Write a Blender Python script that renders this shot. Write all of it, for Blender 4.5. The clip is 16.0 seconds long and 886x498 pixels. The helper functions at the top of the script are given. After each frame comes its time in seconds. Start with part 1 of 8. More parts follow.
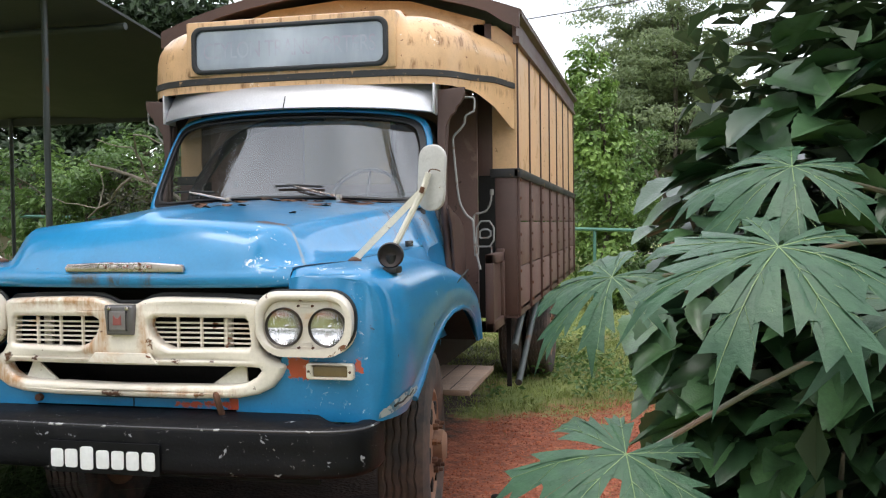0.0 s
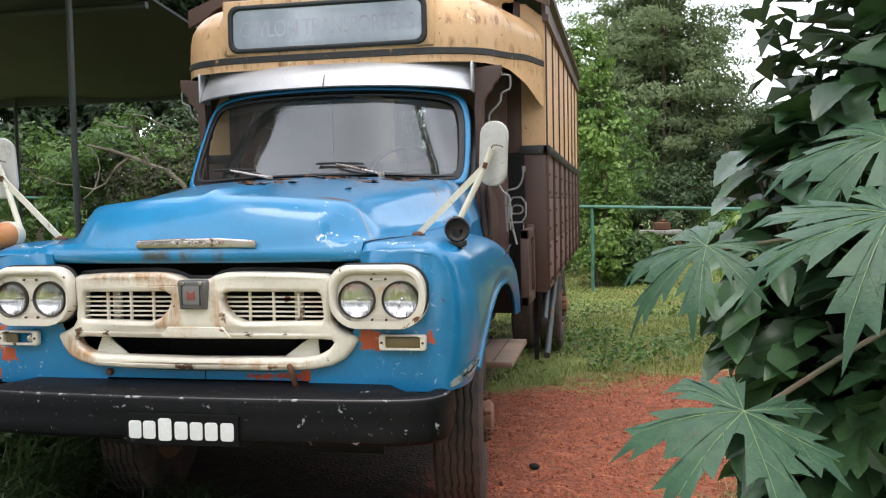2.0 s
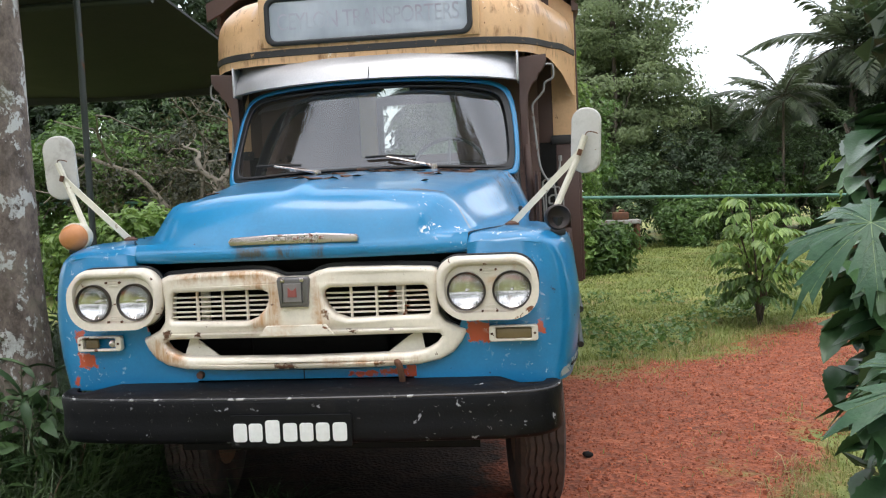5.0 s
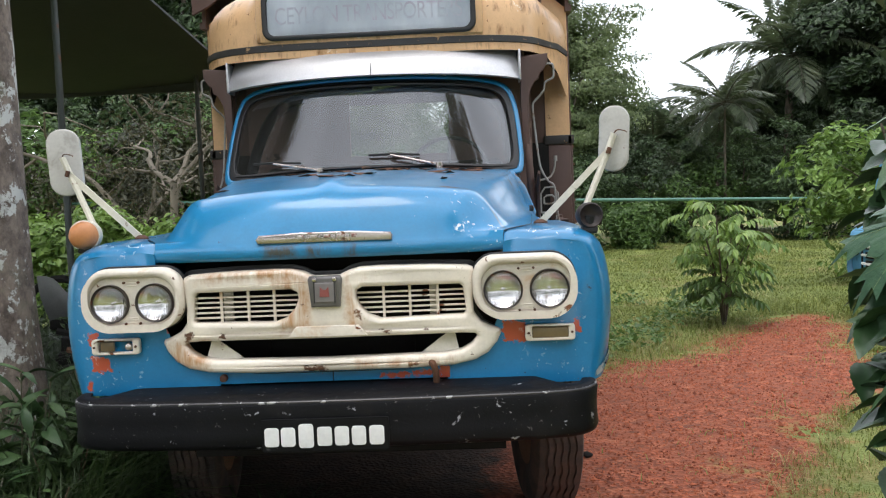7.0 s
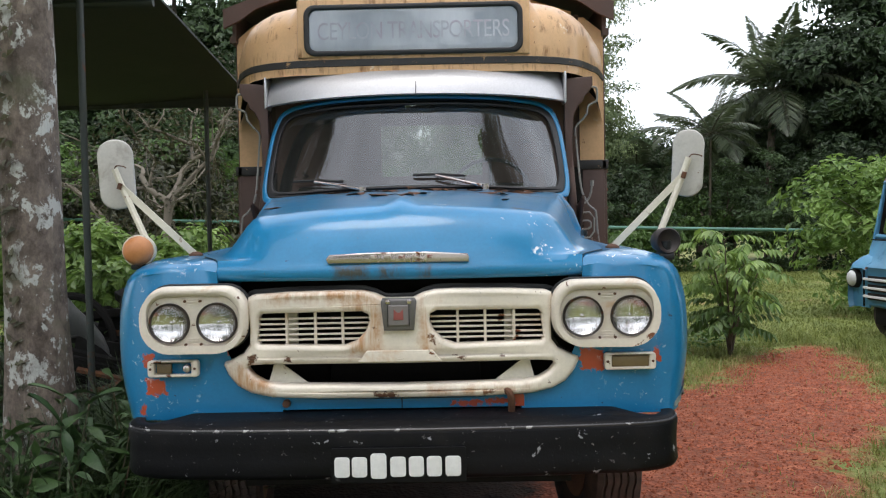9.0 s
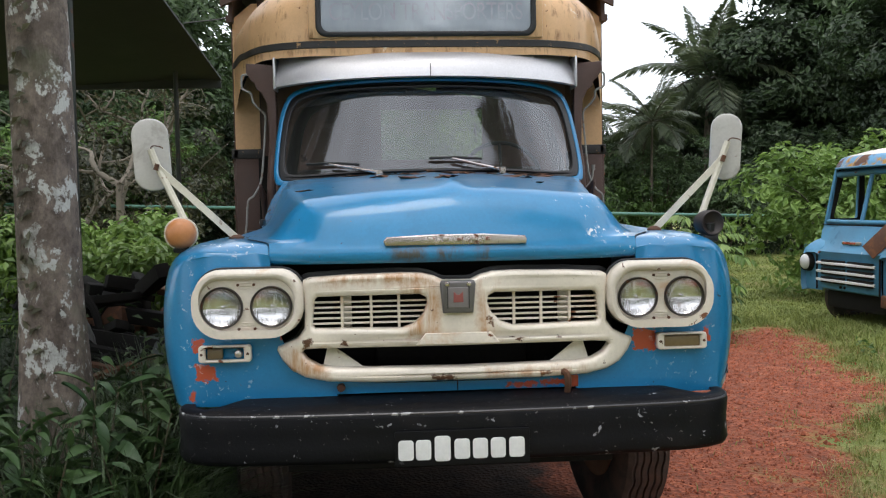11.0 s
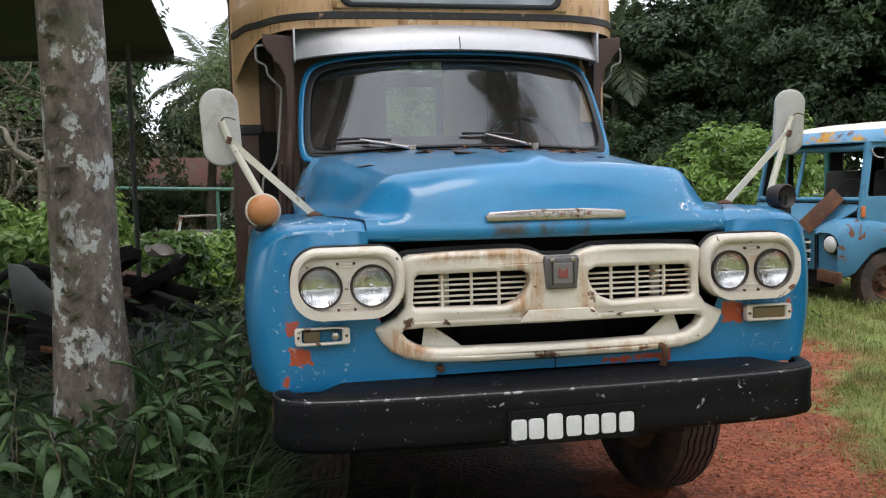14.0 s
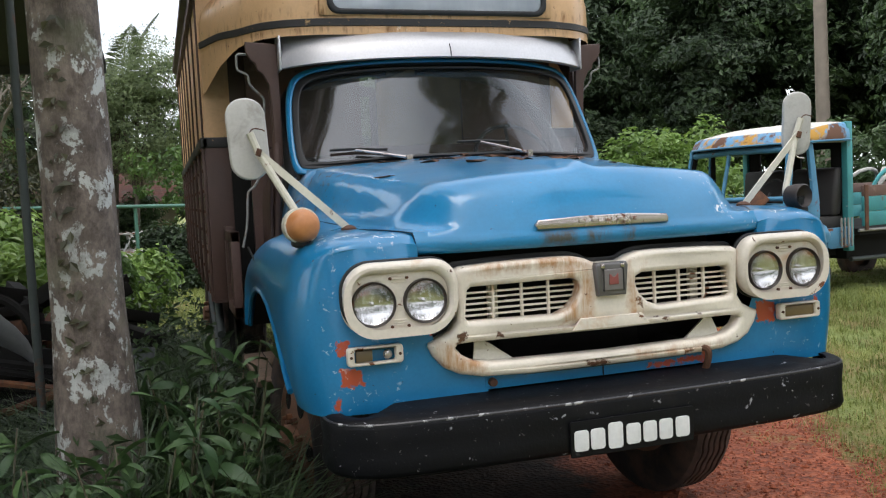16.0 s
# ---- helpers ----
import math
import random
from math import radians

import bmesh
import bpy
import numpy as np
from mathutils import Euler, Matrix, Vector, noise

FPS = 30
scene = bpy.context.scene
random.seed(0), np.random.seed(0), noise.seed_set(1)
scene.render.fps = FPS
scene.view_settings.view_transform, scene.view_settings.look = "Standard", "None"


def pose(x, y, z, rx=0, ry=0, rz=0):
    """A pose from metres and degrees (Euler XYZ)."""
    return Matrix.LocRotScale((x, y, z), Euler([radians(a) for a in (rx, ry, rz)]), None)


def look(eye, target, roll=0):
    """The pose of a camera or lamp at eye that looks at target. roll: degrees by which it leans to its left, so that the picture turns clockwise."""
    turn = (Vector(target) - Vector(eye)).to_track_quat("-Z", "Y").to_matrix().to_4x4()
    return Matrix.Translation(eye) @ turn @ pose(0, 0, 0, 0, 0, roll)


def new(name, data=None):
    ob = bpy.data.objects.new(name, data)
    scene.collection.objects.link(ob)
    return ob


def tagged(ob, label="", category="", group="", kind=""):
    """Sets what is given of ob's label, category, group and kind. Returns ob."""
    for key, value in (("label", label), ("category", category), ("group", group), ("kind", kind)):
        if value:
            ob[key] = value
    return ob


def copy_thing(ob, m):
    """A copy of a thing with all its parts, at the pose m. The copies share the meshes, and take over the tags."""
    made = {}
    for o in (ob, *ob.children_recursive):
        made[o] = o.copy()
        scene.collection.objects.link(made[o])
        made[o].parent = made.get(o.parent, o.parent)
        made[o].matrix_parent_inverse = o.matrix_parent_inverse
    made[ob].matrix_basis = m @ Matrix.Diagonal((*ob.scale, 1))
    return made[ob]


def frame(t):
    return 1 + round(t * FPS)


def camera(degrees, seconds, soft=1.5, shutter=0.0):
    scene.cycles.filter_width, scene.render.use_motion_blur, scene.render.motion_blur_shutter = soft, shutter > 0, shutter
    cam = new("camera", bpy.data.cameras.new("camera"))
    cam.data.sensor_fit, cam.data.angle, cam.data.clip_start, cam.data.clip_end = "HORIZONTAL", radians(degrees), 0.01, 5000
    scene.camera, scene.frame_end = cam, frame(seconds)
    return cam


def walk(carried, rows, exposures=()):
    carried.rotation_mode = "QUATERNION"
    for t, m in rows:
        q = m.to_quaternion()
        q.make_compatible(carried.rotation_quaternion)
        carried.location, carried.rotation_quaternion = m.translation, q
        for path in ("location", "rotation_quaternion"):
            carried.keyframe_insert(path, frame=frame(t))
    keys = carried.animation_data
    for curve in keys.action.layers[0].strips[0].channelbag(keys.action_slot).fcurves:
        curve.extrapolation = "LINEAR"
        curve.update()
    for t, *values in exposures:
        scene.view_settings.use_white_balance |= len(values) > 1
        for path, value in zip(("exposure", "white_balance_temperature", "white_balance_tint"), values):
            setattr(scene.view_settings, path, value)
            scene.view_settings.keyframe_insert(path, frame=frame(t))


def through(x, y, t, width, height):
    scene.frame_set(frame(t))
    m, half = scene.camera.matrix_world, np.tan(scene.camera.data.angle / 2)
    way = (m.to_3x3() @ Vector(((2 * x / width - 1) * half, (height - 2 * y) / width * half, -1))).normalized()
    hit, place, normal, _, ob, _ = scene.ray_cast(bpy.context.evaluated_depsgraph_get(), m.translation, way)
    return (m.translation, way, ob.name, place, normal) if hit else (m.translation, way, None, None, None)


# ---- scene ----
# ---------------------------------------------------------------- camera and walk
cam = camera(54.2, 16.0, soft=1.2)
METRES, EYE, TILT, LEAN, TURN = 3.6, 1.59, -1.7, 0.7, 12.4
ROWS = [
    (0.0, 0.0, 0.0, 0.0, -0.0, 0.0, 0.0),
    (0.5, -0.0191, -0.002, 0.0002, 0.39, -0.33, 0.59),
    (1.0, -0.0447, -0.0076, -0.0005, 0.13, -0.55, 0.55),
    (1.5, -0.0706, -0.0153, -0.0033, -0.51, -0.89, 0.72),
    (2.0, -0.0959, -0.0238, -0.0059, -1.38, -1.35, 0.45),
    (2.5, -0.1201, -0.0193, -0.0108, -1.73, -1.76, 0.41),
    (3.0, -0.1529, -0.0156, -0.0098, -1.49, -2.17, 1.18),
    (3.5, -0.18, -0.0186, -0.0082, -2.2, -1.94, 1.59),
    (4.0, -0.2226, -0.0183, -0.0076, -3.76, -1.68, 2.34),
    (6.5, -0.3423, 0.0248, -0.0132, -8.2, -1.71, 1.2),
    (7.0, -0.3799, 0.0306, -0.0119, -9.89, -1.59, 1.97),
    (7.5, -0.4125, 0.0332, -0.013, -10.6, -1.9, 2.15),
    (8.0, -0.4329, 0.0449, -0.0154, -10.88, -1.56, 1.75),
    (8.5, -0.4558, 0.0654, -0.0134, -11.27, -0.35, 1.78),
    (9.0, -0.4791, 0.0837, -0.0121, -11.71, -0.01, 0.77),
    (11.5, -0.6317, 0.1277, -0.015, -17.65, -1.44, 0.95),
    (12.0, -0.657, 0.1463, -0.0143, -18.98, -1.91, 0.64),
    (12.5, -0.6834, 0.161, -0.0152, -20.28, -2.22, 0.31),
    (13.0, -0.7229, 0.1689, -0.0124, -21.7, -2.35, 0.92),
    (13.5, -0.7583, 0.1828, -0.0148, -22.55, -2.52, 1.37),
    (14.0, -0.7874, 0.2076, -0.0164, -23.41, -2.37, 1.34),
    (14.5, -0.8122, 0.2385, -0.013, -25.72, -2.07, 1.14),
    (15.0, -0.8302, 0.2621, -0.0121, -27.32, -2.09, 0.72),
    (15.5, -0.8624, 0.2814, -0.011, -28.75, -1.94, 1.85),
    (16.0, -0.9035, 0.2946, -0.0107, -30.16, -1.98, 3.09),
]
walk(cam, [(t, pose(1.95, -3.0, EYE, TILT, LEAN, TURN) @ pose(METRES * x, METRES * y, METRES * z, 90 + pitch, roll, yaw)) for t, x, y, z, yaw, pitch, roll in ROWS],
     [(0.0, 0.32), (4.0, 0.26), (7.5, 0.14), (8.0, 0.11), (9.0, -0.1), (12.0, -0.13), (16.0, -0.09)])

# ---------------------------------------------------------------- light: an overcast sky
world = bpy.data.worlds.new("overcast_sky")
scene.world = world
world.use_nodes = True
wn, wl = world.node_tree.nodes, world.node_tree.links
sky = wn.new("ShaderNodeTexSky")
sky.sky_type, sky.sun_disc = "NISHITA", False
sky.sun_elevation, sky.sun_rotation = radians(78), radians(215)
sky.air_density, sky.dust_density = 1.5, 6.0
cloud = wn.new("ShaderNodeMix")
cloud.data_type = "RGBA"
cloud.inputs[0].default_value = 0.8
wl.new(sky.outputs[0], cloud.inputs[6])
lumps = wn.new("ShaderNodeTexNoise")
lumps.inputs["Scale"].default_value, lumps.inputs["Detail"].default_value, lumps.inputs["Roughness"].default_value = 2.6, 4, 0.5
thick = wn.new("ShaderNodeMix")
thick.data_type = "RGBA"
thick.inputs[6].default_value = (7.2, 7.6, 8.4, 1)
thick.inputs[7].default_value = (15.6, 16.2, 17.4, 1)
spread = wn.new("ShaderNodeMapRange")
spread.inputs["From Min"].default_value, spread.inputs["From Max"].default_value = 0.35, 0.65
wl.new(wn.new("ShaderNodeTexCoord").outputs["Generated"], lumps.inputs["Vector"])
wl.new(lumps.outputs["Fac"], spread.inputs["Value"])
wl.new(spread.outputs[0], thick.inputs[0])
wl.new(thick.outputs[2], cloud.inputs[7])
wl.new(cloud.outputs[2], wn["Background"].inputs[0])
wn["Background"].inputs[1].default_value = 0.182
sun = new("sun", bpy.data.lights.new("sun", "SUN"))
sun.data.energy, sun.data.angle, sun.data.color = 1.1, radians(25), (1.0, 0.97, 0.92)
sun.matrix_world = look((-2.5, -3.5, 20), (0, 0, 0))


# ---------------------------------------------------------------- mesh helpers
def finish(bm, name, mats, smooth=0):
    """A mesh from a bmesh; smooth: the angle in degrees under which edges are shaded round."""
    me = bpy.data.meshes.new(name)
    bmesh.ops.recalc_face_normals(bm, faces=bm.faces[:])
    if smooth:
        for f in bm.faces:
            f.smooth = True
        for e in bm.edges:
            if len(e.link_faces) == 2 and e.calc_face_angle(0) > radians(smooth):
                e.smooth = False
    bm.to_mesh(me)
    bm.free()
    for m in mats if isinstance(mats, (list, tuple)) else [mats]:
        me.materials.append(m)
    return me


def part(name, bm, material, parent=None, label="", smooth=40, facing=False):
    """One mesh object under a thing or under a part. facing: an open skin whose front looks towards -y."""
    me = finish(bm, name, material, smooth)
    if facing and sum(f.normal.y * f.area for f in me.polygons) > 0:
        me.flip_normals()
    ob = new(name, me)
    if parent is not None:
        ob.parent = parent
    return tagged(ob, label)


def thing(name, label, category, m=Matrix(), group="", kind=""):
    ob = new(name)
    ob.matrix_world = m
    ob.empty_display_size = 0.2
    return tagged(ob, label, category, group, kind)


def arrays(name, verts, faces, material, parent=None, smooth=False):
    """A mesh object from arrays of vertices and equal-sized faces."""
    me = bpy.data.meshes.new(name)
    verts, faces = np.asarray(verts, float).reshape(-1, 3), np.asarray(faces, int)
    n, k = faces.shape
    me.vertices.add(len(verts))
    me.vertices.foreach_set("co", verts.ravel())
    me.loops.add(n * k)
    me.loops.foreach_set("vertex_index", faces.ravel())
    me.polygons.add(n)
    me.polygons.foreach_set("loop_start", np.arange(n) * k)
    me.polygons.foreach_set("loop_total", np.full(n, k))
    me.polygons.foreach_set("use_smooth", np.full(n, smooth))
    me.update(calc_edges=True)
    for m in material if isinstance(material, (list, tuple)) else [material]:
        me.materials.append(m)
    ob = new(name, me)
    if parent is not None:
        ob.parent = parent
    return ob


def block(bm, x0, x1, y0, y1, z0, z1, bevel=0.0, m=None, seg=2):
    """A bevelled box added to a bmesh."""
    r = bmesh.ops.create_cube(bm, size=1)["verts"]
    for v in r:
        v.co = Vector((x0 if v.co.x < 0 else x1, y0 if v.co.y < 0 else y1, z0 if v.co.z < 0 else z1))
    if bevel:
        out = bmesh.ops.bevel(bm, geom=list({e for v in r for e in v.link_edges}), offset=bevel, segments=seg, affect="EDGES", profile=0.5)
        r = list({v for f in out["faces"] for v in f.verts})
        r = list({w for v in r for f in v.link_faces for w in f.verts})
    if m is not None:
        bmesh.ops.transform(bm, matrix=m, verts=r)
    return r


def grid(bm, rows, close_u=False, cap=False):
    """A skin over rows of points."""
    vs = [[bm.verts.new(p) for p in row] for row in rows]
    n = len(vs[0])
    for a, b in zip(vs, vs[1:]):
        for i in range(n if close_u else n - 1):
            j = (i + 1) % n
            bm.faces.new((a[i], a[j], b[j], b[i]))
    if cap:
        bm.faces.new(vs[0])
        bm.faces.new(vs[-1])
    return vs


def tube(bm, pts, r, n=8, r1=None, cap=True):
    """A round bar along points; r may run from r to r1."""
    pts = [Vector(p) for p in pts]
    rows, up = [], None
    for i, p in enumerate(pts):
        d = (pts[min(i + 1, len(pts) - 1)] - pts[max(i - 1, 0)]).normalized()
        if up is None:
            up = d.orthogonal()
        up = (up - d * up.dot(d)).normalized()
        side = d.cross(up)
        k = i / max(1, len(pts) - 1)
        rr = r if r1 is None else r + (r1 - r) * k
        rows.append([p + rr * (math.cos(a) * up + math.sin(a) * side) for a in (2 * math.pi * j / n for j in range(n))])
    grid(bm, rows, True, cap)


def lathe(bm, profile, n=32, axis="x", m=None, cap=True):
    """Turn a profile of (along, radius) about an axis."""
    rows = []
    for a, r in profile:
        row = []
        for j in range(n):
            w = 2 * math.pi * j / n
            c, s = r * math.cos(w), r * math.sin(w)
            p = Vector((a, c, s)) if axis == "x" else Vector((c, a, s)) if axis == "y" else Vector((c, s, a))
            row.append(m @ p if m is not None else p)
        rows.append(row)
    grid(bm, rows, True, cap)


def shell(bm, thick):
    """Give an open skin a thickness."""
    bmesh.ops.recalc_face_normals(bm, faces=bm.faces[:])
    bmesh.ops.solidify(bm, geom=bm.faces[:], thickness=thick)


def rounded(x0, x1, z0, z1, r, n=6):
    """The outline of a rounded rectangle; r: one radius or four (from lower left, counter-clockwise)."""
    r = (r,) * 4 if not isinstance(r, (tuple, list)) else r
    pts = []
    for (cx, cz, sx, sz), q, a0 in zip(((x0, z0, 1, 1), (x1, z0, -1, 1), (x1, z1, -1, -1), (x0, z1, 1, -1)), r, (180, 270, 0, 90)):
        for i in range(n + 1):
            a = radians(a0 + 90 * i / n)
            pts.append((cx + sx * q + q * math.cos(a), cz + sz * q + q * math.sin(a)))
    return pts


def plate(outer, holes=(), thick=0.02, bevel=0.005, y=0.0, bend=None):
    """A plate in the xz plane with holes and rounded rims, front face about y - thick / 2; bend moves its points."""
    cu = bpy.data.curves.new("plate", "CURVE")
    cu.dimensions, cu.fill_mode, cu.extrude, cu.bevel_depth, cu.bevel_resolution = "2D", "BOTH", max(0.0005, thick / 2 - bevel), bevel, 3
    cu.offset = -bevel
    for loop in (outer, *holes):
        s = cu.splines.new("POLY")
        s.points.add(len(loop) - 1)
        for p, (x, z) in zip(s.points, loop):
            p.co = (x, z, 0, 1)
        s.use_cyclic_u = True
    ob = bpy.data.objects.new("plate", cu)
    scene.collection.objects.link(ob)
    me = bpy.data.meshes.new_from_object(ob.evaluated_get(bpy.context.evaluated_depsgraph_get()))
    bm = bmesh.new()
    bm.from_mesh(me)
    bpy.data.objects.remove(ob)
    bpy.data.curves.remove(cu)
    bpy.data.meshes.remove(me)
    bmesh.ops.remove_doubles(bm, verts=bm.verts[:], dist=0.0002)
    for v in bm.verts:
        v.co = Vector((v.co.x, y - v.co.z, v.co.y))
        if bend:
            v.co = Vector(bend(v.co))
    return bm


def lerp(table, x):
    """Straight interpolation in rows of (x, value)."""
    return float(np.interp(x, [a for a, _ in table], [b for _, b in table]))


def step01(a, b, x):
    k = min(1.0, max(0.0, (x - a) / (b - a)))
    return k * k * (3 - 2 * k)


# ---------------------------------------------------------------- materials
class Nodes:
    """Small shorthand for building a node material."""

    def __init__(self, name):
        self.mat = bpy.data.materials.new(name)
        self.mat.use_nodes = True
        self.t = self.mat.node_tree
        self.bsdf = self.t.nodes["Principled BSDF"]
        self.co = self.t.nodes.new("ShaderNodeTexCoord").outputs["Object"]
        self.bumps = None

    def link(self, a, b):
        self.t.links.new(a, b)

    def noise(self, scale, detail=4, rough=0.55, stretch=None, seed=0.0, warp=0.0):
        n = self.t.nodes.new("ShaderNodeTexNoise")
        n.inputs["Scale"].default_value, n.inputs["Detail"].default_value, n.inputs["Roughness"].default_value = scale, detail, rough
        n.inputs["Distortion"].default_value = warp
        mp = self.t.nodes.new("ShaderNodeMapping")
        mp.inputs["Location"].default_value = (seed * 7.3, seed * 3.1, seed * 5.7)
        if stretch:
            mp.inputs["Scale"].default_value = stretch
        self.link(self.co, mp.inputs[0])
        self.link(mp.outputs[0], n.inputs["Vector"])
        return n.outputs["Fac"]

    def voronoi(self, scale, feature="F1", out="Distance", stretch=None):
        n = self.t.nodes.new("ShaderNodeTexVoronoi")
        n.feature = feature
        n.inputs["Scale"].default_value = scale
        mp = self.t.nodes.new("ShaderNodeMapping")
        if stretch:
            mp.inputs["Scale"].default_value = stretch
        self.link(self.co, mp.inputs[0])
        self.link(mp.outputs[0], n.inputs["Vector"])
        return n.outputs[out]

    def ramp(self, fac, a, b, lo=0.0, hi=1.0):
        n = self.t.nodes.new("ShaderNodeMapRange")
        n.inputs["From Min"].default_value, n.inputs["From Max"].default_value = a, b
        n.inputs["To Min"].default_value, n.inputs["To Max"].default_value = lo, hi
        self.link(fac, n.inputs["Value"])
        return n.outputs[0]

    def math(self, op, a, b):
        n = self.t.nodes.new("ShaderNodeMath")
        n.operation = op
        for i, v in enumerate((a, b)):
            if isinstance(v, (int, float)):
                n.inputs[i].default_value = v
            else:
                self.link(v, n.inputs[i])
        return n.outputs[0]

    def mix(self, fac, a, b):
        n = self.t.nodes.new("ShaderNodeMix")
        n.data_type = "RGBA"
        for i, v in ((0, fac), (6, a), (7, b)):
            if isinstance(v, (int, float)):
                n.inputs[i].default_value = v
            elif isinstance(v, tuple):
                n.inputs[i].default_value = (*v, 1)
            else:
                self.link(v, n.inputs[i])
        return n.outputs[2]

    def axis(self, which):
        n = self.t.nodes.new("ShaderNodeSeparateXYZ")
        self.link(self.co, n.inputs[0])
        return n.outputs[which]

    def island(self):
        return self.t.nodes.new("ShaderNodeNewGeometry").outputs["Random Per Island"]

    def piece(self):
        return self.t.nodes.new("ShaderNodeObjectInfo").outputs["Random"]

    def bump(self, height, strength=0.3, distance=0.01):
        n = self.t.nodes.new("ShaderNodeBump")
        n.inputs["Strength"].default_value, n.inputs["Distance"].default_value = strength, distance
        self.link(height, n.inputs["Height"])
        if self.bumps is not None:
            self.link(self.bumps, n.inputs["Normal"])
        self.bumps = n.outputs[0]

    def done(self, colour, rough=0.5, metal=0.0, **extra):
        b = self.bsdf
        for key, v in (("Base Color", colour), ("Roughness", rough), ("Metallic", metal), *extra.items()):
            key = key.replace("_", " ")
            if isinstance(v, (int, float)):
                b.inputs[key].default_value = v
            elif isinstance(v, tuple):
                b.inputs[key].default_value = (*v, 1)
            else:
                self.link(v, b.inputs[key])
        if self.bumps is not None:
            self.link(self.bumps, b.inputs["Normal"])
        return self.mat


def shade(c, k):
    return tuple(min(1, v * k) for v in c)


def worn(name, base, rough=0.45, metal=0.0, vary=0.22, chips=(), dust=None, grain=60, bump=0.12, stretch=None, coat=0.0, spec=0.5):
    """A worn surface: broad fading, fine grain, and chips or stains given as (colour, scale, threshold, hardness)."""
    n = Nodes(name)
    broad = n.noise(2.2, 6, 0.6, stretch, 1)
    fine = n.noise(grain, 3, 0.6, stretch, 2)
    col = n.mix(n.ramp(broad, 0.3, 0.7), shade(base, 1 - vary), shade(base, 1 + vary))
    col = n.mix(n.ramp(fine, 0.35, 0.75, 0, 0.35), col, shade(base, 0.7))
    r = n.ramp(broad, 0.3, 0.7, max(0.02, rough - 0.1), min(1, rough + 0.12))
    for i, (c, scale, cut, hard) in enumerate(chips):
        f = n.noise(scale, 7, 0.62, None, 3 + i * 2.3, 0.4)
        k = n.ramp(f, cut, cut + hard)
        col = n.mix(k, col, c)
        r = n.mix(k, r, (0.8, 0.8, 0.8))
    if dust:
        col = n.mix(n.ramp(n.noise(5, 6, 0.65, None, 9), 0.42, 0.75, 0, 0.6), col, dust)
    n.bump(fine, bump, 0.004)
    n.bump(n.noise(5, 3, 0.5, None, 4), 0.08, 0.02)
    return n.done(col, r, metal, Coat_Weight=coat, Specular_IOR_Level=spec)


RUST = (0.16, 0.055, 0.02)
PRIMER = (0.42, 0.07, 0.03)
BLUE = (0.012, 0.178, 0.372)
m_cream = worn("cream_enamel", (0.73, 0.655, 0.56), 0.4, 0.0, 0.08, [((0.5, 0.27, 0.1), 4.5, 0.57, 0.16), (RUST, 10, 0.635, 0.015), ((0.12, 0.06, 0.04), 22, 0.69, 0.02)], None, 70, 0.08, None, 0.2)
m_yellow = worn("cream_yellow_body_paint", (0.68, 0.42, 0.22), 0.5, 0.0, 0.1, [((0.45, 0.25, 0.11), 4, 0.58, 0.14), (RUST, 14, 0.66, 0.02), ((0.75, 0.62, 0.45), 6, 0.64, 0.08)], None, 60, 0.1)
m_brown = worn("dark_brown_body_paint", (0.085, 0.045, 0.034), 0.55, 0.0, 0.22, [((0.2, 0.12, 0.08), 8, 0.68, 0.05)], None, 60, 0.15)
m_black = worn("scuffed_black_paint", (0.0045, 0.0045, 0.006), 0.5, 0.0, 0.3, [((0.3, 0.3, 0.32), 18, 0.66, 0.02), ((0.012, 0.011, 0.011), 5, 0.54, 0.14), ((0.14, 0.13, 0.13), 45, 0.665, 0.03), ((0.24, 0.23, 0.22), 95, 0.685, 0.02)], None, 80, 0.2, None, 0.0, 0.18)
m_band = worn("black_band_paint", (0.022, 0.02, 0.02), 0.5, 0.0, 0.2, [((0.45, 0.28, 0.13), 20, 0.635, 0.03), ((0.3, 0.16, 0.07), 48, 0.66, 0.02)], None, 80, 0.2)
m_silver = worn("aluminium_paint", (0.6, 0.59, 0.6), 0.44, 0.65, 0.1, [((0.25, 0.24, 0.23), 9, 0.68, 0.05)], None, 90, 0.05)
m_chrome = worn("pitted_chrome", (0.55, 0.49, 0.465), 0.22, 0.9, 0.15, [(RUST, 25, 0.58, 0.08)], None, 90, 0.1)
m_rust = worn("rusty_iron", (0.1, 0.045, 0.025), 0.8, 0.1, 0.35, [((0.2, 0.08, 0.03), 9, 0.5, 0.2)], None, 50, 0.5)
m_dark = worn("oily_black_metal", (0.016, 0.015, 0.014), 0.8, 0.0, 0.3, (), None, 40, 0.4, None, 0.0, 0.15)
m_rubber = worn("dusty_tyre_rubber", (0.035, 0.03, 0.028), 0.85, 0.0, 0.25, (), (0.2, 0.11, 0.075), 60, 0.3)
m_rim = worn("dusty_brown_wheel_paint", (0.2, 0.1, 0.06), 0.75, 0.0, 0.25, [(RUST, 8, 0.6, 0.1)], (0.32, 0.17, 0.1), 50, 0.3)
m_wood = worn("grey_brown_weathered_plank", (0.24, 0.165, 0.12), 0.8, 0.0, 0.3, (), None, 30, 0.5, (1, 14, 14))
m_white = worn("off_white_mirror_back", (0.5, 0.48, 0.45), 0.45, 0.1, 0.12, [((0.3, 0.27, 0.24), 7, 0.55, 0.14), (RUST, 14, 0.7, 0.02)], None, 90, 0.08)
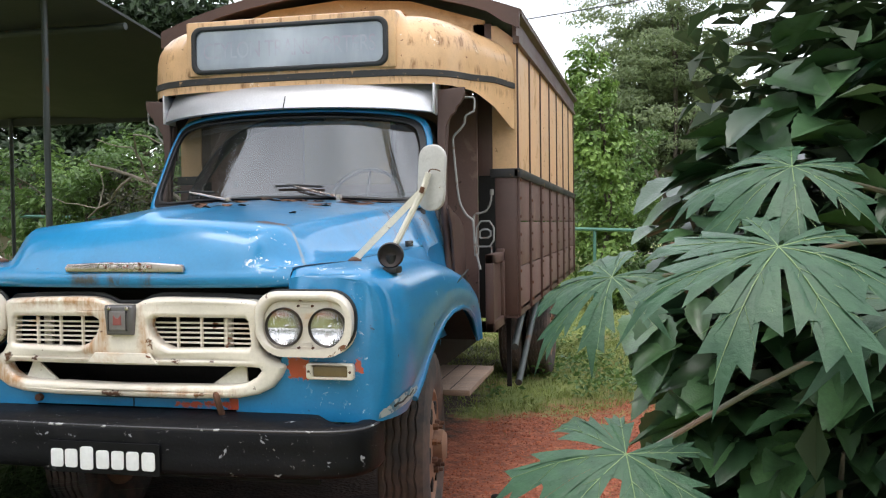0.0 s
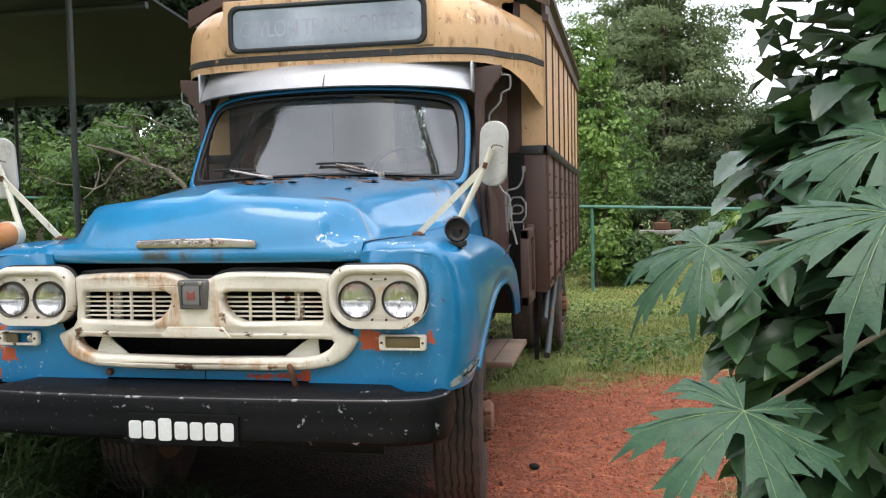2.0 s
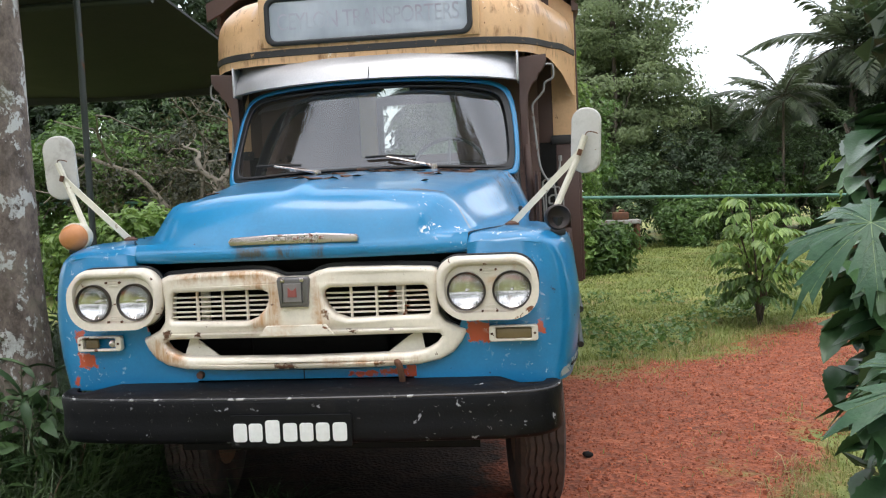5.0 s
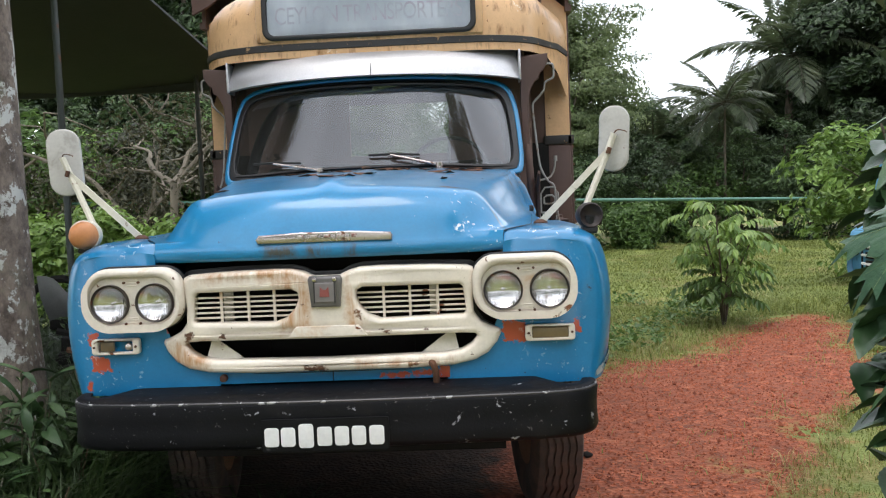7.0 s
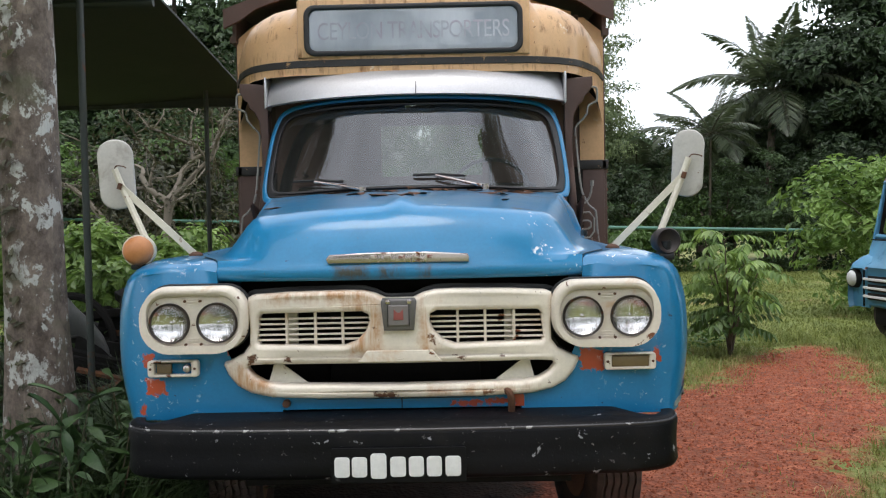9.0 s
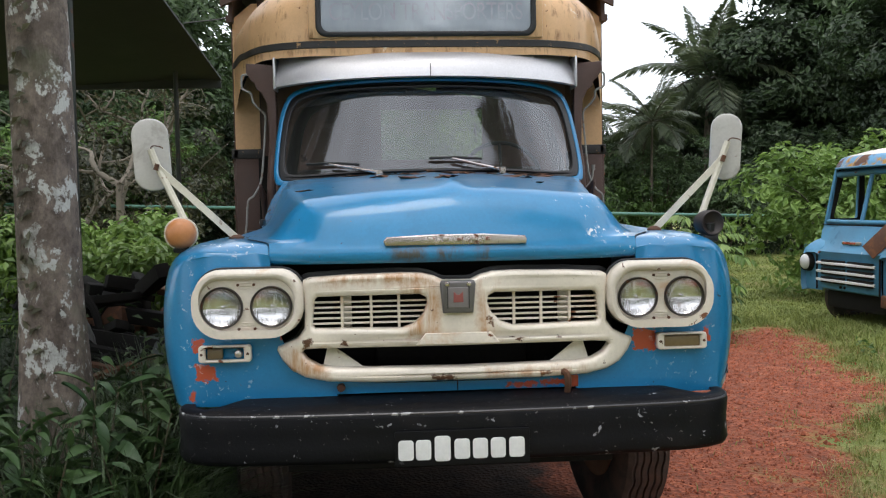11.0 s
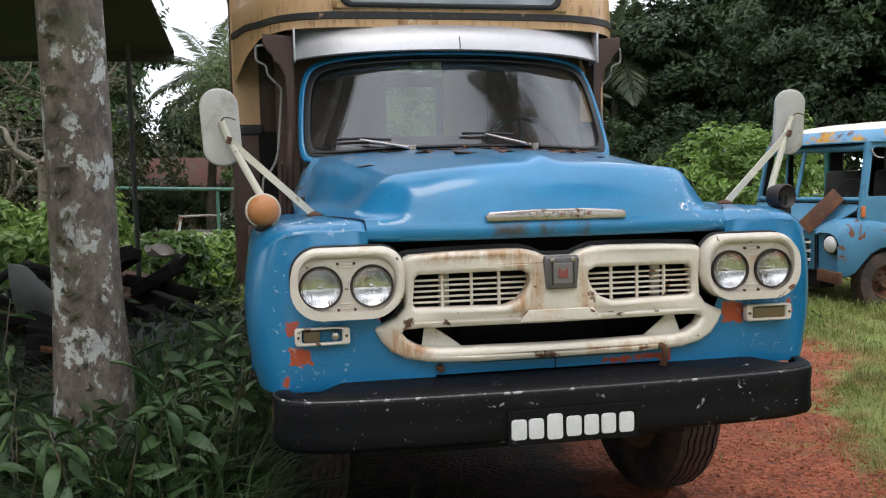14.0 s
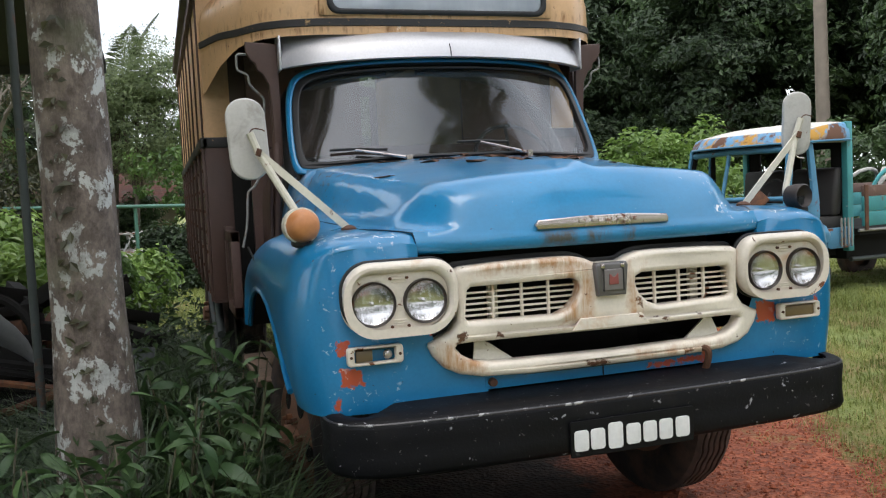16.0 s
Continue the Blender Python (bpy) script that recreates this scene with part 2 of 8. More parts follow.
m_arm = worn("chipped_white_tube_paint", (0.62, 0.58, 0.48), 0.45, 0.0, 0.12, [(RUST, 12, 0.62, 0.04)], None, 90, 0.1)
m_amber = worn("faded_amber_lens", (0.5, 0.2, 0.07), 0.4, 0.0, 0.15, (), None, 90, 0.05)
m_red = worn("red_primer_patch", PRIMER, 0.6, 0.0, 0.2, (), None, 70, 0.2)
m_seal = worn("black_rubber_seal", (0.012, 0.012, 0.013), 0.5, 0.0, 0.2, (), None, 60, 0.1)
m_pole = worn("dull_green_steel_pole", (0.05, 0.06, 0.055), 0.55, 0.2, 0.2, [(RUST, 6, 0.62, 0.1)], None, 60, 0.1)
m_rail = worn("green_fence_paint", (0.08, 0.2, 0.15), 0.5, 0.0, 0.15, [(RUST, 6, 0.66, 0.06)], None, 60, 0.1)
m_plate = worn("number_plate_black", (0.006, 0.006, 0.007), 0.5, 0.0, 0.2, [((0.05, 0.05, 0.05), 20, 0.64, 0.05)], None, 60, 0.1, None, 0.0, 0.15)
m_paint_white = worn("white_lettering", (0.75, 0.75, 0.74), 0.45, 0.0, 0.06)
m_seat = worn("worn_dark_vinyl", (0.03, 0.026, 0.024), 0.6)
m_grey = worn("grey_cab_lining", (0.22, 0.22, 0.22), 0.7)


def glass(name, tint=(0.85, 0.9, 0.9), rough=0.0, see=0.75, gloss=1.5, dust=0.0):
    """Thin glass: clear with a mirror gloss that grows towards grazing views."""
    n = Nodes(name)
    t = n.t
    tr, gl, mx, fr = (t.nodes.new(k) for k in ("ShaderNodeBsdfTransparent", "ShaderNodeBsdfGlossy", "ShaderNodeMixShader", "ShaderNodeLayerWeight"))
    tr.inputs[0].default_value = (*shade(tint, see), 1)
    gl.inputs["Roughness"].default_value = rough
    gl.inputs[0].default_value = (0.9, 0.92, 0.95, 1)
    fr.inputs[0].default_value = 0.5
    n.link(n.math("ADD", n.math("MULTIPLY", n.math("POWER", fr.outputs["Facing"], 5), 0.85), 0.055 * gloss), mx.inputs[0])
    df, dm = t.nodes.new("ShaderNodeBsdfDiffuse"), t.nodes.new("ShaderNodeMixShader")
    df.inputs[0].default_value = (0.42, 0.42, 0.4, 1)
    n.link(n.ramp(n.noise(4, 6, 0.65, (1, 1, 0.5), 3), 0.3, 0.75, dust * 0.5, dust * 1.6), dm.inputs[0])
    n.link(tr.outputs[0], dm.inputs[1])
    n.link(df.outputs[0], dm.inputs[2])
    n.link(dm.outputs[0], mx.inputs[1])
    n.link(gl.outputs[0], mx.inputs[2])
    n.link(mx.outputs[0], t.nodes["Material Output"].inputs[0])
    return n.mat


m_glass = glass("dusty_windscreen_glass", (0.8, 0.84, 0.85), 0.042, 0.8, 2.1, 0.03)
m_lens = glass("clear_lamp_glass", (0.97, 0.98, 1.0), 0.02, 0.97, 1.0, 0.02)
n = Nodes("lamp_reflector")
n.bump(n.noise(1, 2, 0.5, (230, 3, 6), 2), 0.5, 0.004)
n.bump(n.noise(40, 3, 0.6, None, 5), 0.15, 0.004)
m_reflector = n.done(n.mix(n.ramp(n.noise(20, 4, 0.6, None, 1), 0.55, 0.75), (0.74, 0.71, 0.68), (0.34, 0.28, 0.23)), 0.11, 1.0)
m_lamp_rim = worn("dark_lamp_rim", (0.06, 0.05, 0.045), 0.4, 0.5, 0.2, [(RUST, 20, 0.6, 0.08)])
m_conduit = worn("dull_grey_conduit", (0.3, 0.29, 0.27), 0.5, 0.2, 0.25, [(RUST, 14, 0.58, 0.1)])
m_plank = worn("faded_red_brown_plank", (0.15, 0.085, 0.068), 0.6, 0.0, 0.2, [((0.24, 0.16, 0.13), 6, 0.58, 0.12), ((0.05, 0.03, 0.025), 16, 0.64, 0.05)], None, 60, 0.2)
# ---------------------------------------------------------------- the lorry
lorry = thing("lorry", "old faded blue bonneted lorry with cream grille and wooden box", "lorry")


def smooth_line(pts, times=2):
    """Round off a line of points by cutting its corners."""
    pts = [Vector(p) for p in pts]
    for _ in range(times):
        out = [pts[0]]
        for a, b in zip(pts, pts[1:]):
            out += [a * 0.75 + b * 0.25, a * 0.25 + b * 0.75]
        pts = out + [pts[-1]]
    return pts


def smooth_outline(pts):
    """Round the corners of a closed outline in the plane."""
    out = []
    for a, b in zip(pts, pts[1:] + pts[:1]):
        out += [(a[0] * 0.8 + b[0] * 0.2, a[1] * 0.8 + b[1] * 0.2), (a[0] * 0.2 + b[0] * 0.8, a[1] * 0.2 + b[1] * 0.8)]
    return out


def masked_blue(name, base, patches, streaks=(), chips=(), flakes=(), patch=PRIMER, streak=(0.17, 0.13, 0.08), cut=(0.38, 0.6), dirt=None, coat=0.6, runs=(), scuffs=()):
    """Blue paint with red primer showing in ragged patches, rust streaks, and bare flakes, given as boxes in x and z or x and y."""
    n = Nodes(name)
    x, y, z = n.axis(0), n.axis(1), n.axis(2)
    broad, fine = n.noise(2.0, 6, 0.6, None, 1), n.noise(90, 3, 0.6, None, 2)
    col = n.mix(n.ramp(broad, 0.3, 0.7), shade(base, 0.82), shade(base, 1.18))
    col = n.mix(n.ramp(n.noise(7, 7, 0.7, None, 5), 0.5, 0.8, 0, 0.5), col, shade(base, 0.72))
    col = n.mix(n.ramp(fine, 0.4, 0.75, 0, 0.25), col, shade(base, 0.7))
    ragged = n.math("MULTIPLY", n.math("SUBTRACT", n.noise(34, 6, 0.7, None, 7), 0.5), 0.075)
    rough = n.ramp(broad, 0.3, 0.7, 0.27, 0.4)

    def inside(u, v, box):
        u0, u1, v0, v1 = box
        du = n.math("SUBTRACT", (u1 - u0) / 2, n.math("ABSOLUTE", n.math("SUBTRACT", u, (u0 + u1) / 2), 0))
        dv = n.math("SUBTRACT", (v1 - v0) / 2, n.math("ABSOLUTE", n.math("SUBTRACT", v, (v0 + v1) / 2), 0))
        return n.math("ADD", n.math("MINIMUM", du, dv), ragged)

    for box in patches:
        col = n.mix(n.ramp(inside(x, z, box), 0.0, 0.006), col, patch)
    for box in streaks:
        k = n.math("MULTIPLY", n.ramp(inside(x, z, box), -0.01, 0.03), n.ramp(n.noise(22, 5, 0.7, (1, 1, 0.15), 4), cut[0], cut[1], 0, 0.9))
        col = n.mix(k, col, streak)
    for box in flakes:
        col = n.mix(n.ramp(inside(x, y, box), 0.0, 0.006), col, (0.12, 0.045, 0.03))
    for ax, ay, bx, by, w in runs:
        L = math.hypot(bx - ax, by - ay)
        ux, uy = (bx - ax) / L, (by - ay) / L
        px, py = n.math("SUBTRACT", x, ax), n.math("SUBTRACT", y, ay)
        along = n.math("ADD", n.math("MULTIPLY", px, ux), n.math("MULTIPLY", py, uy))
        across = n.math("ABSOLUTE", n.math("SUBTRACT", n.math("MULTIPLY", px, uy), n.math("MULTIPLY", py, ux)), 0)
        past = n.math("SUBTRACT", L / 2, n.math("ABSOLUTE", n.math("SUBTRACT", along, L / 2), 0))
        near = n.math("ADD", n.math("MINIMUM", n.math("SUBTRACT", w, across), past), n.math("MULTIPLY", ragged, 0.12))
        col = n.mix(n.math("MULTIPLY", n.ramp(near, -0.003, 0.006), 0.55), col, (0.3, 0.27, 0.16))
    for box in scuffs:
        k = n.math("MULTIPLY", n.ramp(inside(x, y, box), -0.02, 0.01), n.ramp(n.noise(30, 6, 0.7, None, 17, 0.6), 0.598, 0.62))
        col = n.mix(k, col, (0.66, 0.72, 0.75))
    if dirt:
        y0, y1, tan = dirt
        k = n.math("MULTIPLY", n.ramp(y, y0, y1, 0, 0.75), n.ramp(n.noise(5.5, 8, 0.75, (1, 0.6, 1), 8, 0.6), 0.42, 0.66))
        col = n.mix(k, col, tan)
        rough = n.mix(k, rough, (0.6, 0.6, 0.6))
        k = n.math("MULTIPLY", n.ramp(y, y0, y1), n.ramp(n.noise(22, 7, 0.7, None, 12, 0.8), 0.575, 0.61))
        col = n.mix(k, col, (0.1, 0.055, 0.04))
    for c, scale, level in chips:
        k = n.ramp(n.noise(scale, 7, 0.65, None, scale * 0.37, 0.5), level, level + 0.015)
        col = n.mix(k, col, c)
        rough = n.mix(k, rough, (0.7, 0.7, 0.7))
    n.bump(n.noise(4, 3, 0.5, None, 3), 0.12, 0.03)
    n.bump(fine, 0.04, 0.004)
    return n.done(col, rough, 0.0, Coat_Weight=coat, Coat_Roughness=0.1, Specular_IOR_Level=0.3)


CHIPS = [((0.42, 0.56, 0.68), 11, 0.695), ((0.14, 0.06, 0.03), 8, 0.695), ((0.5, 0.62, 0.72), 48, 0.72), ((0.03, 0.06, 0.1), 30, 0.685), ((0.16, 0.12, 0.09), 70, 0.695)]
m_blue = masked_blue("faded_blue_paint", BLUE, [(0.655, 0.745, 1.0, 1.085), (0.925, 0.955, 1.03, 1.085), (-0.955, -0.915, 1.04, 1.09), (-0.945, -0.87, 0.935, 1.0), (-0.975, -0.945, 0.86, 0.905), (-0.64, -0.6, 1.08, 1.12)], (), CHIPS, scuffs=[(0.72, 0.96, 0.11, 0.26), (-0.98, -0.72, 0.11, 0.32)])
m_hood = masked_blue("sun_bleached_blue_paint", (0.014, 0.198, 0.41), (), [(-0.24, -0.1, 1.35, 1.415), (-0.08, 0.02, 1.345, 1.415), (0.07, 0.14, 1.345, 1.415)], CHIPS + [((0.2, 0.24, 0.25), 5, 0.70)],
                     [(0.43, 0.56, 0.3, 0.37), (0.38, 0.47, 1.0, 1.04), (-0.12, 0.02, 1.33, 1.42), (0.06, 0.14, 1.38, 1.43), (0.2, 0.3, 1.36, 1.44), (0.3, 0.36, 1.2, 1.24), (-0.4, -0.32, 1.3, 1.34), (-0.2, -0.14, 1.12, 1.16), (0.5, 0.6, 1.3, 1.36), (-0.3, -0.24, 1.36, 1.42)], dirt=(0.7, 1.5, (0.2, 0.2, 0.19)), cut=(0.38, 0.56), streak=(0.075, 0.06, 0.035), runs=[(0.53, 0.33, 0.6, 0.3, 0.008), (0.6, 0.3, 0.66, 0.25, 0.008), (0.66, 0.25, 0.7, 0.19, 0.007), (-0.3, 0.95, -0.02, 0.95, 0.01)], scuffs=[(0.5, 0.68, 0.09, 0.2), (0.1, 0.2, 0.2, 0.28)])
m_strip = masked_blue("lower_panel_blue_paint", BLUE, [(0.18, 0.42, 0.88, 0.905), (0.41, 0.5, 0.87, 0.92)], (), CHIPS)

# bonnet: a steep nose up to a crest, a flat top with shoulders, hollow sides and a low ridge down the middle
PROFILE = [(0.085, 1.36), (0.052, 1.362), (0.042, 1.372), (0.041, 1.392), (0.05, 1.404), (0.058, 1.425), (0.066, 1.45), (0.08, 1.485), (0.1, 1.525), (0.122, 1.556), (0.148, 1.584), (0.172, 1.602), (0.198, 1.612), (0.235, 1.617), (0.3, 1.623), (0.38, 1.63), (0.5, 1.64), (0.65, 1.652), (0.8, 1.664), (0.95, 1.676), (1.1, 1.688), (1.25, 1.7), (1.4, 1.712), (1.5, 1.721)]


def bonnet_half(y):
    return lerp([(0.0, 0.665), (0.11, 0.67), (0.16, 0.69), (0.22, 0.73), (0.28, 0.765), (0.36, 0.79), (0.6, 0.81), (1.2, 0.842), (1.6, 0.85)], y)


def bonnet_bow(y):
    """How far the sides lag behind the middle of a row."""
    return lerp([(0.0, 0.055), (0.06, 0.06), (0.12, 0.12), (0.2, 0.2), (0.3, 0.24), (0.6, 0.2), (1.0, 0.12), (1.5, 0.05)], y)


def bonnet_z(u, y, zc):
    """Height of the bonnet at the fraction u of its half width."""
    zs = min(zc, lerp([(0.0, 1.415), (0.12, 1.425), (0.3, 1.438), (0.8, 1.45), (1.5, 1.46)], y))
    a = abs(u)
    a0, a1 = lerp([(0.1, 0.68), (0.4, 0.71), (0.9, 0.8), (1.5, 0.88)], y), lerp([(0.1, 0.91), (0.4, 0.92), (0.9, 0.98), (1.5, 1.03)], y)
    side = step01(a0, a1, a)
    crown = lerp([(0.1, 0.02), (0.25, 0.085), (0.6, 0.07), (1.5, 0.04)], y) * a * a
    ridge = 0.024 * step01(0.14, 0.25, y) * math.exp(-(u * 0.8 / 0.042) ** 2) * (1 - 0.6 * step01(0.3, 0.8, y))
    return max(zs, zs + (zc - crown - zs) * (1 - side)) + ridge


bm = bmesh.new()
rows = []
for y, zc in PROFILE:
    row = []
    for i in range(65):
        u = -1 + i / 32
        edge_y = y + bonnet_bow(y)
        row.append((u * bonnet_half(edge_y), y + bonnet_bow(y) * abs(u) ** 2.4, bonnet_z(u, y, zc)))
    rows.append(row)
grid(bm, rows)
shell(bm, -0.01)
bonnet = part("bonnet", bm, m_hood, lorry, "sun-bleached blue bonnet with rust flakes", 60)


def on_bonnet(x, y):
    """A point on the bonnet's skin at about x and y."""
    u = x / bonnet_half(y)
    yc = y
    for _ in range(8):
        yc = y - bonnet_bow(yc) * abs(u) ** 2.4
    return Vector((x, y, bonnet_z(u, yc, lerp(PROFILE[4:], yc))))


for s in (-1, 1):
    bm = bmesh.new()
    tube(bm, [on_bonnet(s * x, 1.4 - 0.12 * (x - 0.5)) + Vector((s * 0.001, 0, 0.0005)) for x in np.linspace(0.52, 0.835, 14)], 0.0035, 4)
    part("shut_line", bm, m_seal, bonnet)
    bm = bmesh.new()
    edge = [(s * 0.669, 0.099, z) for z in (1.36, 1.38, 1.4)] + [tuple(on_bonnet(s * bonnet_half(y) * 0.9995, y) + Vector((s * 0.002, 0, 0.0075))) for y in (0.115, 0.14, 0.17, 0.2, 0.24, 0.28, 0.33, 0.4, 0.5, 0.62, 0.76, 0.9)]
    tube(bm, smooth_line(edge, 2), 0.002, 5)
    part("bonnet_seam", bm, m_seal, bonnet)
    bm = bmesh.new()
    block(bm, min(s * 0.838, s * 0.856), max(s * 0.838, s * 0.856), 1.17, 1.27, 1.475, 1.505, 0.004)
    emblem = part("side_emblem", bm, m_seal, bonnet, "small black and chrome side emblem")
    for k in range(3):
        bm = bmesh.new()
        block(bm, min(s * 0.855, s * 0.859), max(s * 0.855, s * 0.859), 1.183 + k * 0.028, 1.201 + k * 0.028, 1.483, 1.498, 0.001)
        part("raised_mark", bm, m_chrome, emblem)

# chrome name bar on the nose
bm = plate([(-0.262, 1.43), (-0.254, 1.413), (0.254, 1.413), (0.256, 1.43), (0.25, 1.442), (0.1, 1.452), (-0.1, 1.452), (-0.25, 1.446)], (), 0.02, 0.006, 0.042, lambda c: (c.x, c.y + 0.03 * c.x * c.x, c.z))
m_mark = worn("worn_raised_mark", (0.55, 0.5, 0.46), 0.3, 0.5, 0.2, [((0.25, 0.08, 0.06), 40, 0.5, 0.1)])
name_bar = part("name_bar", bm, m_chrome, bonnet, "pitted chrome bar with worn red raised marks")
for i in range(5):
    bm = bmesh.new()
    x = -0.1 + i * 0.05
    block(bm, x, x + 0.024, 0.026, 0.034, 1.428, 1.442, 0.003)
    part("raised_mark", bm, m_mark, name_bar)


# front wings
BONNET_EDGE = [(y + bonnet_bow(y), bonnet_z(1, y, zc)) for y, zc in PROFILE[3:]]


def wing(s):
    base = smooth_line([(0.67, 0, 1.417), (0.80, 0, 1.437), (0.96, 0, 1.435), (1.06, 0, 1.38), (1.092, 0, 1.26), (1.1, 0, 1.12), (1.09, 0, 0.98), (1.06, 0, 0.84)], 2)
    n = len(base)
    rows = []

    def edge(y):
        return lerp([(0, 0.83), (0.25, 0.835), (0.4, 0.86), (0.55, 0.93), (0.65, 0.99), (0.8, 1.06), (1.0, 1.122), (1.2, 1.15), (1.43, 1.148), (1.6, 1.12), (1.75, 1.065), (1.84, 0.99), (1.9, 0.915)], y)

    def top(y):
        return lerp([(0, 1.44), (0.8, 1.44), (1.0, 1.425), (1.15, 1.405), (1.4, 1.355), (1.6, 1.305), (1.75, 1.245), (1.83, 1.18), (1.88, 1.08), (1.905, 0.935)], y)

    def section(y, off=0.0, inner_y=None):
        out = []
        gap = lerp(BONNET_EDGE, y if inner_y is None else inner_y) + 0.0075 - edge(y) - (base[0].z - 0.84) / 0.6 * (top(y) - edge(y))
        gap *= 1 - step01(1.45, 1.7, y)
        for i, p in enumerate(base):
            k = (p.z - 0.84) / (1.44 - 0.84)
            z = edge(y) + k * (top(y) - edge(y)) + gap * (1 - step01(0.67, 0.86, p.x))
            a, b = base[max(0, i - 1)], base[min(n - 1, i + 1)]
            t = (b - a).normalized()
            nx, nz = -t.z, t.x
            x = p.x
            lo = bonnet_half(y if inner_y is None else inner_y) + 0.004
            if x < 0.96:
                x = lo + (x - 0.67) * (0.96 - lo) / 0.29
            lip = 0.012 * step01(0.16, 0.0, k) * step01(0.4, 0.7, y)
            out.append(Vector((s * (x - off * max(0, nx) + lip), y, z - off * max(0, nz) * (0.12 + 0.43 * step01(0.7, 0.8, p.x)))))
        q = out[0]
        return [Vector((q.x - s * 0.006, y, q.z - 0.06)), Vector((q.x - s * 0.003, y, q.z - 0.012))] + out

    for j in range(7):
        a = radians(90 * (1 - j / 6))
        rows.append([(p.x, 0.085 + 0.03 * step01(0.9, 1.05, abs(p.x)) + 0.22 * (1 - math.sin(a)), p.z) for p in section(0.3, 0.088 * (1 - math.cos(a)), 0.085 + 0.22 * (1 - math.sin(a)))])
    for y in (0.4, 0.5, 0.6, 0.7, 0.8, 0.9, 1.0, 1.1, 1.2, 1.3, 1.4, 1.5, 1.6, 1.68, 1.75, 1.8, 1.84, 1.87, 1.89, 1.905):
        rows.append([tuple(p) for p in section(y)])
    bm = bmesh.new()
    vs = grid(bm, rows)
    # the flat front face, back to the grille's opening
    first = vs[0]
    inner = [bm.verts.new((s * x, 0.09, z)) for x, z in ((0.44, 0.835), (0.44, 0.94), (0.60, 1.0), (0.64, 1.1), (0.667, 1.2))]
    bm.faces.new(first + inner)
    bmesh.ops.triangulate(bm, faces=[f for f in bm.faces if len(f.verts) > 4])
    w = part("front_wing", bm, m_blue, lorry, "dented blue front wing with chipped paint", 60)
    # wheel arch lip and a dark liner behind it
    bm = bmesh.new()
    tube(bm, [(s * 1.071, y, edge(y) + 0.004) for y in (0.42, 0.55, 0.65, 0.8, 1.0, 1.2, 1.43, 1.6, 1.75, 1.84, 1.9)], 0.013, 6)
    part("arch_lip", bm, m_blue, w)
    bm = bmesh.new()
    rows = []
    for y in np.linspace(0.5, 1.88, 15):
        z = max(0.92, 1.19 - 0.6 * (y - 1.2) ** 2)
        rows.append([(s * 0.5, y, z), (s * 1.06, y, z)])
    grid(bm, rows)
    part("arch_liner", bm, m_dark, w)
    # scraped seam along the side
    bm = bmesh.new()
    tube(bm, [(s * 1.092, 0.8 + 0.1 * i, 1.23 + 0.016 * i) for i in range(8)], 0.005, 5)
    part("side_crease", bm, m_seal, w)
    # headlamp bezel with two lamps
    dark = rounded(0.543, 0.94, 1.1, 1.348, (0.11, 0.12, 0.1, 0.09), 8)
    bm = plate([(s * x, z) for x, z in dark], (), 0.016, 0.004, 0.08)
    part("bezel_gasket", bm, m_seal, w)
    ring = rounded(0.549, 0.934, 1.105, 1.342, (0.1, 0.115, 0.095, 0.085), 8)
    holes = [[(cx + 0.074 * math.cos(a), 1.207 + 0.074 * math.sin(a)) for a in np.linspace(0, 2 * math.pi, 28, endpoint=False)] for cx in (0.663, 0.836)]
    bowl = rounded(0.583, 0.916, 1.12, 1.305, (0.085, 0.085, 0.075, 0.075), 8)
    bm = plate([(s * x, z) for x, z in ring], [[(s * x, z) for x, z in bowl]], 0.065, 0.022, 0.05)
    bez = part("headlamp_bezel", bm, m_cream, w, "cream headlamp surround with rust spots", 60)
    bm = plate([(s * x, z) for x, z in bowl], [[(s * x, z) for x, z in h] for h in holes], 0.012, 0.002, 0.052)
    part("lamp_panel", bm, m_cream, bez)
    for z in (1.275, 1.285, 1.295, 1.135, 1.143, 1.151):
        bm = bmesh.new()
        block(bm, s * 0.75 - 0.022, s * 0.75 + 0.022, 0.04, 0.05, z - 0.002, z + 0.002, 0.001)
        part("trim_rib", bm, m_cream, bez)
    for x, z in ((0.722, 1.287), (0.778, 1.287), (0.722, 1.13), (0.778, 1.13)):
        bm = bmesh.new()
        lathe(bm, [(0.036, 0.001), (0.037, 0.005), (0.048, 0.005)], 8, "y", pose(s * x, 0, z))
        part("screw", bm, m_rust, bez)
    for cx in (0.663, 0.836):
        m = pose(s * cx, 0, 1.207)
        bm = bmesh.new()
        lathe(bm, [(0.06, 0.074), (0.034, 0.074), (0.03, 0.072), (0.034, 0.0665), (0.06, 0.0665)], 36, "y", m, False)
        lamp = part("headlamp", bm, m_lamp_rim, bez, "twin round sealed-beam headlamp", 60)
        bm = bmesh.new()
        lathe(bm, [(0.0705, 0.0005), (0.0703, 0.008), (0.0695, 0.016), (0.0675, 0.026), (0.0645, 0.036), (0.06, 0.046), (0.054, 0.056), (0.0465, 0.065), (0.043, 0.069)], 36, "y", m, False)
        part("reflector", bm, m_reflector, lamp, "", 80)
        bm = bmesh.new()
        lathe(bm, [(0.058, 0.001), (0.059, 0.005), (0.063, 0.007), (0.07, 0.006)], 16, "y", m)
        part("bulb", bm, m_reflector, lamp, "", 80)
        bm = bmesh.new()
        lathe(bm, [(0.022, 0.002), (0.024, 0.02), (0.029, 0.042), (0.037, 0.058), (0.044, 0.068)], 36, "y", m, False)
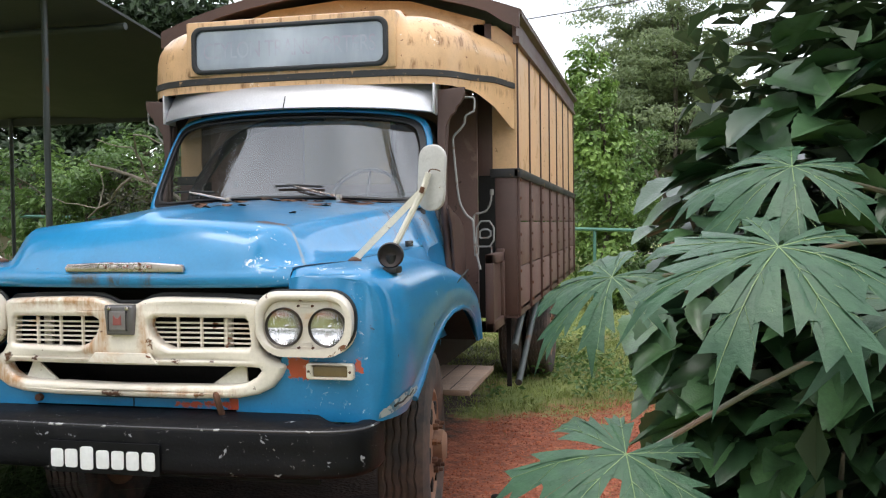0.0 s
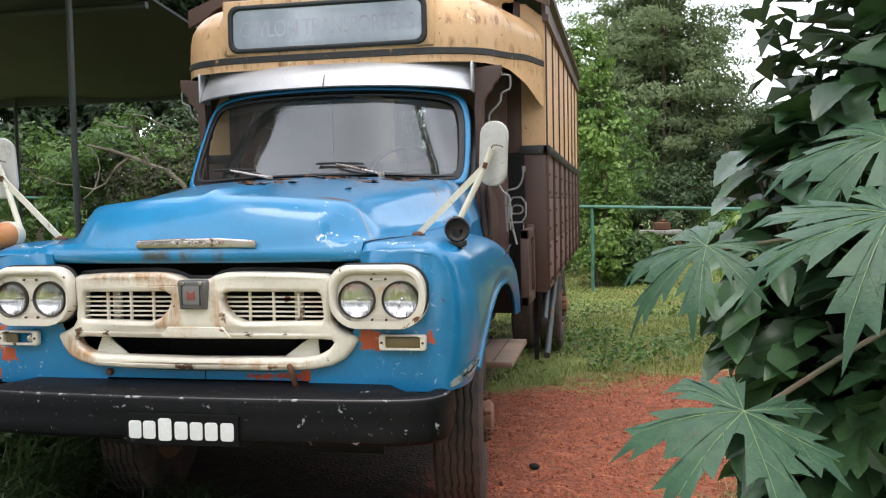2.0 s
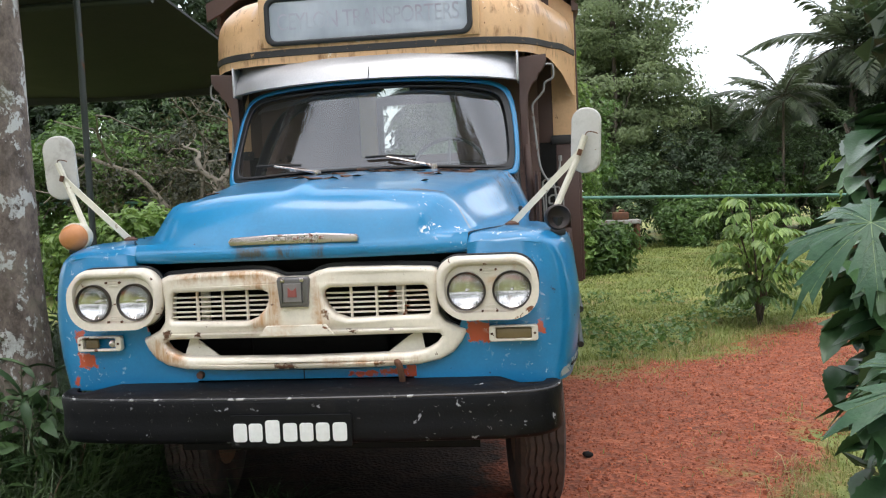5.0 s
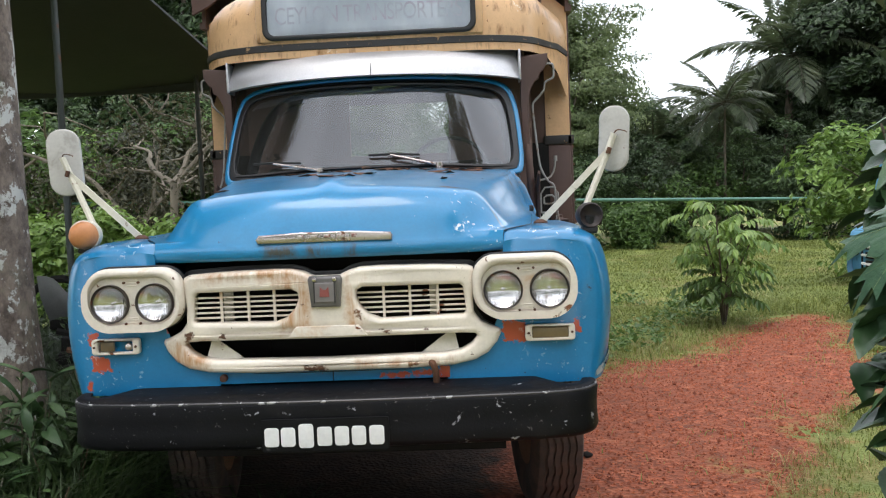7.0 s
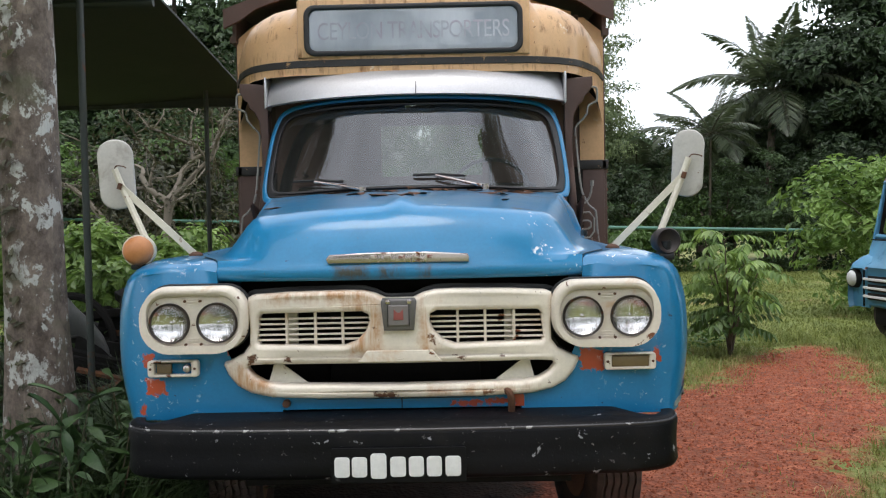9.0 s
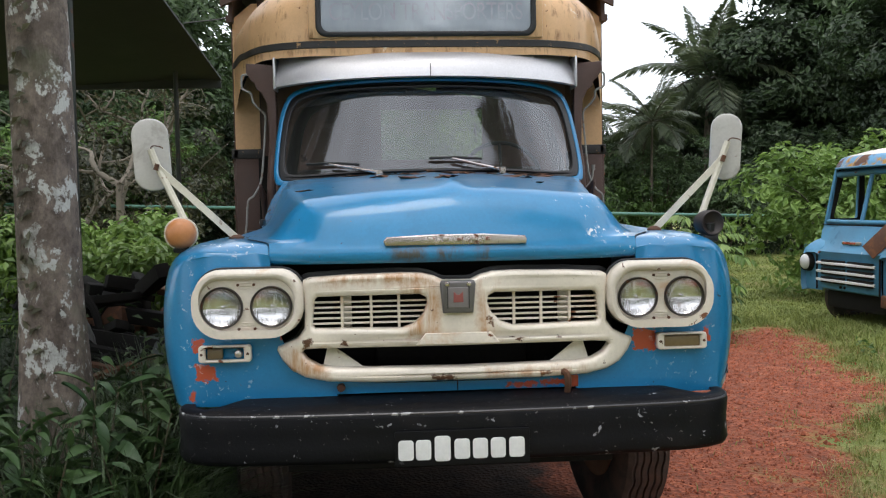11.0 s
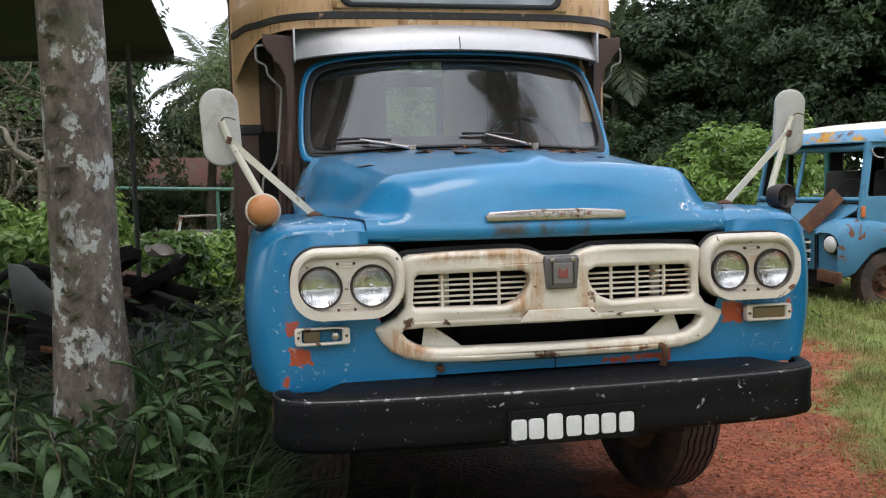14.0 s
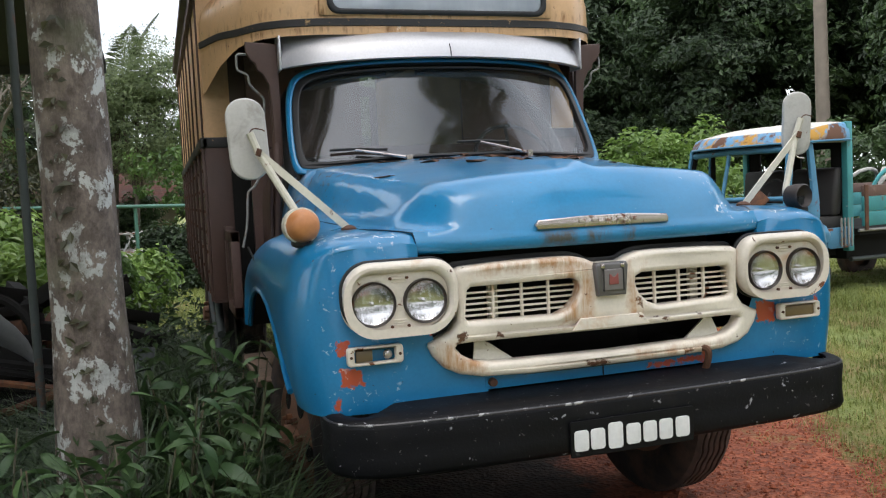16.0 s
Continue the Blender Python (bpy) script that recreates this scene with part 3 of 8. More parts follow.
        le = part("lens", bm, m_lens, lamp, "clear glass lens", 80, True)
        le.visible_shadow = False
    # marker lamp
    x0, x1 = (0.741, 0.928)
    bm = plate([(s * x, z) for x, z in rounded(x0, x1, 1.008, 1.07, 0.012, 4)], [[(s * x, z) for x, z in rounded(x0 + 0.026, x1 - 0.024, 1.018, 1.06, 0.006, 3)]], 0.03, 0.006, 0.072)
    mk = part("marker_lamp", bm, m_cream, w, "cream rectangular side lamp" + (" with dull amber lens" if s > 0 else " with broken lens"))
    bm = bmesh.new()
    if s > 0:
        block(bm, x0 + 0.026, x1 - 0.024, 0.066, 0.08, 1.018, 1.06, 0.004)
        part("lens", bm, worn("dull_brown_lens", (0.16, 0.11, 0.05), 0.35), mk)
    else:
        block(bm, -x1 + 0.03, -x1 + 0.085, 0.068, 0.08, 1.02, 1.058, 0.003)
        part("lens", bm, worn("dull_brown_lens_left", (0.14, 0.1, 0.055), 0.35), mk)
        bm = bmesh.new()
        lathe(bm, [(0.07, 0.002), (0.074, 0.012), (0.082, 0.016)], 12, "y", pose(-0.79, 0, 1.036))
        part("bulb", bm, m_chrome, mk)
    for x in (x0 + 0.012, x1 - 0.012):
        bm = bmesh.new()
        lathe(bm, [(0.052, 0.001), (0.053, 0.005), (0.062, 0.005)], 8, "y", pose(s * x, 0, 1.039))
        part("screw", bm, m_rust, mk)
    return w


wing(-1)
right_wing = wing(1)
# torn, scraped corner at the foot of one wing


def wing_corner(t, z, out=0.004):
    """A point just off the wing's rounded front corner, t running from the front to the side."""
    a = radians(72 * max(0.0, 1 - t / 0.75))
    x = 1.06 + 0.215 * (z - 0.84) - 0.086 * (1 - math.cos(a))
    y = 0.115 + 0.22 * (1 - math.sin(a)) + max(0.0, t - 0.75) * 0.36
    return (x + out * math.cos(a), y - out * math.sin(a), z)


bm = bmesh.new()
rows = []
for t in np.linspace(0, 1, 15):
    z, tall = 0.852 + 0.05 * t, 0.055 * math.sin(math.pi * (0.14 + 0.72 * t)) + 0.005 * math.sin(29 * t)
    rows.append([wing_corner(t, z + tall * k) for k in (0, 0.35, 0.7, 1)])
grid(bm, rows)
part("scraped_corner", bm, worn("scraped_bare_filler", (0.36, 0.4, 0.4), 0.6, 0.1, 0.3, [((0.1, 0.2, 0.26), 16, 0.5, 0.06), ((0.05, 0.035, 0.03), 24, 0.6, 0.03)]), right_wing, "torn scraped wing corner", 60)
bm = bmesh.new()
tube(bm, [wing_corner(0.3 + 0.5 * t, 0.892 + 0.028 * t + 0.004 * math.sin(14 * t), 0.006) for t in np.linspace(0, 1, 9)], 0.005, 5, 0.002)
part("paint_tear", bm, m_seal, right_wing)

# lower front strip, its bolts, the crank hook and the dark engine bay behind the grille
bm = plate([(-0.45, 0.875), (-0.45, 0.95), (0.45, 0.95), (0.45, 0.875)], (), 0.01, 0.002, 0.094)
strip = part("lower_front_panel", bm, m_strip, lorry, "narrow blue panel with red primer under the grille")
bm = bmesh.new()
block(bm, -0.002, 0.002, 0.086, 0.0885, 0.875, 0.95)
part("panel_joint", bm, m_dark, strip)
bm = bmesh.new()
lathe(bm, [(0.068, 0.004), (0.07, 0.014), (0.09, 0.016)], 10, "y", pose(-0.425, 0, 0.9))
part("bolt", bm, m_rust, strip)
bm = bmesh.new()
tube(bm, smooth_line([(0.4, 0.05, 0.865), (0.4, 0.03, 0.9), (0.395, 0.02, 0.935), (0.385, 0.03, 0.945), (0.375, 0.06, 0.94)]), 0.013, 8)
block(bm, 0.34, 0.45, -0.02, 0.085, 0.846, 0.86, 0.004)
part("bonnet_hook", bm, m_rust, lorry, "rusty iron hook bracket")
bm = bmesh.new()
block(bm, -0.66, 0.66, 0.4, 0.42, 0.5, 1.34)
block(bm, -0.66, 0.66, 0.1, 0.4, 0.8, 0.82)
radiator = part("radiator", bm, m_dark, lorry, "black radiator behind the grille")
bm = bmesh.new()
block(bm, -0.3, 0.3, 0.34, 0.37, 0.86, 1.24, 0.02)
part("radiator_core", bm, m_dark, radiator)
for s in (-1, 1):
    bm = bmesh.new()
    grid(bm, [[(s * 0.33, 0.09, 0.965), (s * 0.49, 0.09, 0.975)], [(s * 0.42, 0.1, 1.03), (s * 0.47, 0.12, 1.06)]])
    shell(bm, 0.01)
    part("grille_bracket", bm, m_arm, lorry, "rusty cream steel bracket")
    bm = bmesh.new()
    block(bm, s * 0.4 - 0.018, s * 0.4 + 0.018, 0.11, 0.13, 1.06, 1.3, 0.004)
    part("grille_stay", bm, m_arm, lorry)

# cream grille
right_half = [(0.05, 1.288), (0.085, 1.305), (0.13, 1.316), (0.2, 1.318), (0.4, 1.314), (0.53, 1.306), (0.552, 1.296), (0.556, 1.275), (0.548, 1.18), (0.55, 1.125), (0.575, 1.09), (0.62, 1.068), (0.648, 1.058), (0.652, 1.045), (0.635, 1.01), (0.6, 0.97), (0.55, 0.945), (0.47, 0.93), (0.3, 0.925), (0.1, 0.925)]
outline = right_half + [(-x, z) for x, z in reversed(right_half)]
upper = [(0.135, 1.24), (0.5, 1.236), (0.512, 1.225), (0.522, 1.135), (0.512, 1.122), (0.2, 1.118), (0.155, 1.135), (0.122, 1.17), (0.108, 1.205), (0.112, 1.228)]
lower = [(0.0, 1.052), (0.5, 1.05), (0.552, 1.046), (0.56, 1.035), (0.54, 1.01), (0.5, 0.988), (0.44, 0.978), (0.0, 0.975)]
lower_full = lower + [(-x, z) for x, z in reversed(lower[1:-1])]


def grille_bend(c):
    y = c.y + 0.05 * (abs(c.x) / 0.65) ** 3
    if abs(c.x) < 0.1 and 1.05 < c.z < 1.18 and c.y < 0.05:
        y -= 0.012
    return (c.x, y, c.z)


bm = plate([(x, z) for x, z in outline], [upper, [(-x, z) for x, z in upper], lower_full], 0.075, 0.02, 0.055, grille_bend)
m_grille = masked_blue("rust_stained_cream_enamel", (0.74, 0.665, 0.565), [(-0.1, 0.0, 0.925, 0.948), (0.29, 0.345, 0.93, 0.95), (-0.56, -0.52, 1.05, 1.085), (0.1, 0.125, 1.12, 1.15), (-0.42, -0.4, 1.065, 1.08), (0.2, 0.23, 1.06, 1.075), (0.36, 0.375, 1.07, 1.08)],
                       [(-0.2, -0.06, 1.07, 1.31), (-0.64, -0.46, 0.94, 1.06), (0.07, 0.15, 1.08, 1.3), (-0.5, -0.1, 1.27, 1.33), (0.1, 0.5, 0.925, 0.97)], [((0.13, 0.06, 0.035), 26, 0.68), ((0.2, 0.11, 0.06), 60, 0.69)], (), (0.11, 0.05, 0.03), (0.42, 0.2, 0.07))
ring = [(x * 1.024, 1.115 + (z - 1.115) * 1.075) for x, z in outline]
inner = [(x * 0.96, 1.115 + (z - 1.115) * 0.96) for x, z in outline]
grille = part("grille", bm, m_grille, lorry, "cream pressed-steel grille with rust stains", 50)
# black ring added for the gap's shadow behind the proud grille
part("grille_gasket", plate(ring, [inner], 0.01, 0.002, 0.088, grille_bend), m_seal, grille)
for s in (-1, 1):
    for z in (1.137, 1.156, 1.176, 1.195, 1.214):
        x0 = 0.105 if z > 1.16 else 0.125
        bm = bmesh.new()
        block(bm, min(s * x0, s * 0.53), max(s * x0, s * 0.53), 0.07, 0.085, z - 0.0035, z + 0.0035, 0.002)
        part("slat", bm, m_cream, grille)
    for x in (0.21, 0.31, 0.415):
        bm = bmesh.new()
        block(bm, s * x - 0.005, s * x + 0.005, 0.066, 0.08, 1.112, 1.245, 0.003)
        part("upright", bm, m_cream, grille)
bm = plate([(-0.15, 1.06), (0.15, 1.06), (0.118, 1.1), (-0.118, 1.1)], (), 0.014, 0.003, 0.014)
part("centre_boss", bm, m_cream, grille)
bm = plate([(-0.064, 1.276), (-0.054, 1.172), (0.054, 1.172), (0.064, 1.276), (0.058, 1.288), (-0.058, 1.288)], (), 0.04, 0.01, 0.012)
badge = part("badge", bm, worn("grey_badge_metal", (0.16, 0.15, 0.15), 0.4, 0.5), grille, "grey metal badge with a red emblem patch")
bm = plate(rounded(-0.04, 0.04, 1.192, 1.264, 0.006, 3), (), 0.008, 0.002, -0.01)
part("badge_panel", bm, worn("badge_field", (0.22, 0.2, 0.2), 0.4, 0.3), badge)
bm = plate([(-0.018, 1.212), (0.018, 1.212), (0.016, 1.25), (0.004, 1.238), (-0.004, 1.238), (-0.016, 1.25)], (), 0.006, 0.001, -0.015)
part("badge_emblem", bm, worn("badge_red", (0.26, 0.07, 0.06), 0.5), badge)
for x in (-0.038, 0.038):
    bm = bmesh.new()
    block(bm, x - 0.008, x + 0.008, -0.012, 0.01, 1.268, 1.285, 0.003)
    part("badge_clip", bm, m_chrome, badge)
    bm = bmesh.new()
    block(bm, x - 0.0015, x + 0.0015, -0.0175, -0.01, 1.19, 1.268)
    part("badge_edge", bm, m_seal, badge)

# bumper and number plate
bm = bmesh.new()
rows = []
path = [(-1.0, 0.19), (-1.005, 0.1), (-0.985, 0.02), (-0.93, -0.04), (-0.8, -0.075), (-0.4, -0.098), (0, -0.105), (0.4, -0.098), (0.8, -0.075), (0.93, -0.04), (0.985, 0.02), (1.005, 0.1), (1.0, 0.19)]
path = smooth_line([(x, y, 0) for x, y in path], 2)
for i, p in enumerate(path):
    d = (path[min(i + 1, len(path) - 1)] - path[max(0, i - 1)]).normalized()
    nrm = Vector((d.y, -d.x, 0))
    deep = 0.05 + 0.14 * step01(0.93, 0.75, abs(p.x))
    rows.append([p + nrm * a + Vector((0, 0, z)) for a, z in ((-deep, 0.846 + 0.11 * (deep - 0.05)), (-deep * 0.5, 0.848 + 0.04 * (deep - 0.05)), (-0.014, 0.845), (-0.004, 0.838), (0.0, 0.826), (-0.004, 0.78), (-0.004, 0.73), (0.0, 0.69), (-0.006, 0.678), (-0.02, 0.672), (-0.06, 0.67))])
grid(bm, rows)
shell(bm, -0.008)
bumper = part("bumper", bm, m_black, lorry, "scuffed black steel bumper with scrapes and dents", 50)
# edge highlight painted as a thin lighter bar, with scuffed chips
bm = bmesh.new()
tube(bm, [(p.x, p.y - 0.001, 0.8405) for p in path[4:-4]], 0.0055, 6)
part("bumper_edge", bm, worn("rubbed_edge_highlight", (0.035, 0.035, 0.038), 0.35, 0.0, 0.3, [((0.4, 0.4, 0.4), 22, 0.6, 0.04)]), bumper)
bm = plate(rounded(-0.237, 0.23, 0.662, 0.782, 0.006, 3), (), 0.006, 0.001, -0.116)
number_plate = part("number_plate", bm, m_plate, lorry, "black number plate with white painted bars")
for x0, x1 in ((-0.225, -0.172), (-0.165, -0.112), (-0.1, -0.045), (-0.032, 0.022), (0.032, 0.084), (0.094, 0.146), (0.158, 0.212)):
    tall = 0.02 if abs(x0 + 0.1) < 0.001 else 0.0
    bm = plate(rounded(x0, x1, 0.682 - tall * 0.3, 0.752 + tall * 0.6, 0.012, 4), (), 0.004, 0.001, -0.121)
    part("plate_bar", bm, m_paint_white, number_plate)

# ---------------------------------------------------------------- cab
def screen(c):
    """Bend a flat outline in x and z onto the raked, bowed windscreen."""
    s2 = abs(c.x / 0.83) ** 3.2
    return (c.x, c.y + 1.53 + 0.12 * s2 + (c.z - 1.72) * (0.40 + 0.25 * s2), c.z)


def dense(pts, step=0.04):
    out = []
    for a, b in zip(pts, pts[1:] + pts[:1]):
        k = max(1, int(math.dist(a, b) / step))
        out += [(a[0] + (b[0] - a[0]) * i / k, a[1] + (b[1] - a[1]) * i / k) for i in range(k)]
    return out


def screen_outline(grow):
    """The windscreen opening, larger by grow."""
    pts = smooth_line([(0, 0, 1.75 - grow), (0.4, 0, 1.745 - grow), (0.74 + grow, 0, 1.722 - grow), (0.79 + grow, 0, 1.75 - grow), (0.785 + grow, 0, 1.92), (0.765 + grow, 0, 2.085 + grow * 0.5), (0.72 + grow * 0.8, 0, 2.165 + grow), (0.55, 0, 2.192 + grow), (0.25, 0, 2.207 + grow), (0, 0, 2.21 + grow)], 3)
    half = [(p.x, p.z) for p in pts]
    return dense(half + [(-x, z) for x, z in reversed(half[1:-1])])


cab_frame = part("windscreen_frame", plate(screen_outline(0.055), [screen_outline(0.028)], 0.05, 0.014, 0.0, screen), m_blue, lorry, "blue windscreen surround", 60)
part("windscreen_seal", plate(screen_outline(0.03), [screen_outline(-0.005)], 0.04, 0.01, 0.0, screen), m_seal, cab_frame, "black rubber windscreen seal")
bm = bmesh.new()
rows = []
for i in range(25):
    x = -0.8 + i * 1.6 / 24
    lo, hi = 1.74 - 0.04 * (x / 0.8) ** 4, 2.247 - 0.08 * (x / 0.8) ** 4
    rows.append([screen(Vector((x, 0.006, lo + (hi - lo) * j / 6))) for j in range(7)])
grid(bm, rows)
pane = part("windscreen_glass", bm, m_glass, cab_frame, "dusty curved windscreen glass", 80, True)
pane.visible_shadow = False

# cowl, cab floor, sides and roof
bm = bmesh.new()
rows = []
for i in range(33):
    x = -0.88 + i * 1.76 / 32
    s2 = (x / 0.83) ** 2
    y1 = 1.53 + 0.12 * s2 - 0.01
    z1 = 1.722 - 0.045 * min(1.3, s2) - 0.22 * step01(0.78, 0.9, abs(x))
    rows.append([(x, 1.505, z1 - 0.4), (x, 1.485, z1 - 0.02), (x, 1.49, z1 - 0.006), (x, (1.5 + y1) / 2 + 0.02, z1 + 0.002), (x, y1 + 0.05, z1 + 0.012)])
grid(bm, rows)
shell(bm, -0.01)
part("cowl", bm, m_hood, lorry, "blue cowl with rust holes", 60)
for s in (-1, 1):
    bm = bmesh.new()
    rows = []
    for z in np.linspace(0.95, 1.665, 9):
        x = lerp([(0.95, 0.89), (1.3, 0.88), (1.47, 0.857), (1.56, 0.835), (1.665, 0.8)], z)
        front = 1.5 + 0.16 * step01(1.5, 1.665, z)
        rows.append([(s * (x - 0.02 * step01(1.5, 1.665, z)), front, z), (s * (x + 0.012), 1.75, z), (s * (x + 0.012), 1.95, z)])
    grid(bm, rows)
    shell(bm, 0.02)
    part("scuttle_side", bm, m_blue, lorry, "blue cab side with a red primer patch", 60)
    bm = bmesh.new()
    tube(bm, smooth_line([(s * 0.885, 1.93, 0.95), (s * 0.9, 1.93, 1.4), (s * 0.885, 1.86, 1.7), (s * 0.87, 1.96, 2.0), (s * 0.875, 2.02, 2.25), (s * 0.9, 2.1, 2.42)]), 0.022, 8)
    part("door_pillar", bm, m_brown, lorry, "dark brown door pillar", 60)
    bm = bmesh.new()
    rows = [[(s * 0.87, 1.98, 2.0), (s * 0.885, 2.06, 2.2), (s * 0.9, 2.3, 2.40), (s * 0.92, 2.62, 2.42)], [(s * 0.87, 1.98, 2.44), (s * 0.885, 2.06, 2.45), (s * 0.9, 2.3, 2.46), (s * 0.92, 2.62, 2.47)]]
    grid(bm, rows)
    shell(bm, 0.02)
    part("cab_header", bm, m_brown, lorry)
    # black door well with a low framed gate
    bm = bmesh.new()
    block(bm, s * 0.6 - 0.36 * (s < 0), s * 0.6 + 0.36 * (s > 0), 1.95, 2.62, 0.93, 0.96)
    part("cab_floor", bm, m_dark, lorry)
    bm = bmesh.new()
    for y0, y1, z0, z1 in ((2.12, 2.18, 0.93, 1.4), (2.54, 2.6, 0.93, 1.42), (2.12, 2.6, 1.34, 1.4), (2.12, 2.6, 0.93, 0.99)):
        block(bm, min(s * 1.08, s * 1.13), max(s * 1.08, s * 1.13), y0, y1, z0, z1, 0.006)
    gate = part("gate_door", bm, m_brown, lorry, "low brown timber half door")
    bm = bmesh.new()
    block(bm, min(s * 1.095, s * 1.11), max(s * 1.095, s * 1.11), 2.14, 2.58, 0.95, 1.38)
    part("gate_panel", bm, m_brown, gate)
    # scalloped bracket under the peak, and the wavy post sheet below it
    bm = plate([(s * x, z) for x, z in ((0.85, 2.36), (1.01, 2.37), (1.01, 2.32), (0.985, 2.275), (0.965, 2.262), (0.955, 2.225), (0.93, 2.21), (0.9, 2.15), (0.892, 2.04), (0.887, 1.74), (0.85, 1.74), (0.846, 2.1))], (), 0.03, 0.006, 1.905)
    part("pillar_bracket", bm, m_brown, lorry, "dark brown scalloped timber bracket")
    bm = plate(smooth_outline([(1.74, 1.7), (1.87, 1.66), (2.09, 1.62), (2.2, 1.56), (2.23, 1.46), (2.26, 1.36), (2.28, 0.98), (1.93, 0.98), (1.93, 1.3), (1.86, 1.56)]), (), 0.016, 0.004)
    bmesh.ops.transform(bm, matrix=Matrix(((0, -s, 0, s * 0.93), (1, 0, 0, 0), (0, 0, 1, 0), (0, 0, 0, 1))), verts=bm.verts[:])
    part("post_sheet", bm, m_brown, lorry, "wavy brown sheet behind the wing")
    # conduit hanging beside the door
    bm = bmesh.new()
    run = [(0.95, 2.32), (0.997, 2.322), (1.04, 2.322), (1.05, 2.31), (1.05, 2.246), (1.04, 2.236), (0.996, 2.218), (0.992, 2.19), (0.99, 2.168), (0.98, 2.158), (0.971, 2.144), (0.93, 2.106), (0.921, 2.09), (0.919, 2.065), (0.93, 1.941), (0.947, 1.754), (0.96, 1.7), (0.977, 1.667), (0.99, 1.645), (1.002, 1.629), (1.028, 1.614), (1.036, 1.59), (1.045, 1.442), (1.075, 1.318)]
    tube(bm, smooth_line([(s * x, 1.985, z) for x, z in run], 1), 0.0065, 6)
    part("conduit", bm, m_conduit, lorry, "kinked grey conduit hanging by the door")
    # entry rail
    if s > 0:
        bm = bmesh.new()
        tube(bm, smooth_line([(1.08, 2.4, 1.79), (1.072, 2.4, 1.71), (1.045, 2.4, 1.665), (1.02, 2.4, 1.655), (0.965, 2.4, 1.645), (0.96, 2.4, 1.6), (0.97, 2.4, 1.38)], 1), 0.0065, 6)
        tube(bm, [(1.08, 2.4, 1.8), (1.08, 2.4, 1.765)], 0.012, 8)
        for x0, x1, z0, z1 in ((0.98, 1.09, 1.44, 1.6), (1.0, 1.07, 1.495, 1.548)):
            tube(bm, smooth_line([(x0, 2.4, z0), (x1, 2.4, z0), (x1, 2.4, z1), (x0, 2.4, z1), (x0, 2.4, z0)], 1), 0.006, 6)
        for x in (0.99, 1.075):
            tube(bm, [(x, 2.4, 1.44), (x, 2.4, 1.39)], 0.005, 6)
        part("entry_rail", bm, m_conduit, lorry, "bent grey steel grab rail and step frame")

for s in (-1, 1):
    bm = bmesh.new()
    tube(bm, smooth_line([(s * 0.8, 1.98, 1.6), (s * 0.79, 2.06, 1.78), (s * 0.78, 2.22, 1.94), (s * 0.76, 2.42, 2.1), (s * 0.7, 2.54, 2.2), (s * 0.56, 2.59, 2.27), (s * 0.36, 2.6, 2.31), (s * 0.1, 2.6, 2.33)], 2), 0.036, 8)
    part("roof_bow", bm, m_seal, lorry, "black curved cab frame", 60)

REAR_SILL = 1.86
bm = plate(dense([(-0.95, 0.93), (0.95, 0.93), (0.95, 2.43), (-0.95, 2.43)], 0.2), [[(-0.263, REAR_SILL), (0.4, REAR_SILL), (0.4, 2.41), (-0.263, 2.41)]], 0.03, 0.002, 2.63)
cab_back = part("cab_back", bm, m_plank, lorry, "brown cab back wall with a window opening")
bm = bmesh.new()
grid(bm, [[(x, 2.64, z) for z in (REAR_SILL, 2.41)] for x in (-0.263, 0.4)])
rear_pane = part("rear_pane", bm, glass("dusty_rear_window_glass", (0.86, 0.9, 0.84), 0.05, 0.85, 0.6, 0.03), cab_back, "dusty rear window glass", 0, True)
rear_pane.visible_shadow = False
bm = bmesh.new()
block(bm, -0.92, 0.92, 1.95, 2.62, 2.43, 2.46)
part("cab_roof", bm, m_grey, lorry)
bm = bmesh.new()
block(bm, -0.82, 0.82, 1.62, 1.72, 1.45, 1.69, 0.03)
part("dashboard", bm, m_seat, lorry, "dark dashboard")
bm = bmesh.new()
m = pose(0.42, 1.85, 1.72, 62, 0, 0)
rows = []
for i in range(28):
    a = 2 * math.pi * i / 28
    rows.append([m @ Vector(((0.22 + 0.012 * math.cos(b)) * math.cos(a), (0.22 + 0.012 * math.cos(b)) * math.sin(a), 0.012 * math.sin(b))) for b in np.linspace(0, 2 * math.pi, 8, endpoint=False)])
grid(bm, rows + rows[:1], True)
for a in (0, 120, 240):
    tube(bm, [m @ Vector((0, 0, -0.03)), m @ Vector((0.22 * math.cos(radians(a + 90)), 0.22 * math.sin(radians(a + 90)), 0))], 0.009, 6)
tube(bm, [m @ Vector((0, 0, 0)), m @ Vector((0, 0, -0.3))], 0.02, 8)
part("steering_wheel", bm, m_seat, lorry, "black steering wheel")
for x0, x1 in ((-0.8, -0.02), (0.1, 0.75)):
    bm = bmesh.new()
    block(bm, x0, x1, 2.0, 2.5, 1.25, 1.42, 0.04)
    block(bm, x0, x1, 2.45, 2.58, 1.4, 1.8, 0.04)
    part("cab_seat", bm, m_seat, lorry, "worn dark vinyl cab seat")

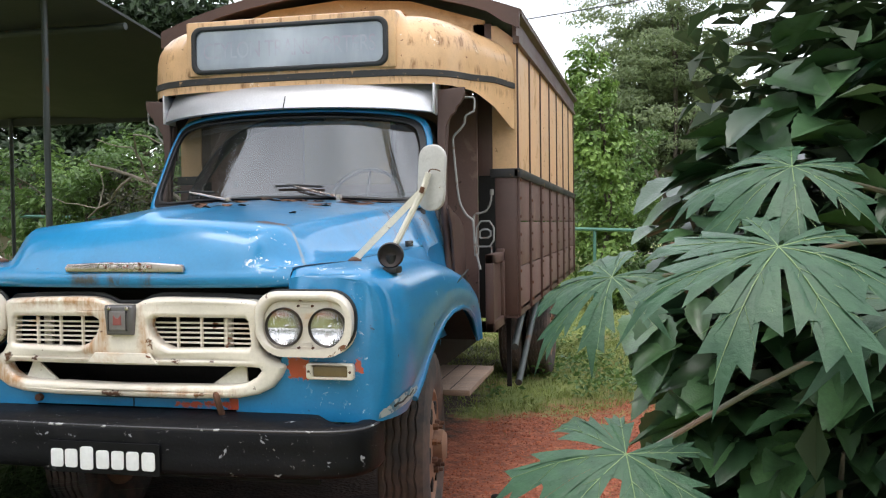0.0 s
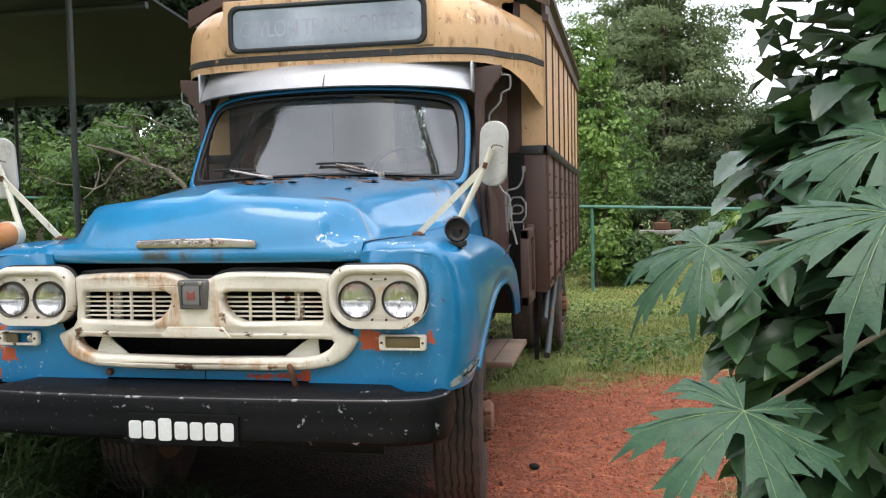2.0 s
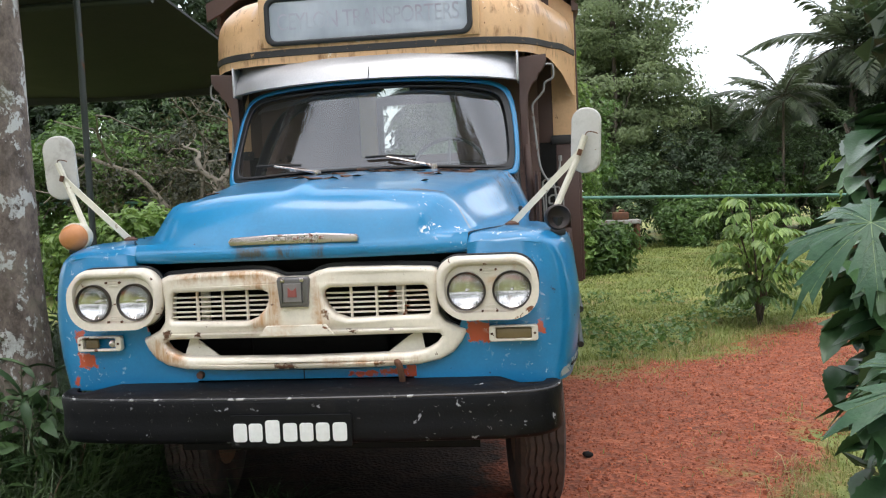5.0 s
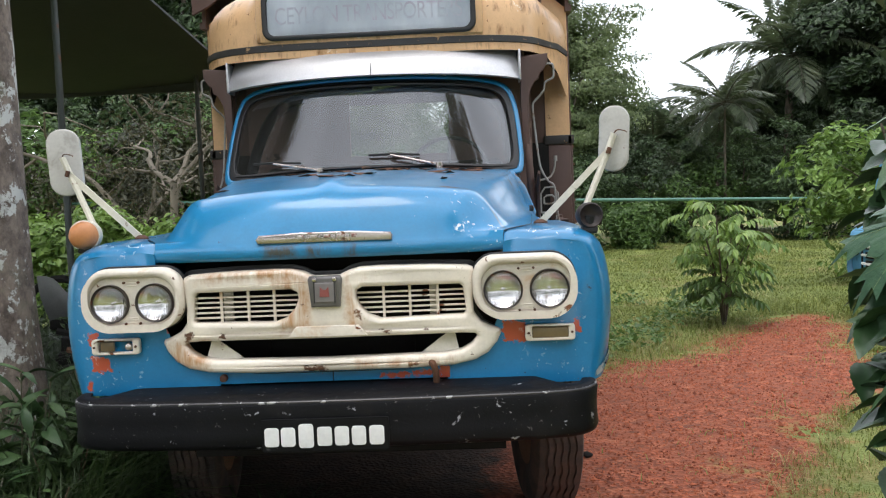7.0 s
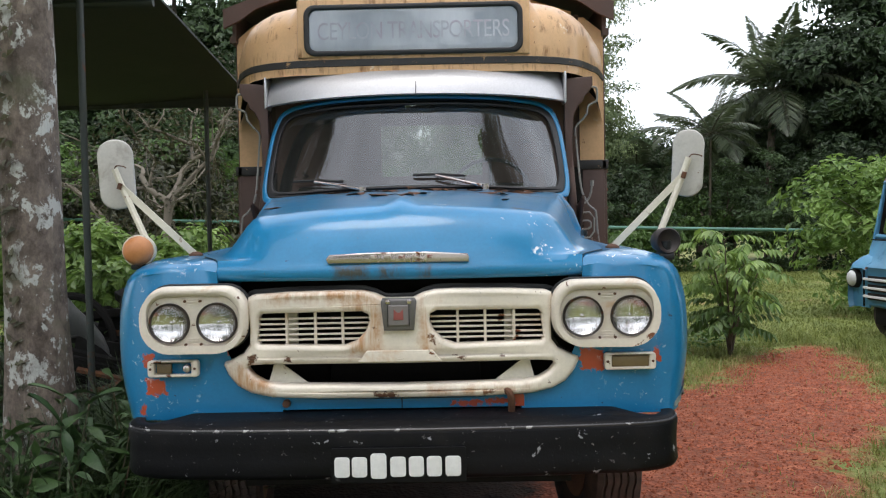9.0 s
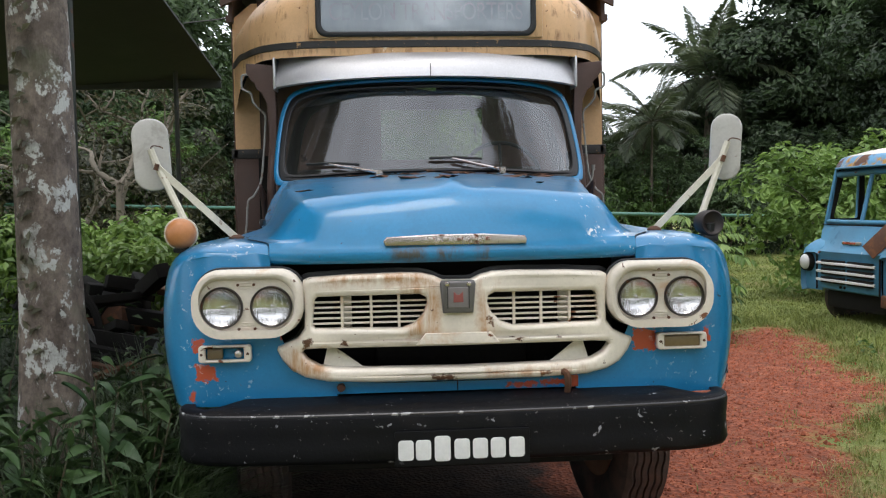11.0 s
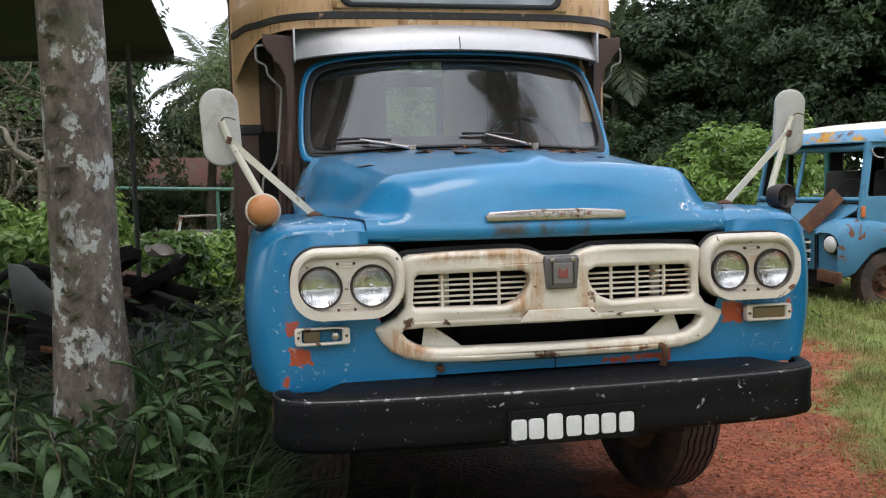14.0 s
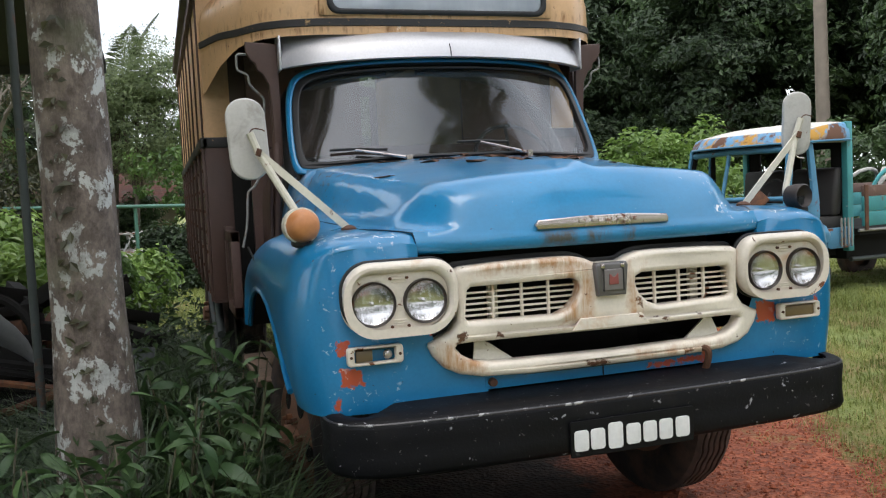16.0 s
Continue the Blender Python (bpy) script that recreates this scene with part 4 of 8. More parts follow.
# curled rust flakes where the paint has lifted behind the bonnet
rng = np.random.default_rng(9)
for i in range(34):
    x = rng.uniform(-0.45, 0.62) if i < 24 else rng.uniform(-0.62, 0.7)
    y = 1.36 + 0.1 * (x / 0.7) ** 2 + rng.uniform(-0.05, 0.07) if i < 24 else rng.uniform(0.7, 1.3)
    y = min(y, 1.5)
    w, d = rng.uniform(0.025, 0.075), rng.uniform(0.012, 0.035)
    z = on_bonnet(x, y).z
    bm = bmesh.new()
    ring = []
    for j in range(9):
        a = 2 * math.pi * j / 9
        k = rng.uniform(0.5, 1.2)
        ring.append(bm.verts.new((x + w * k * math.cos(a), y + d * k * math.sin(a), z + 0.004 + rng.uniform(0, 0.016))))
    bm.faces.new(ring)
    shell(bm, 0.002)
    part("rust_flake", bm, m_rust if i % 3 else m_dark, bonnet)

# wipers
for x0, z0, tip in ((-0.275, 1.735, (-0.62, 0.0, 1.785)), (0.375, 1.74, (0.03, 0.0, 1.805))):
    a = Vector(screen(Vector((x0, -0.03, z0))))
    b = Vector(screen(Vector((tip[0] + 0.08, -0.035, tip[2]))))
    bm = bmesh.new()
    tube(bm, [a, b], 0.009, 6, 0.006)
    lathe(bm, [(0, 0.004), (0.004, 0.018), (0.03, 0.02), (0.05, 0.02)], 10, "z", Matrix.Translation(a - Vector((0, 0, 0.035))))
    wiper = part("wiper", bm, m_chrome, cab_frame, "wiper with a dull steel arm and black blade")
    bm = bmesh.new()
    p = Vector(screen(Vector((tip[0] - 0.04, -0.022, tip[2] + 0.004))))
    q = Vector(screen(Vector((tip[0] + 0.24, -0.022, tip[2] - 0.004))))
    tube(bm, [p, (p + q) / 2 + Vector((0, -0.004, 0.006)), q], 0.007, 6)
    part("wiper_blade", bm, m_seal, wiper)

# silver sun visor over the windscreen
bm = bmesh.new()
rows = []
for i in range(41):
    x = -0.845 + i * 1.69 / 40
    u = abs(x) / 0.845
    y = 1.63 + 0.10 * u ** 2 + 0.1 * u ** 6
    zb, zt = 2.25 - 0.03 * u ** 2, 2.4 + 0.01 * u ** 4
    rows.append([(x, y + 0.05, zb + 0.004), (x, y + 0.01, zb), (x, y + 0.002, zb + 0.006), (x * 0.998, y + 0.012, zb + 0.035), (x * 0.994, y + 0.03, zb + 0.075), (x * 0.988, y + 0.055, zb + 0.11), (x * 0.98, y + 0.11, zt)])
grid(bm, rows)
shell(bm, 0.004)
visor = part("sun_visor", bm, m_silver, lorry, "silver painted sheet-metal sun visor", 60)
bm = bmesh.new()
tube(bm, [(0.01, 1.63, 2.256), (0.012, 1.64, 2.285), (0.012, 1.66, 2.325)], 0.003, 4)
part("visor_seam", bm, m_dark, visor)
for s in (-1, 1):
    bm = bmesh.new()
    block(bm, s * 0.845 - 0.006, s * 0.845 + 0.006, 1.815, 1.95, 2.215, 2.39, 0.004)
    part("visor_end", bm, m_silver, visor)

# ---------------------------------------------------------------- cream peak with the name sign
def plan(u):
    """The peak's bowed outline seen from above, u from -1 to 1."""
    a = abs(u)
    y = lerp([(0, 1.745), (0.35, 1.748), (0.55, 1.765), (0.68, 1.82), (0.78, 1.9), (0.86, 2.03), (0.93, 2.28), (1.0, 2.64)], a)
    x = lerp([(0, 0), (0.35, 0.42), (0.55, 0.66), (0.68, 0.82), (0.78, 0.93), (0.86, 1.01), (0.93, 1.09), (1.0, 1.195)], a)
    return (math.copysign(x, u), y)


US = np.linspace(-1, 1, 61)
plan_pts = smooth_line([(*plan(u), 0) for u in US], 1)


def skirt(y):
    return lerp([(0, 2.385), (1.85, 2.385), (2.1, 2.37), (2.35, 2.31), (2.6, 2.2), (3, 2.2)], y)


bm = bmesh.new()
rows = []
for k, (z, off) in enumerate(((0, 0.0), (2.43, 0.0), (2.5, 0.0), (2.6, 0.004), (2.66, 0.015), (2.71, 0.04), (2.75, 0.075), (2.79, 0.13), (2.82, 0.2), (2.845, 0.3), (2.86, 0.42))):
    row = []
    for i, p in enumerate(plan_pts):
        d = (plan_pts[min(i + 1, len(plan_pts) - 1)] - plan_pts[max(0, i - 1)]).normalized()
        nrm = Vector((d.y, -d.x, 0))
        q = p - nrm * off * (1.15 if abs(p.x) > 0.7 else 0.85)
        flat = step01(0.72, 0.6, abs(p.x)) * 0.75
        q = q.lerp(p, flat * (1 if z < 2.8 else 0.4))
        row.append((q.x, min(q.y, 2.66), skirt(p.y) if k == 0 else z))
    rows.append(row)
grid(bm, rows)
grid(bm, [[q, (q[0], 2.67, 2.9)] for q in rows[-1]])
m_peak = masked_blue("cream_yellow_peak_paint", (0.68, 0.42, 0.22), [], [(-1.25, 1.25, 2.38, 2.44), (-1.25, 1.25, 2.46, 2.53), (-0.7, 0.7, 2.74, 2.84), (0.7, 1.2, 2.6, 2.8), (-1.2, -0.75, 2.6, 2.8)], [((0.16, 0.06, 0.025), 22, 0.665), ((0.09, 0.05, 0.03), 45, 0.69), ((0.78, 0.66, 0.5), 9, 0.66)], (), PRIMER, (0.22, 0.1, 0.035), (0.52, 0.66), None, 0.1)
peak = part("front_peak", bm, m_peak, lorry, "cream-yellow bowed peak over the cab", 45)
bm = bmesh.new()
rows = []
for i, p in enumerate(plan_pts):
    d = (plan_pts[min(i + 1, len(plan_pts) - 1)] - plan_pts[max(0, i - 1)]).normalized()
    nrm = Vector((d.y, -d.x, 0))
    rise = 0.03 * step01(2.0, 2.4, p.y)
    rows.append([p + nrm * a + Vector((0, 0, z + rise)) for a, z in ((0.0, 2.428), (0.008, 2.431), (0.008, 2.465), (0.0, 2.468))])
grid(bm, rows)
part("peak_band", bm, m_band, peak, "black painted moulding")
bm = bmesh.new()
rows = []
for p in plan_pts:
    rows.append([(p.x, p.y + 0.01, skirt(p.y) + 0.02), (p.x * 0.93, max(1.95, p.y + 0.2) if p.y < 2.4 else p.y, 2.44)])
grid(bm, rows)
part("peak_soffit", bm, m_dark, peak)
bm = bmesh.new()
block(bm, -0.645, 0.645, 1.741, 1.98, 2.478, 2.8, 0.012)
part("sign_box", bm, m_peak, peak)
sign = part("sign_frame", plate(rounded(-0.605, 0.605, 2.485, 2.765, 0.06, 6), [rounded(-0.575, 0.575, 2.512, 2.738, 0.045, 6)], 0.03, 0.01, 1.735), m_seal, peak, "black rounded rubber sign frame")
bm = plate(rounded(-0.59, 0.59, 2.5, 2.75, 0.045, 6), (), 0.008, 0.002, 1.74)
n = Nodes("dusty_sign_glass")
col = n.mix(n.ramp(n.noise(6, 5, 0.6, (1, 1, 0.3), 2), 0.3, 0.7), (0.3, 0.33, 0.37), (0.42, 0.45, 0.49))
m_sign = n.done(col, 0.09, 0.0, Specular_IOR_Level=0.9, Coat_Weight=0.6, Coat_Roughness=0.03)
sign_glass = part("sign_glass", bm, m_sign, sign, "grey-blue glossy sign glass with faded red letters")
n = Nodes("faded_red_lettering")
m_letters = n.done(n.mix(n.ramp(n.noise(7, 5, 0.6, None, 4), 0.4, 0.56), (0.335, 0.305, 0.35), (0.365, 0.385, 0.43)), 0.09, 0.0, Specular_IOR_Level=0.9, Coat_Weight=0.6, Coat_Roughness=0.03)
txt = bpy.data.curves.new("sign_letters", "FONT")
txt.body, txt.size, txt.align_x, txt.extrude, txt.space_character = "CEYLON TRANSPORTERS", 0.13, "CENTER", 0.0, 0.93
tob = new("sign_text_curve", txt)
tme = bpy.data.meshes.new_from_object(tob.evaluated_get(bpy.context.evaluated_depsgraph_get()))
bpy.data.objects.remove(tob)
bm = bmesh.new()
bm.from_mesh(tme)
wide = max(v.co.x for v in bm.verts) - min(v.co.x for v in bm.verts)
for v in bm.verts:
    v.co = Vector((v.co.x * 1.06 / wide, 1.7353, 2.575 + v.co.y * 1.05))
part("sign_letters", bm, m_letters, sign_glass, "faded red capital letters")

# ---------------------------------------------------------------- box body
BX, Y0, Y1 = 1.205, 2.66, 8.12


def eave(y):
    return 2.77 + 0.035 * (y - 2.6)


def roof_z(x, y):
    return eave(y) + 0.16 + 0.24 * (1 - (x / 1.24) ** 2)


part("box_floor", (lambda b: (block(b, -BX, BX, Y0, Y1, 0.96, 1.02), b)[1])(bmesh.new()), m_brown, lorry, "dark brown timber box floor")
for s in (-1, 1):
    ribs_y = (2.69, 3.36, 4.12, 4.88, 5.64, 6.42, 7.22, 8.08)
    for a, b in zip(ribs_y, ribs_y[1:]):
        bm = bmesh.new()
        vs = block(bm, min(s * BX, s * (BX - 0.02)), max(s * BX, s * (BX - 0.02)), a, b, 1.93, 2.8)
        for v in bm.verts:
            if v.co.z > 2.5:
                v.co.z = eave(v.co.y)
        part("upper_side_panel", bm, m_yellow, lorry, "cream-yellow sheet side panel")
        for j in range(3):
            z0 = 0.99 + j * 0.303
            bm = bmesh.new()
            block(bm, min(s * BX, s * (BX - 0.03)), max(s * BX, s * (BX - 0.03)), a, b, z0 + 0.004, z0 + 0.299, 0.006)
            part("lower_side_plank", bm, m_plank, lorry)
    for i, y in enumerate(ribs_y):
        bm = bmesh.new()
        block(bm, min(s * BX, s * (BX + 0.018)), max(s * BX, s * (BX + 0.018)), y - 0.018, y + 0.018, 0.97, 1.9, 0.004)
        rib = part("lower_rib", bm, m_brown, lorry, "bolted dark brown rib")
        bm = bmesh.new()
        block(bm, min(s * BX, s * (BX + 0.012)), max(s * BX, s * (BX + 0.012)), y - 0.009, y + 0.009, 1.94, eave(y), 0.004)
        part("upper_rib", bm, m_brown, lorry)
        for z in np.arange(1.03, 1.88, 0.12):
            bm = bmesh.new()
            block(bm, min(s * (BX + 0.016), s * (BX + 0.026)), max(s * (BX + 0.016), s * (BX + 0.026)), y - 0.01, y + 0.01, z - 0.01, z + 0.01, 0.003)
            part("bolt", bm, m_rust, rib)
    bm = bmesh.new()
    block(bm, min(s * (BX - 0.02), s * (BX + 0.025)), max(s * (BX - 0.02), s * (BX + 0.025)), Y0 - 0.015, Y1, 1.885, 1.945, 0.006)
    part("side_moulding", bm, m_band, lorry, "black timber moulding between the two colours")
    bm = bmesh.new()
    rows = []
    for y in np.linspace(Y0 - 0.06, Y1 + 0.04, 12):
        e = eave(y)
        rows.append([(s * (BX - 0.01), y, e - 0.02), (s * (BX + 0.03), y, e - 0.02), (s * (BX + 0.03), y, e + 0.02), (s * (BX + 0.012), y, e + 0.025), (s * (BX + 0.012), y, e + 0.13), (s * (BX + 0.05), y, e + 0.15), (s * (BX + 0.05), y, e + 0.18), (s * (BX - 0.02), y, e + 0.19)])
    grid(bm, rows, True, True)
    part("cant_rail", bm, m_brown, lorry, "brown roof rail along the side")
    # front wall beside the cab
    bm = plate([(s * 1.045, 1.93), (s * BX, 1.93), (s * BX, 2.78), (s * 1.08, 2.88), (s * 1.045, 2.88)], (), 0.03, 0.002, 2.675)
    part("front_flank", bm, m_yellow, lorry, "cream-yellow front corner panel")
    bm = bmesh.new()
    block(bm, min(s * 0.92, s * 1.047), max(s * 0.92, s * 1.047), 2.665, 2.69, 1.9, 2.9, 0.004)
    part("door_jamb", bm, m_brown, lorry, "dark brown door jamb")
    bm = bmesh.new()
    block(bm, min(s * 1.06, s * BX), max(s * 1.06, s * BX), 2.655, 2.69, 0.98, 1.885, 0.005)
    part("front_post", bm, m_brown, lorry, "dark brown corner post")
    bm = bmesh.new()
    block(bm, min(s * 1.03, s * (BX + 0.012)), max(s * 1.03, s * (BX + 0.012)), 2.645, 2.695, 1.885, 1.945, 0.005)
    part("front_moulding", bm, m_band, lorry)
    bm = bmesh.new()
    block(bm, min(s * 0.95, s * 1.06), max(s * 0.95, s * 1.06), 2.65, 2.68, 0.96, 1.9)
    part("door_back_panel", bm, m_dark, lorry)
bm = plate([(-1.0, 2.45), (1.0, 2.45), (1.0, 2.92), (0.5, 3.08), (0, 3.12), (-0.5, 3.08), (-1.0, 2.92)], (), 0.03, 0.002, 2.68)
part("front_head_wall", bm, m_yellow, lorry, "cream-yellow front wall under the roof")
bm = bmesh.new()
rows = []
for y in np.linspace(Y0 - 0.14, Y1 + 0.05, 12):
    rows.append([(x, y, roof_z(x, y)) for x in np.linspace(-1.25, 1.25, 25)])
grid(bm, rows)
shell(bm, -0.025)
part("box_roof", bm, m_brown, lorry, "brown arched box roof", 60)
bm = bmesh.new()
rows = []
for x in np.linspace(-1.25, 1.25, 25):
    z = roof_z(x, Y0)
    dip = 0.05 * step01(1.0, 1.2, abs(x))
    rows.append([(x, Y0 - 0.16, z - 0.055 - dip), (x, Y0 - 0.16, z + 0.01), (x, Y0 - 0.13, z + 0.01), (x, Y0 - 0.13, z - 0.055 - dip)])
grid(bm, rows, True, True)
part("roof_fascia", bm, m_brown, lorry, "brown curved roof fascia board", 50)
for z0, z1 in ((0.96, 2.0), ):
    bm = plate([(-BX, 0.98), (BX, 0.98), (BX, 2.9), (0, 3.1), (-BX, 2.9)], [[(-1.1, 1.3), (1.1, 1.3), (1.1, 2.8), (-1.1, 2.8)]], 0.03, 0.002, Y1)
    part("box_back", bm, m_brown, lorry, "brown tail wall with an open upper half")

# chassis, running gear and steps
for s in (-1, 1):
    bm = bmesh.new()
    block(bm, s * 0.42 - 0.04, s * 0.42 + 0.04, 0.2, 8.0, 0.72, 0.94, 0.01)
    part("chassis_rail", bm, m_dark, lorry, "oily black chassis rail")
    bm = bmesh.new()
    block(bm, min(s * 0.76, s * 1.09), max(s * 0.76, s * 1.09), 1.53, 2.34, 0.662, 0.695, 0.006)
    plank = part("step_board", bm, m_wood, lorry, "weathered wooden running board")
    for x in (0.87, 0.98):
        bm = bmesh.new()
        block(bm, s * x - 0.002, s * x + 0.002, 1.54, 2.33, 0.69, 0.6965)
        part("board_gap", bm, m_dark, plank)
    bm = bmesh.new()
    tube(bm, [(s * 1.18, 2.66, 0.77), (s * 1.15, 3.45, 1.0)], 0.024, 10)
    part("strut_pipe", bm, m_pole, lorry, "grey steel pipe strut")
    bm = bmesh.new()
    tube(bm, [(s * 1.18, 2.84, 0.5), (s * 1.16, 4.3, 0.99)], 0.024, 10)
    part("strut_pipe", bm, m_pole, lorry, "grey steel pipe strut")
    bm = bmesh.new()
    block(bm, s * 1.1 - 0.015, s * 1.1 + 0.015, 2.95, 2.98, 0.45, 0.97)
    part("hanger", bm, m_dark, lorry)
bm = bmesh.new()
block(bm, -0.62, 0.62, 2.62, 4.4, 0.55, 0.96, 0.03)
part("fuel_tank", bm, m_dark, lorry, "oily black tank under the box")
bm = bmesh.new()
block(bm, -0.45, 0.45, 0.45, 1.7, 0.6, 1.3, 0.05)
part("engine", bm, m_dark, lorry, "oily black engine block")
for y in (1.2, 6.1):
    bm = bmesh.new()
    tube(bm, [(-0.85, y, 0.48), (0.85, y, 0.48)], 0.06, 10)
    part("axle", bm, m_dark, lorry)


def wheel(m, label):
    """A dusty lorry wheel, its axle along x, the outer face towards +x."""
    bm = bmesh.new()
    prof = [(-0.09, 0.27), (-0.115, 0.32), (-0.12, 0.39), (-0.11, 0.445), (-0.1, 0.466)]
    for a, b in ((-0.066, 0.012), (-0.033, 0.012), (0.0, 0.012), (0.033, 0.012), (0.066, 0.012)):
        prof += [(a - 0.012, 0.478), (a - 0.005, 0.476), (a - 0.005, 0.476 - b), (a + 0.005, 0.476 - b), (a + 0.005, 0.478)]
    prof += [(0.1, 0.466), (0.11, 0.445), (0.12, 0.39), (0.115, 0.32), (0.09, 0.27)]
    rows = []
    for j, (a, r) in enumerate(prof):
        row = []
        for i in range(96):
            w = 2 * math.pi * i / 96
            z = 0.004 * (1 if (i // 2) % 2 else -1) if 4 < j < len(prof) - 5 else 0
            row.append((a + z, r * math.cos(w), r * math.sin(w)))
        rows.append(row)
    grid(bm, rows, True)
    top = thing("wheel", label, "wheel")
    top.parent = lorry
    top.matrix_world = m
    part("tyre", bm, m_rubber, top, "worn ribbed tyre caked with dust", 30)
    bm = bmesh.new()
    lathe(bm, [(-0.1, 0.275), (0.085, 0.275), (0.098, 0.285), (0.1, 0.27), (0.085, 0.255), (0.08, 0.245), (0.095, 0.215), (0.106, 0.15), (0.104, 0.1), (0.105, 0.085), (0.15, 0.08), (0.165, 0.06), (0.165, 0.001)], 40, "x")
    part("rim", bm, m_rim, top, "dusty brown steel rim with hand holes", 40)
    for i in range(6):
        a = 2 * math.pi * i / 6
        bm = bmesh.new()
        lathe(bm, [(0.08, 0.038), (0.1045, 0.038), (0.105, 0.03), (0.1015, 0.001)], 16, "x", Matrix.Rotation(a, 4, "X") @ Matrix.Translation((0, 0.192, 0)))
        part("hand_hole", bm, m_dark, top)
    for i in range(8):
        a = 2 * math.pi * (i + 0.5) / 8
        bm = bmesh.new()
        lathe(bm, [(0.09, 0.017), (0.128, 0.017), (0.132, 0.01), (0.15, 0.009), (0.152, 0.001)], 6, "x", Matrix.Rotation(a, 4, "X") @ Matrix.Translation((0, 0.115, 0)))
        part("wheel_nut", bm, m_rust, top)
    return top


w0 = wheel(pose(0.862, 1.2, 0.472, 0, 0, 7), "dusty front wheel with a worn ribbed tyre")
for m in (pose(-0.862, 1.2, 0.472, 0, 0, 187), pose(1.0, 6.1, 0.472), pose(0.72, 6.1, 0.472), pose(-1.0, 6.1, 0.472, 0, 0, 180), pose(-0.72, 6.1, 0.472, 0, 0, 180)):
    copy_thing(w0, m)


# mirrors and indicator lamps on the wings
def mirror(s):
    c = Vector((s * (1.151 if s > 0 else 1.163), 0.435, 1.775))
    wd, ht = (0.062, 0.135) if s > 0 else (0.07, 0.142)
    bm = plate(rounded(-wd, wd, -ht, ht, wd * 0.93, 8), (), 0.022, 0.008, 0.0)
    bmesh.ops.transform(bm, matrix=pose(*c, 0, s * 3, s * -14 if s > 0 else 10), verts=bm.verts[:])
    mir = part("wing_mirror", bm, m_white, lorry, "rounded oblong wing mirror on a chipped white bracket", 50)
    j = c + Vector((-s * 0.005, -0.035, 0.02))
    k = c + Vector((-s * 0.03, -0.04, -0.05))
    bm = bmesh.new()
    a = Vector((s * 0.834, 0.38, 1.443))
    d = (k - a)
    side = d.cross(Vector((0, 1, 0))).normalized() * 0.013
    nrm = d.cross(side).normalized() * 0.004
    grid(bm, [[p + side + nrm, p - side + nrm, p - side - nrm, p + side - nrm] for p in (a, k)], True, True)
    part("flat_stay", bm, m_arm, mir)
    bm = bmesh.new()
    tube(bm, [(s * 1.005, 0.33, 1.455), (s * 1.015, 0.345, 1.5), k + Vector((0, 0.01, 0)), j], 0.0135, 8)
    part("round_stay", bm, m_arm, mir)
    bm = bmesh.new()
    tube(bm, [k - Vector((0.004, 0.012, 0.012)), k + Vector((0.004, -0.012, 0.012))], 0.0095, 8)
    part("mirror_clamp", bm, m_rust, mir)
    bm = bmesh.new()
    tube(bm, smooth_line([j, j + Vector((0.01, -0.012, 0.015)), j + Vector((0.045, -0.01, 0.008)), j + Vector((0.05, -0.01, 0.002))]), 0.0025, 5)
    part("binding_wire", bm, m_rust, mir)
    bm = bmesh.new()
    lathe(bm, [(0.0, 0.03), (0.01, 0.028), (0.02, 0.012)], 10, "z", pose(s * 0.834, 0.385, 1.437))
    part("stay_foot", bm, m_rust, mir)


mirror(-1), mirror(1)
for s in (-1, 1):
    c = Vector((s * 1.02, 0.27, 1.468))
    m = Matrix.Translation(c) @ pose(0, 0, 0, 0, 0, 8 if s < 0 else 10)
    bm = bmesh.new()
    if s < 0:
        lathe(bm, [(0.06, 0.02), (0.055, 0.052), (0.03, 0.06), (-0.015, 0.062), (-0.02, 0.05)], 28, "y", m)
        ind = part("indicator_lamp", bm, m_arm, lorry, "round indicator lamp with faded amber lens", 50)
        bm = bmesh.new()
        lathe(bm, [(-0.018, 0.057), (-0.045, 0.053), (-0.065, 0.046), (-0.075, 0.032), (-0.08, 0.002)], 28, "y", m)
        part("amber_lens", bm, m_amber, ind, "", 60)
    else:
        lathe(bm, [(0.05, 0.02), (0.045, 0.045), (0.02, 0.05), (-0.02, 0.051), (-0.026, 0.046), (-0.02, 0.042), (0.0, 0.02), (0.0, 0.001)], 28, "y", m)
        ind = part("indicator_lamp", bm, worn("burnt_brown_lamp", (0.022, 0.014, 0.012), 0.5), lorry, "round indicator lamp, black and lensless", 50)
    bm = bmesh.new()
    block(bm, c.x - 0.03, c.x + 0.03, c.y - 0.02, c.y + 0.06, 1.395, 1.425, 0.008)
    tube(bm, [c + Vector((0, 0.01, -0.07)), c], 0.02, 8)
    part("lamp_foot", bm, m_seal, ind)
# ---------------------------------------------------------------- ground
RED = [(-1.0, -0.6), (0.6, -1.2), (1.9, -0.2), (2.1, 0.7), (2.25, 1.4), (3.0, 2.6), (4.0, 3.6), (4.05, 4.6), (4.6, 6.2), (4.7, 7.4), (3.9, 7.3), (3.0, 5.9), (2.3, 5.0), (1.5, 4.4), (0.6, 4.0), (-0.7, 3.4)]


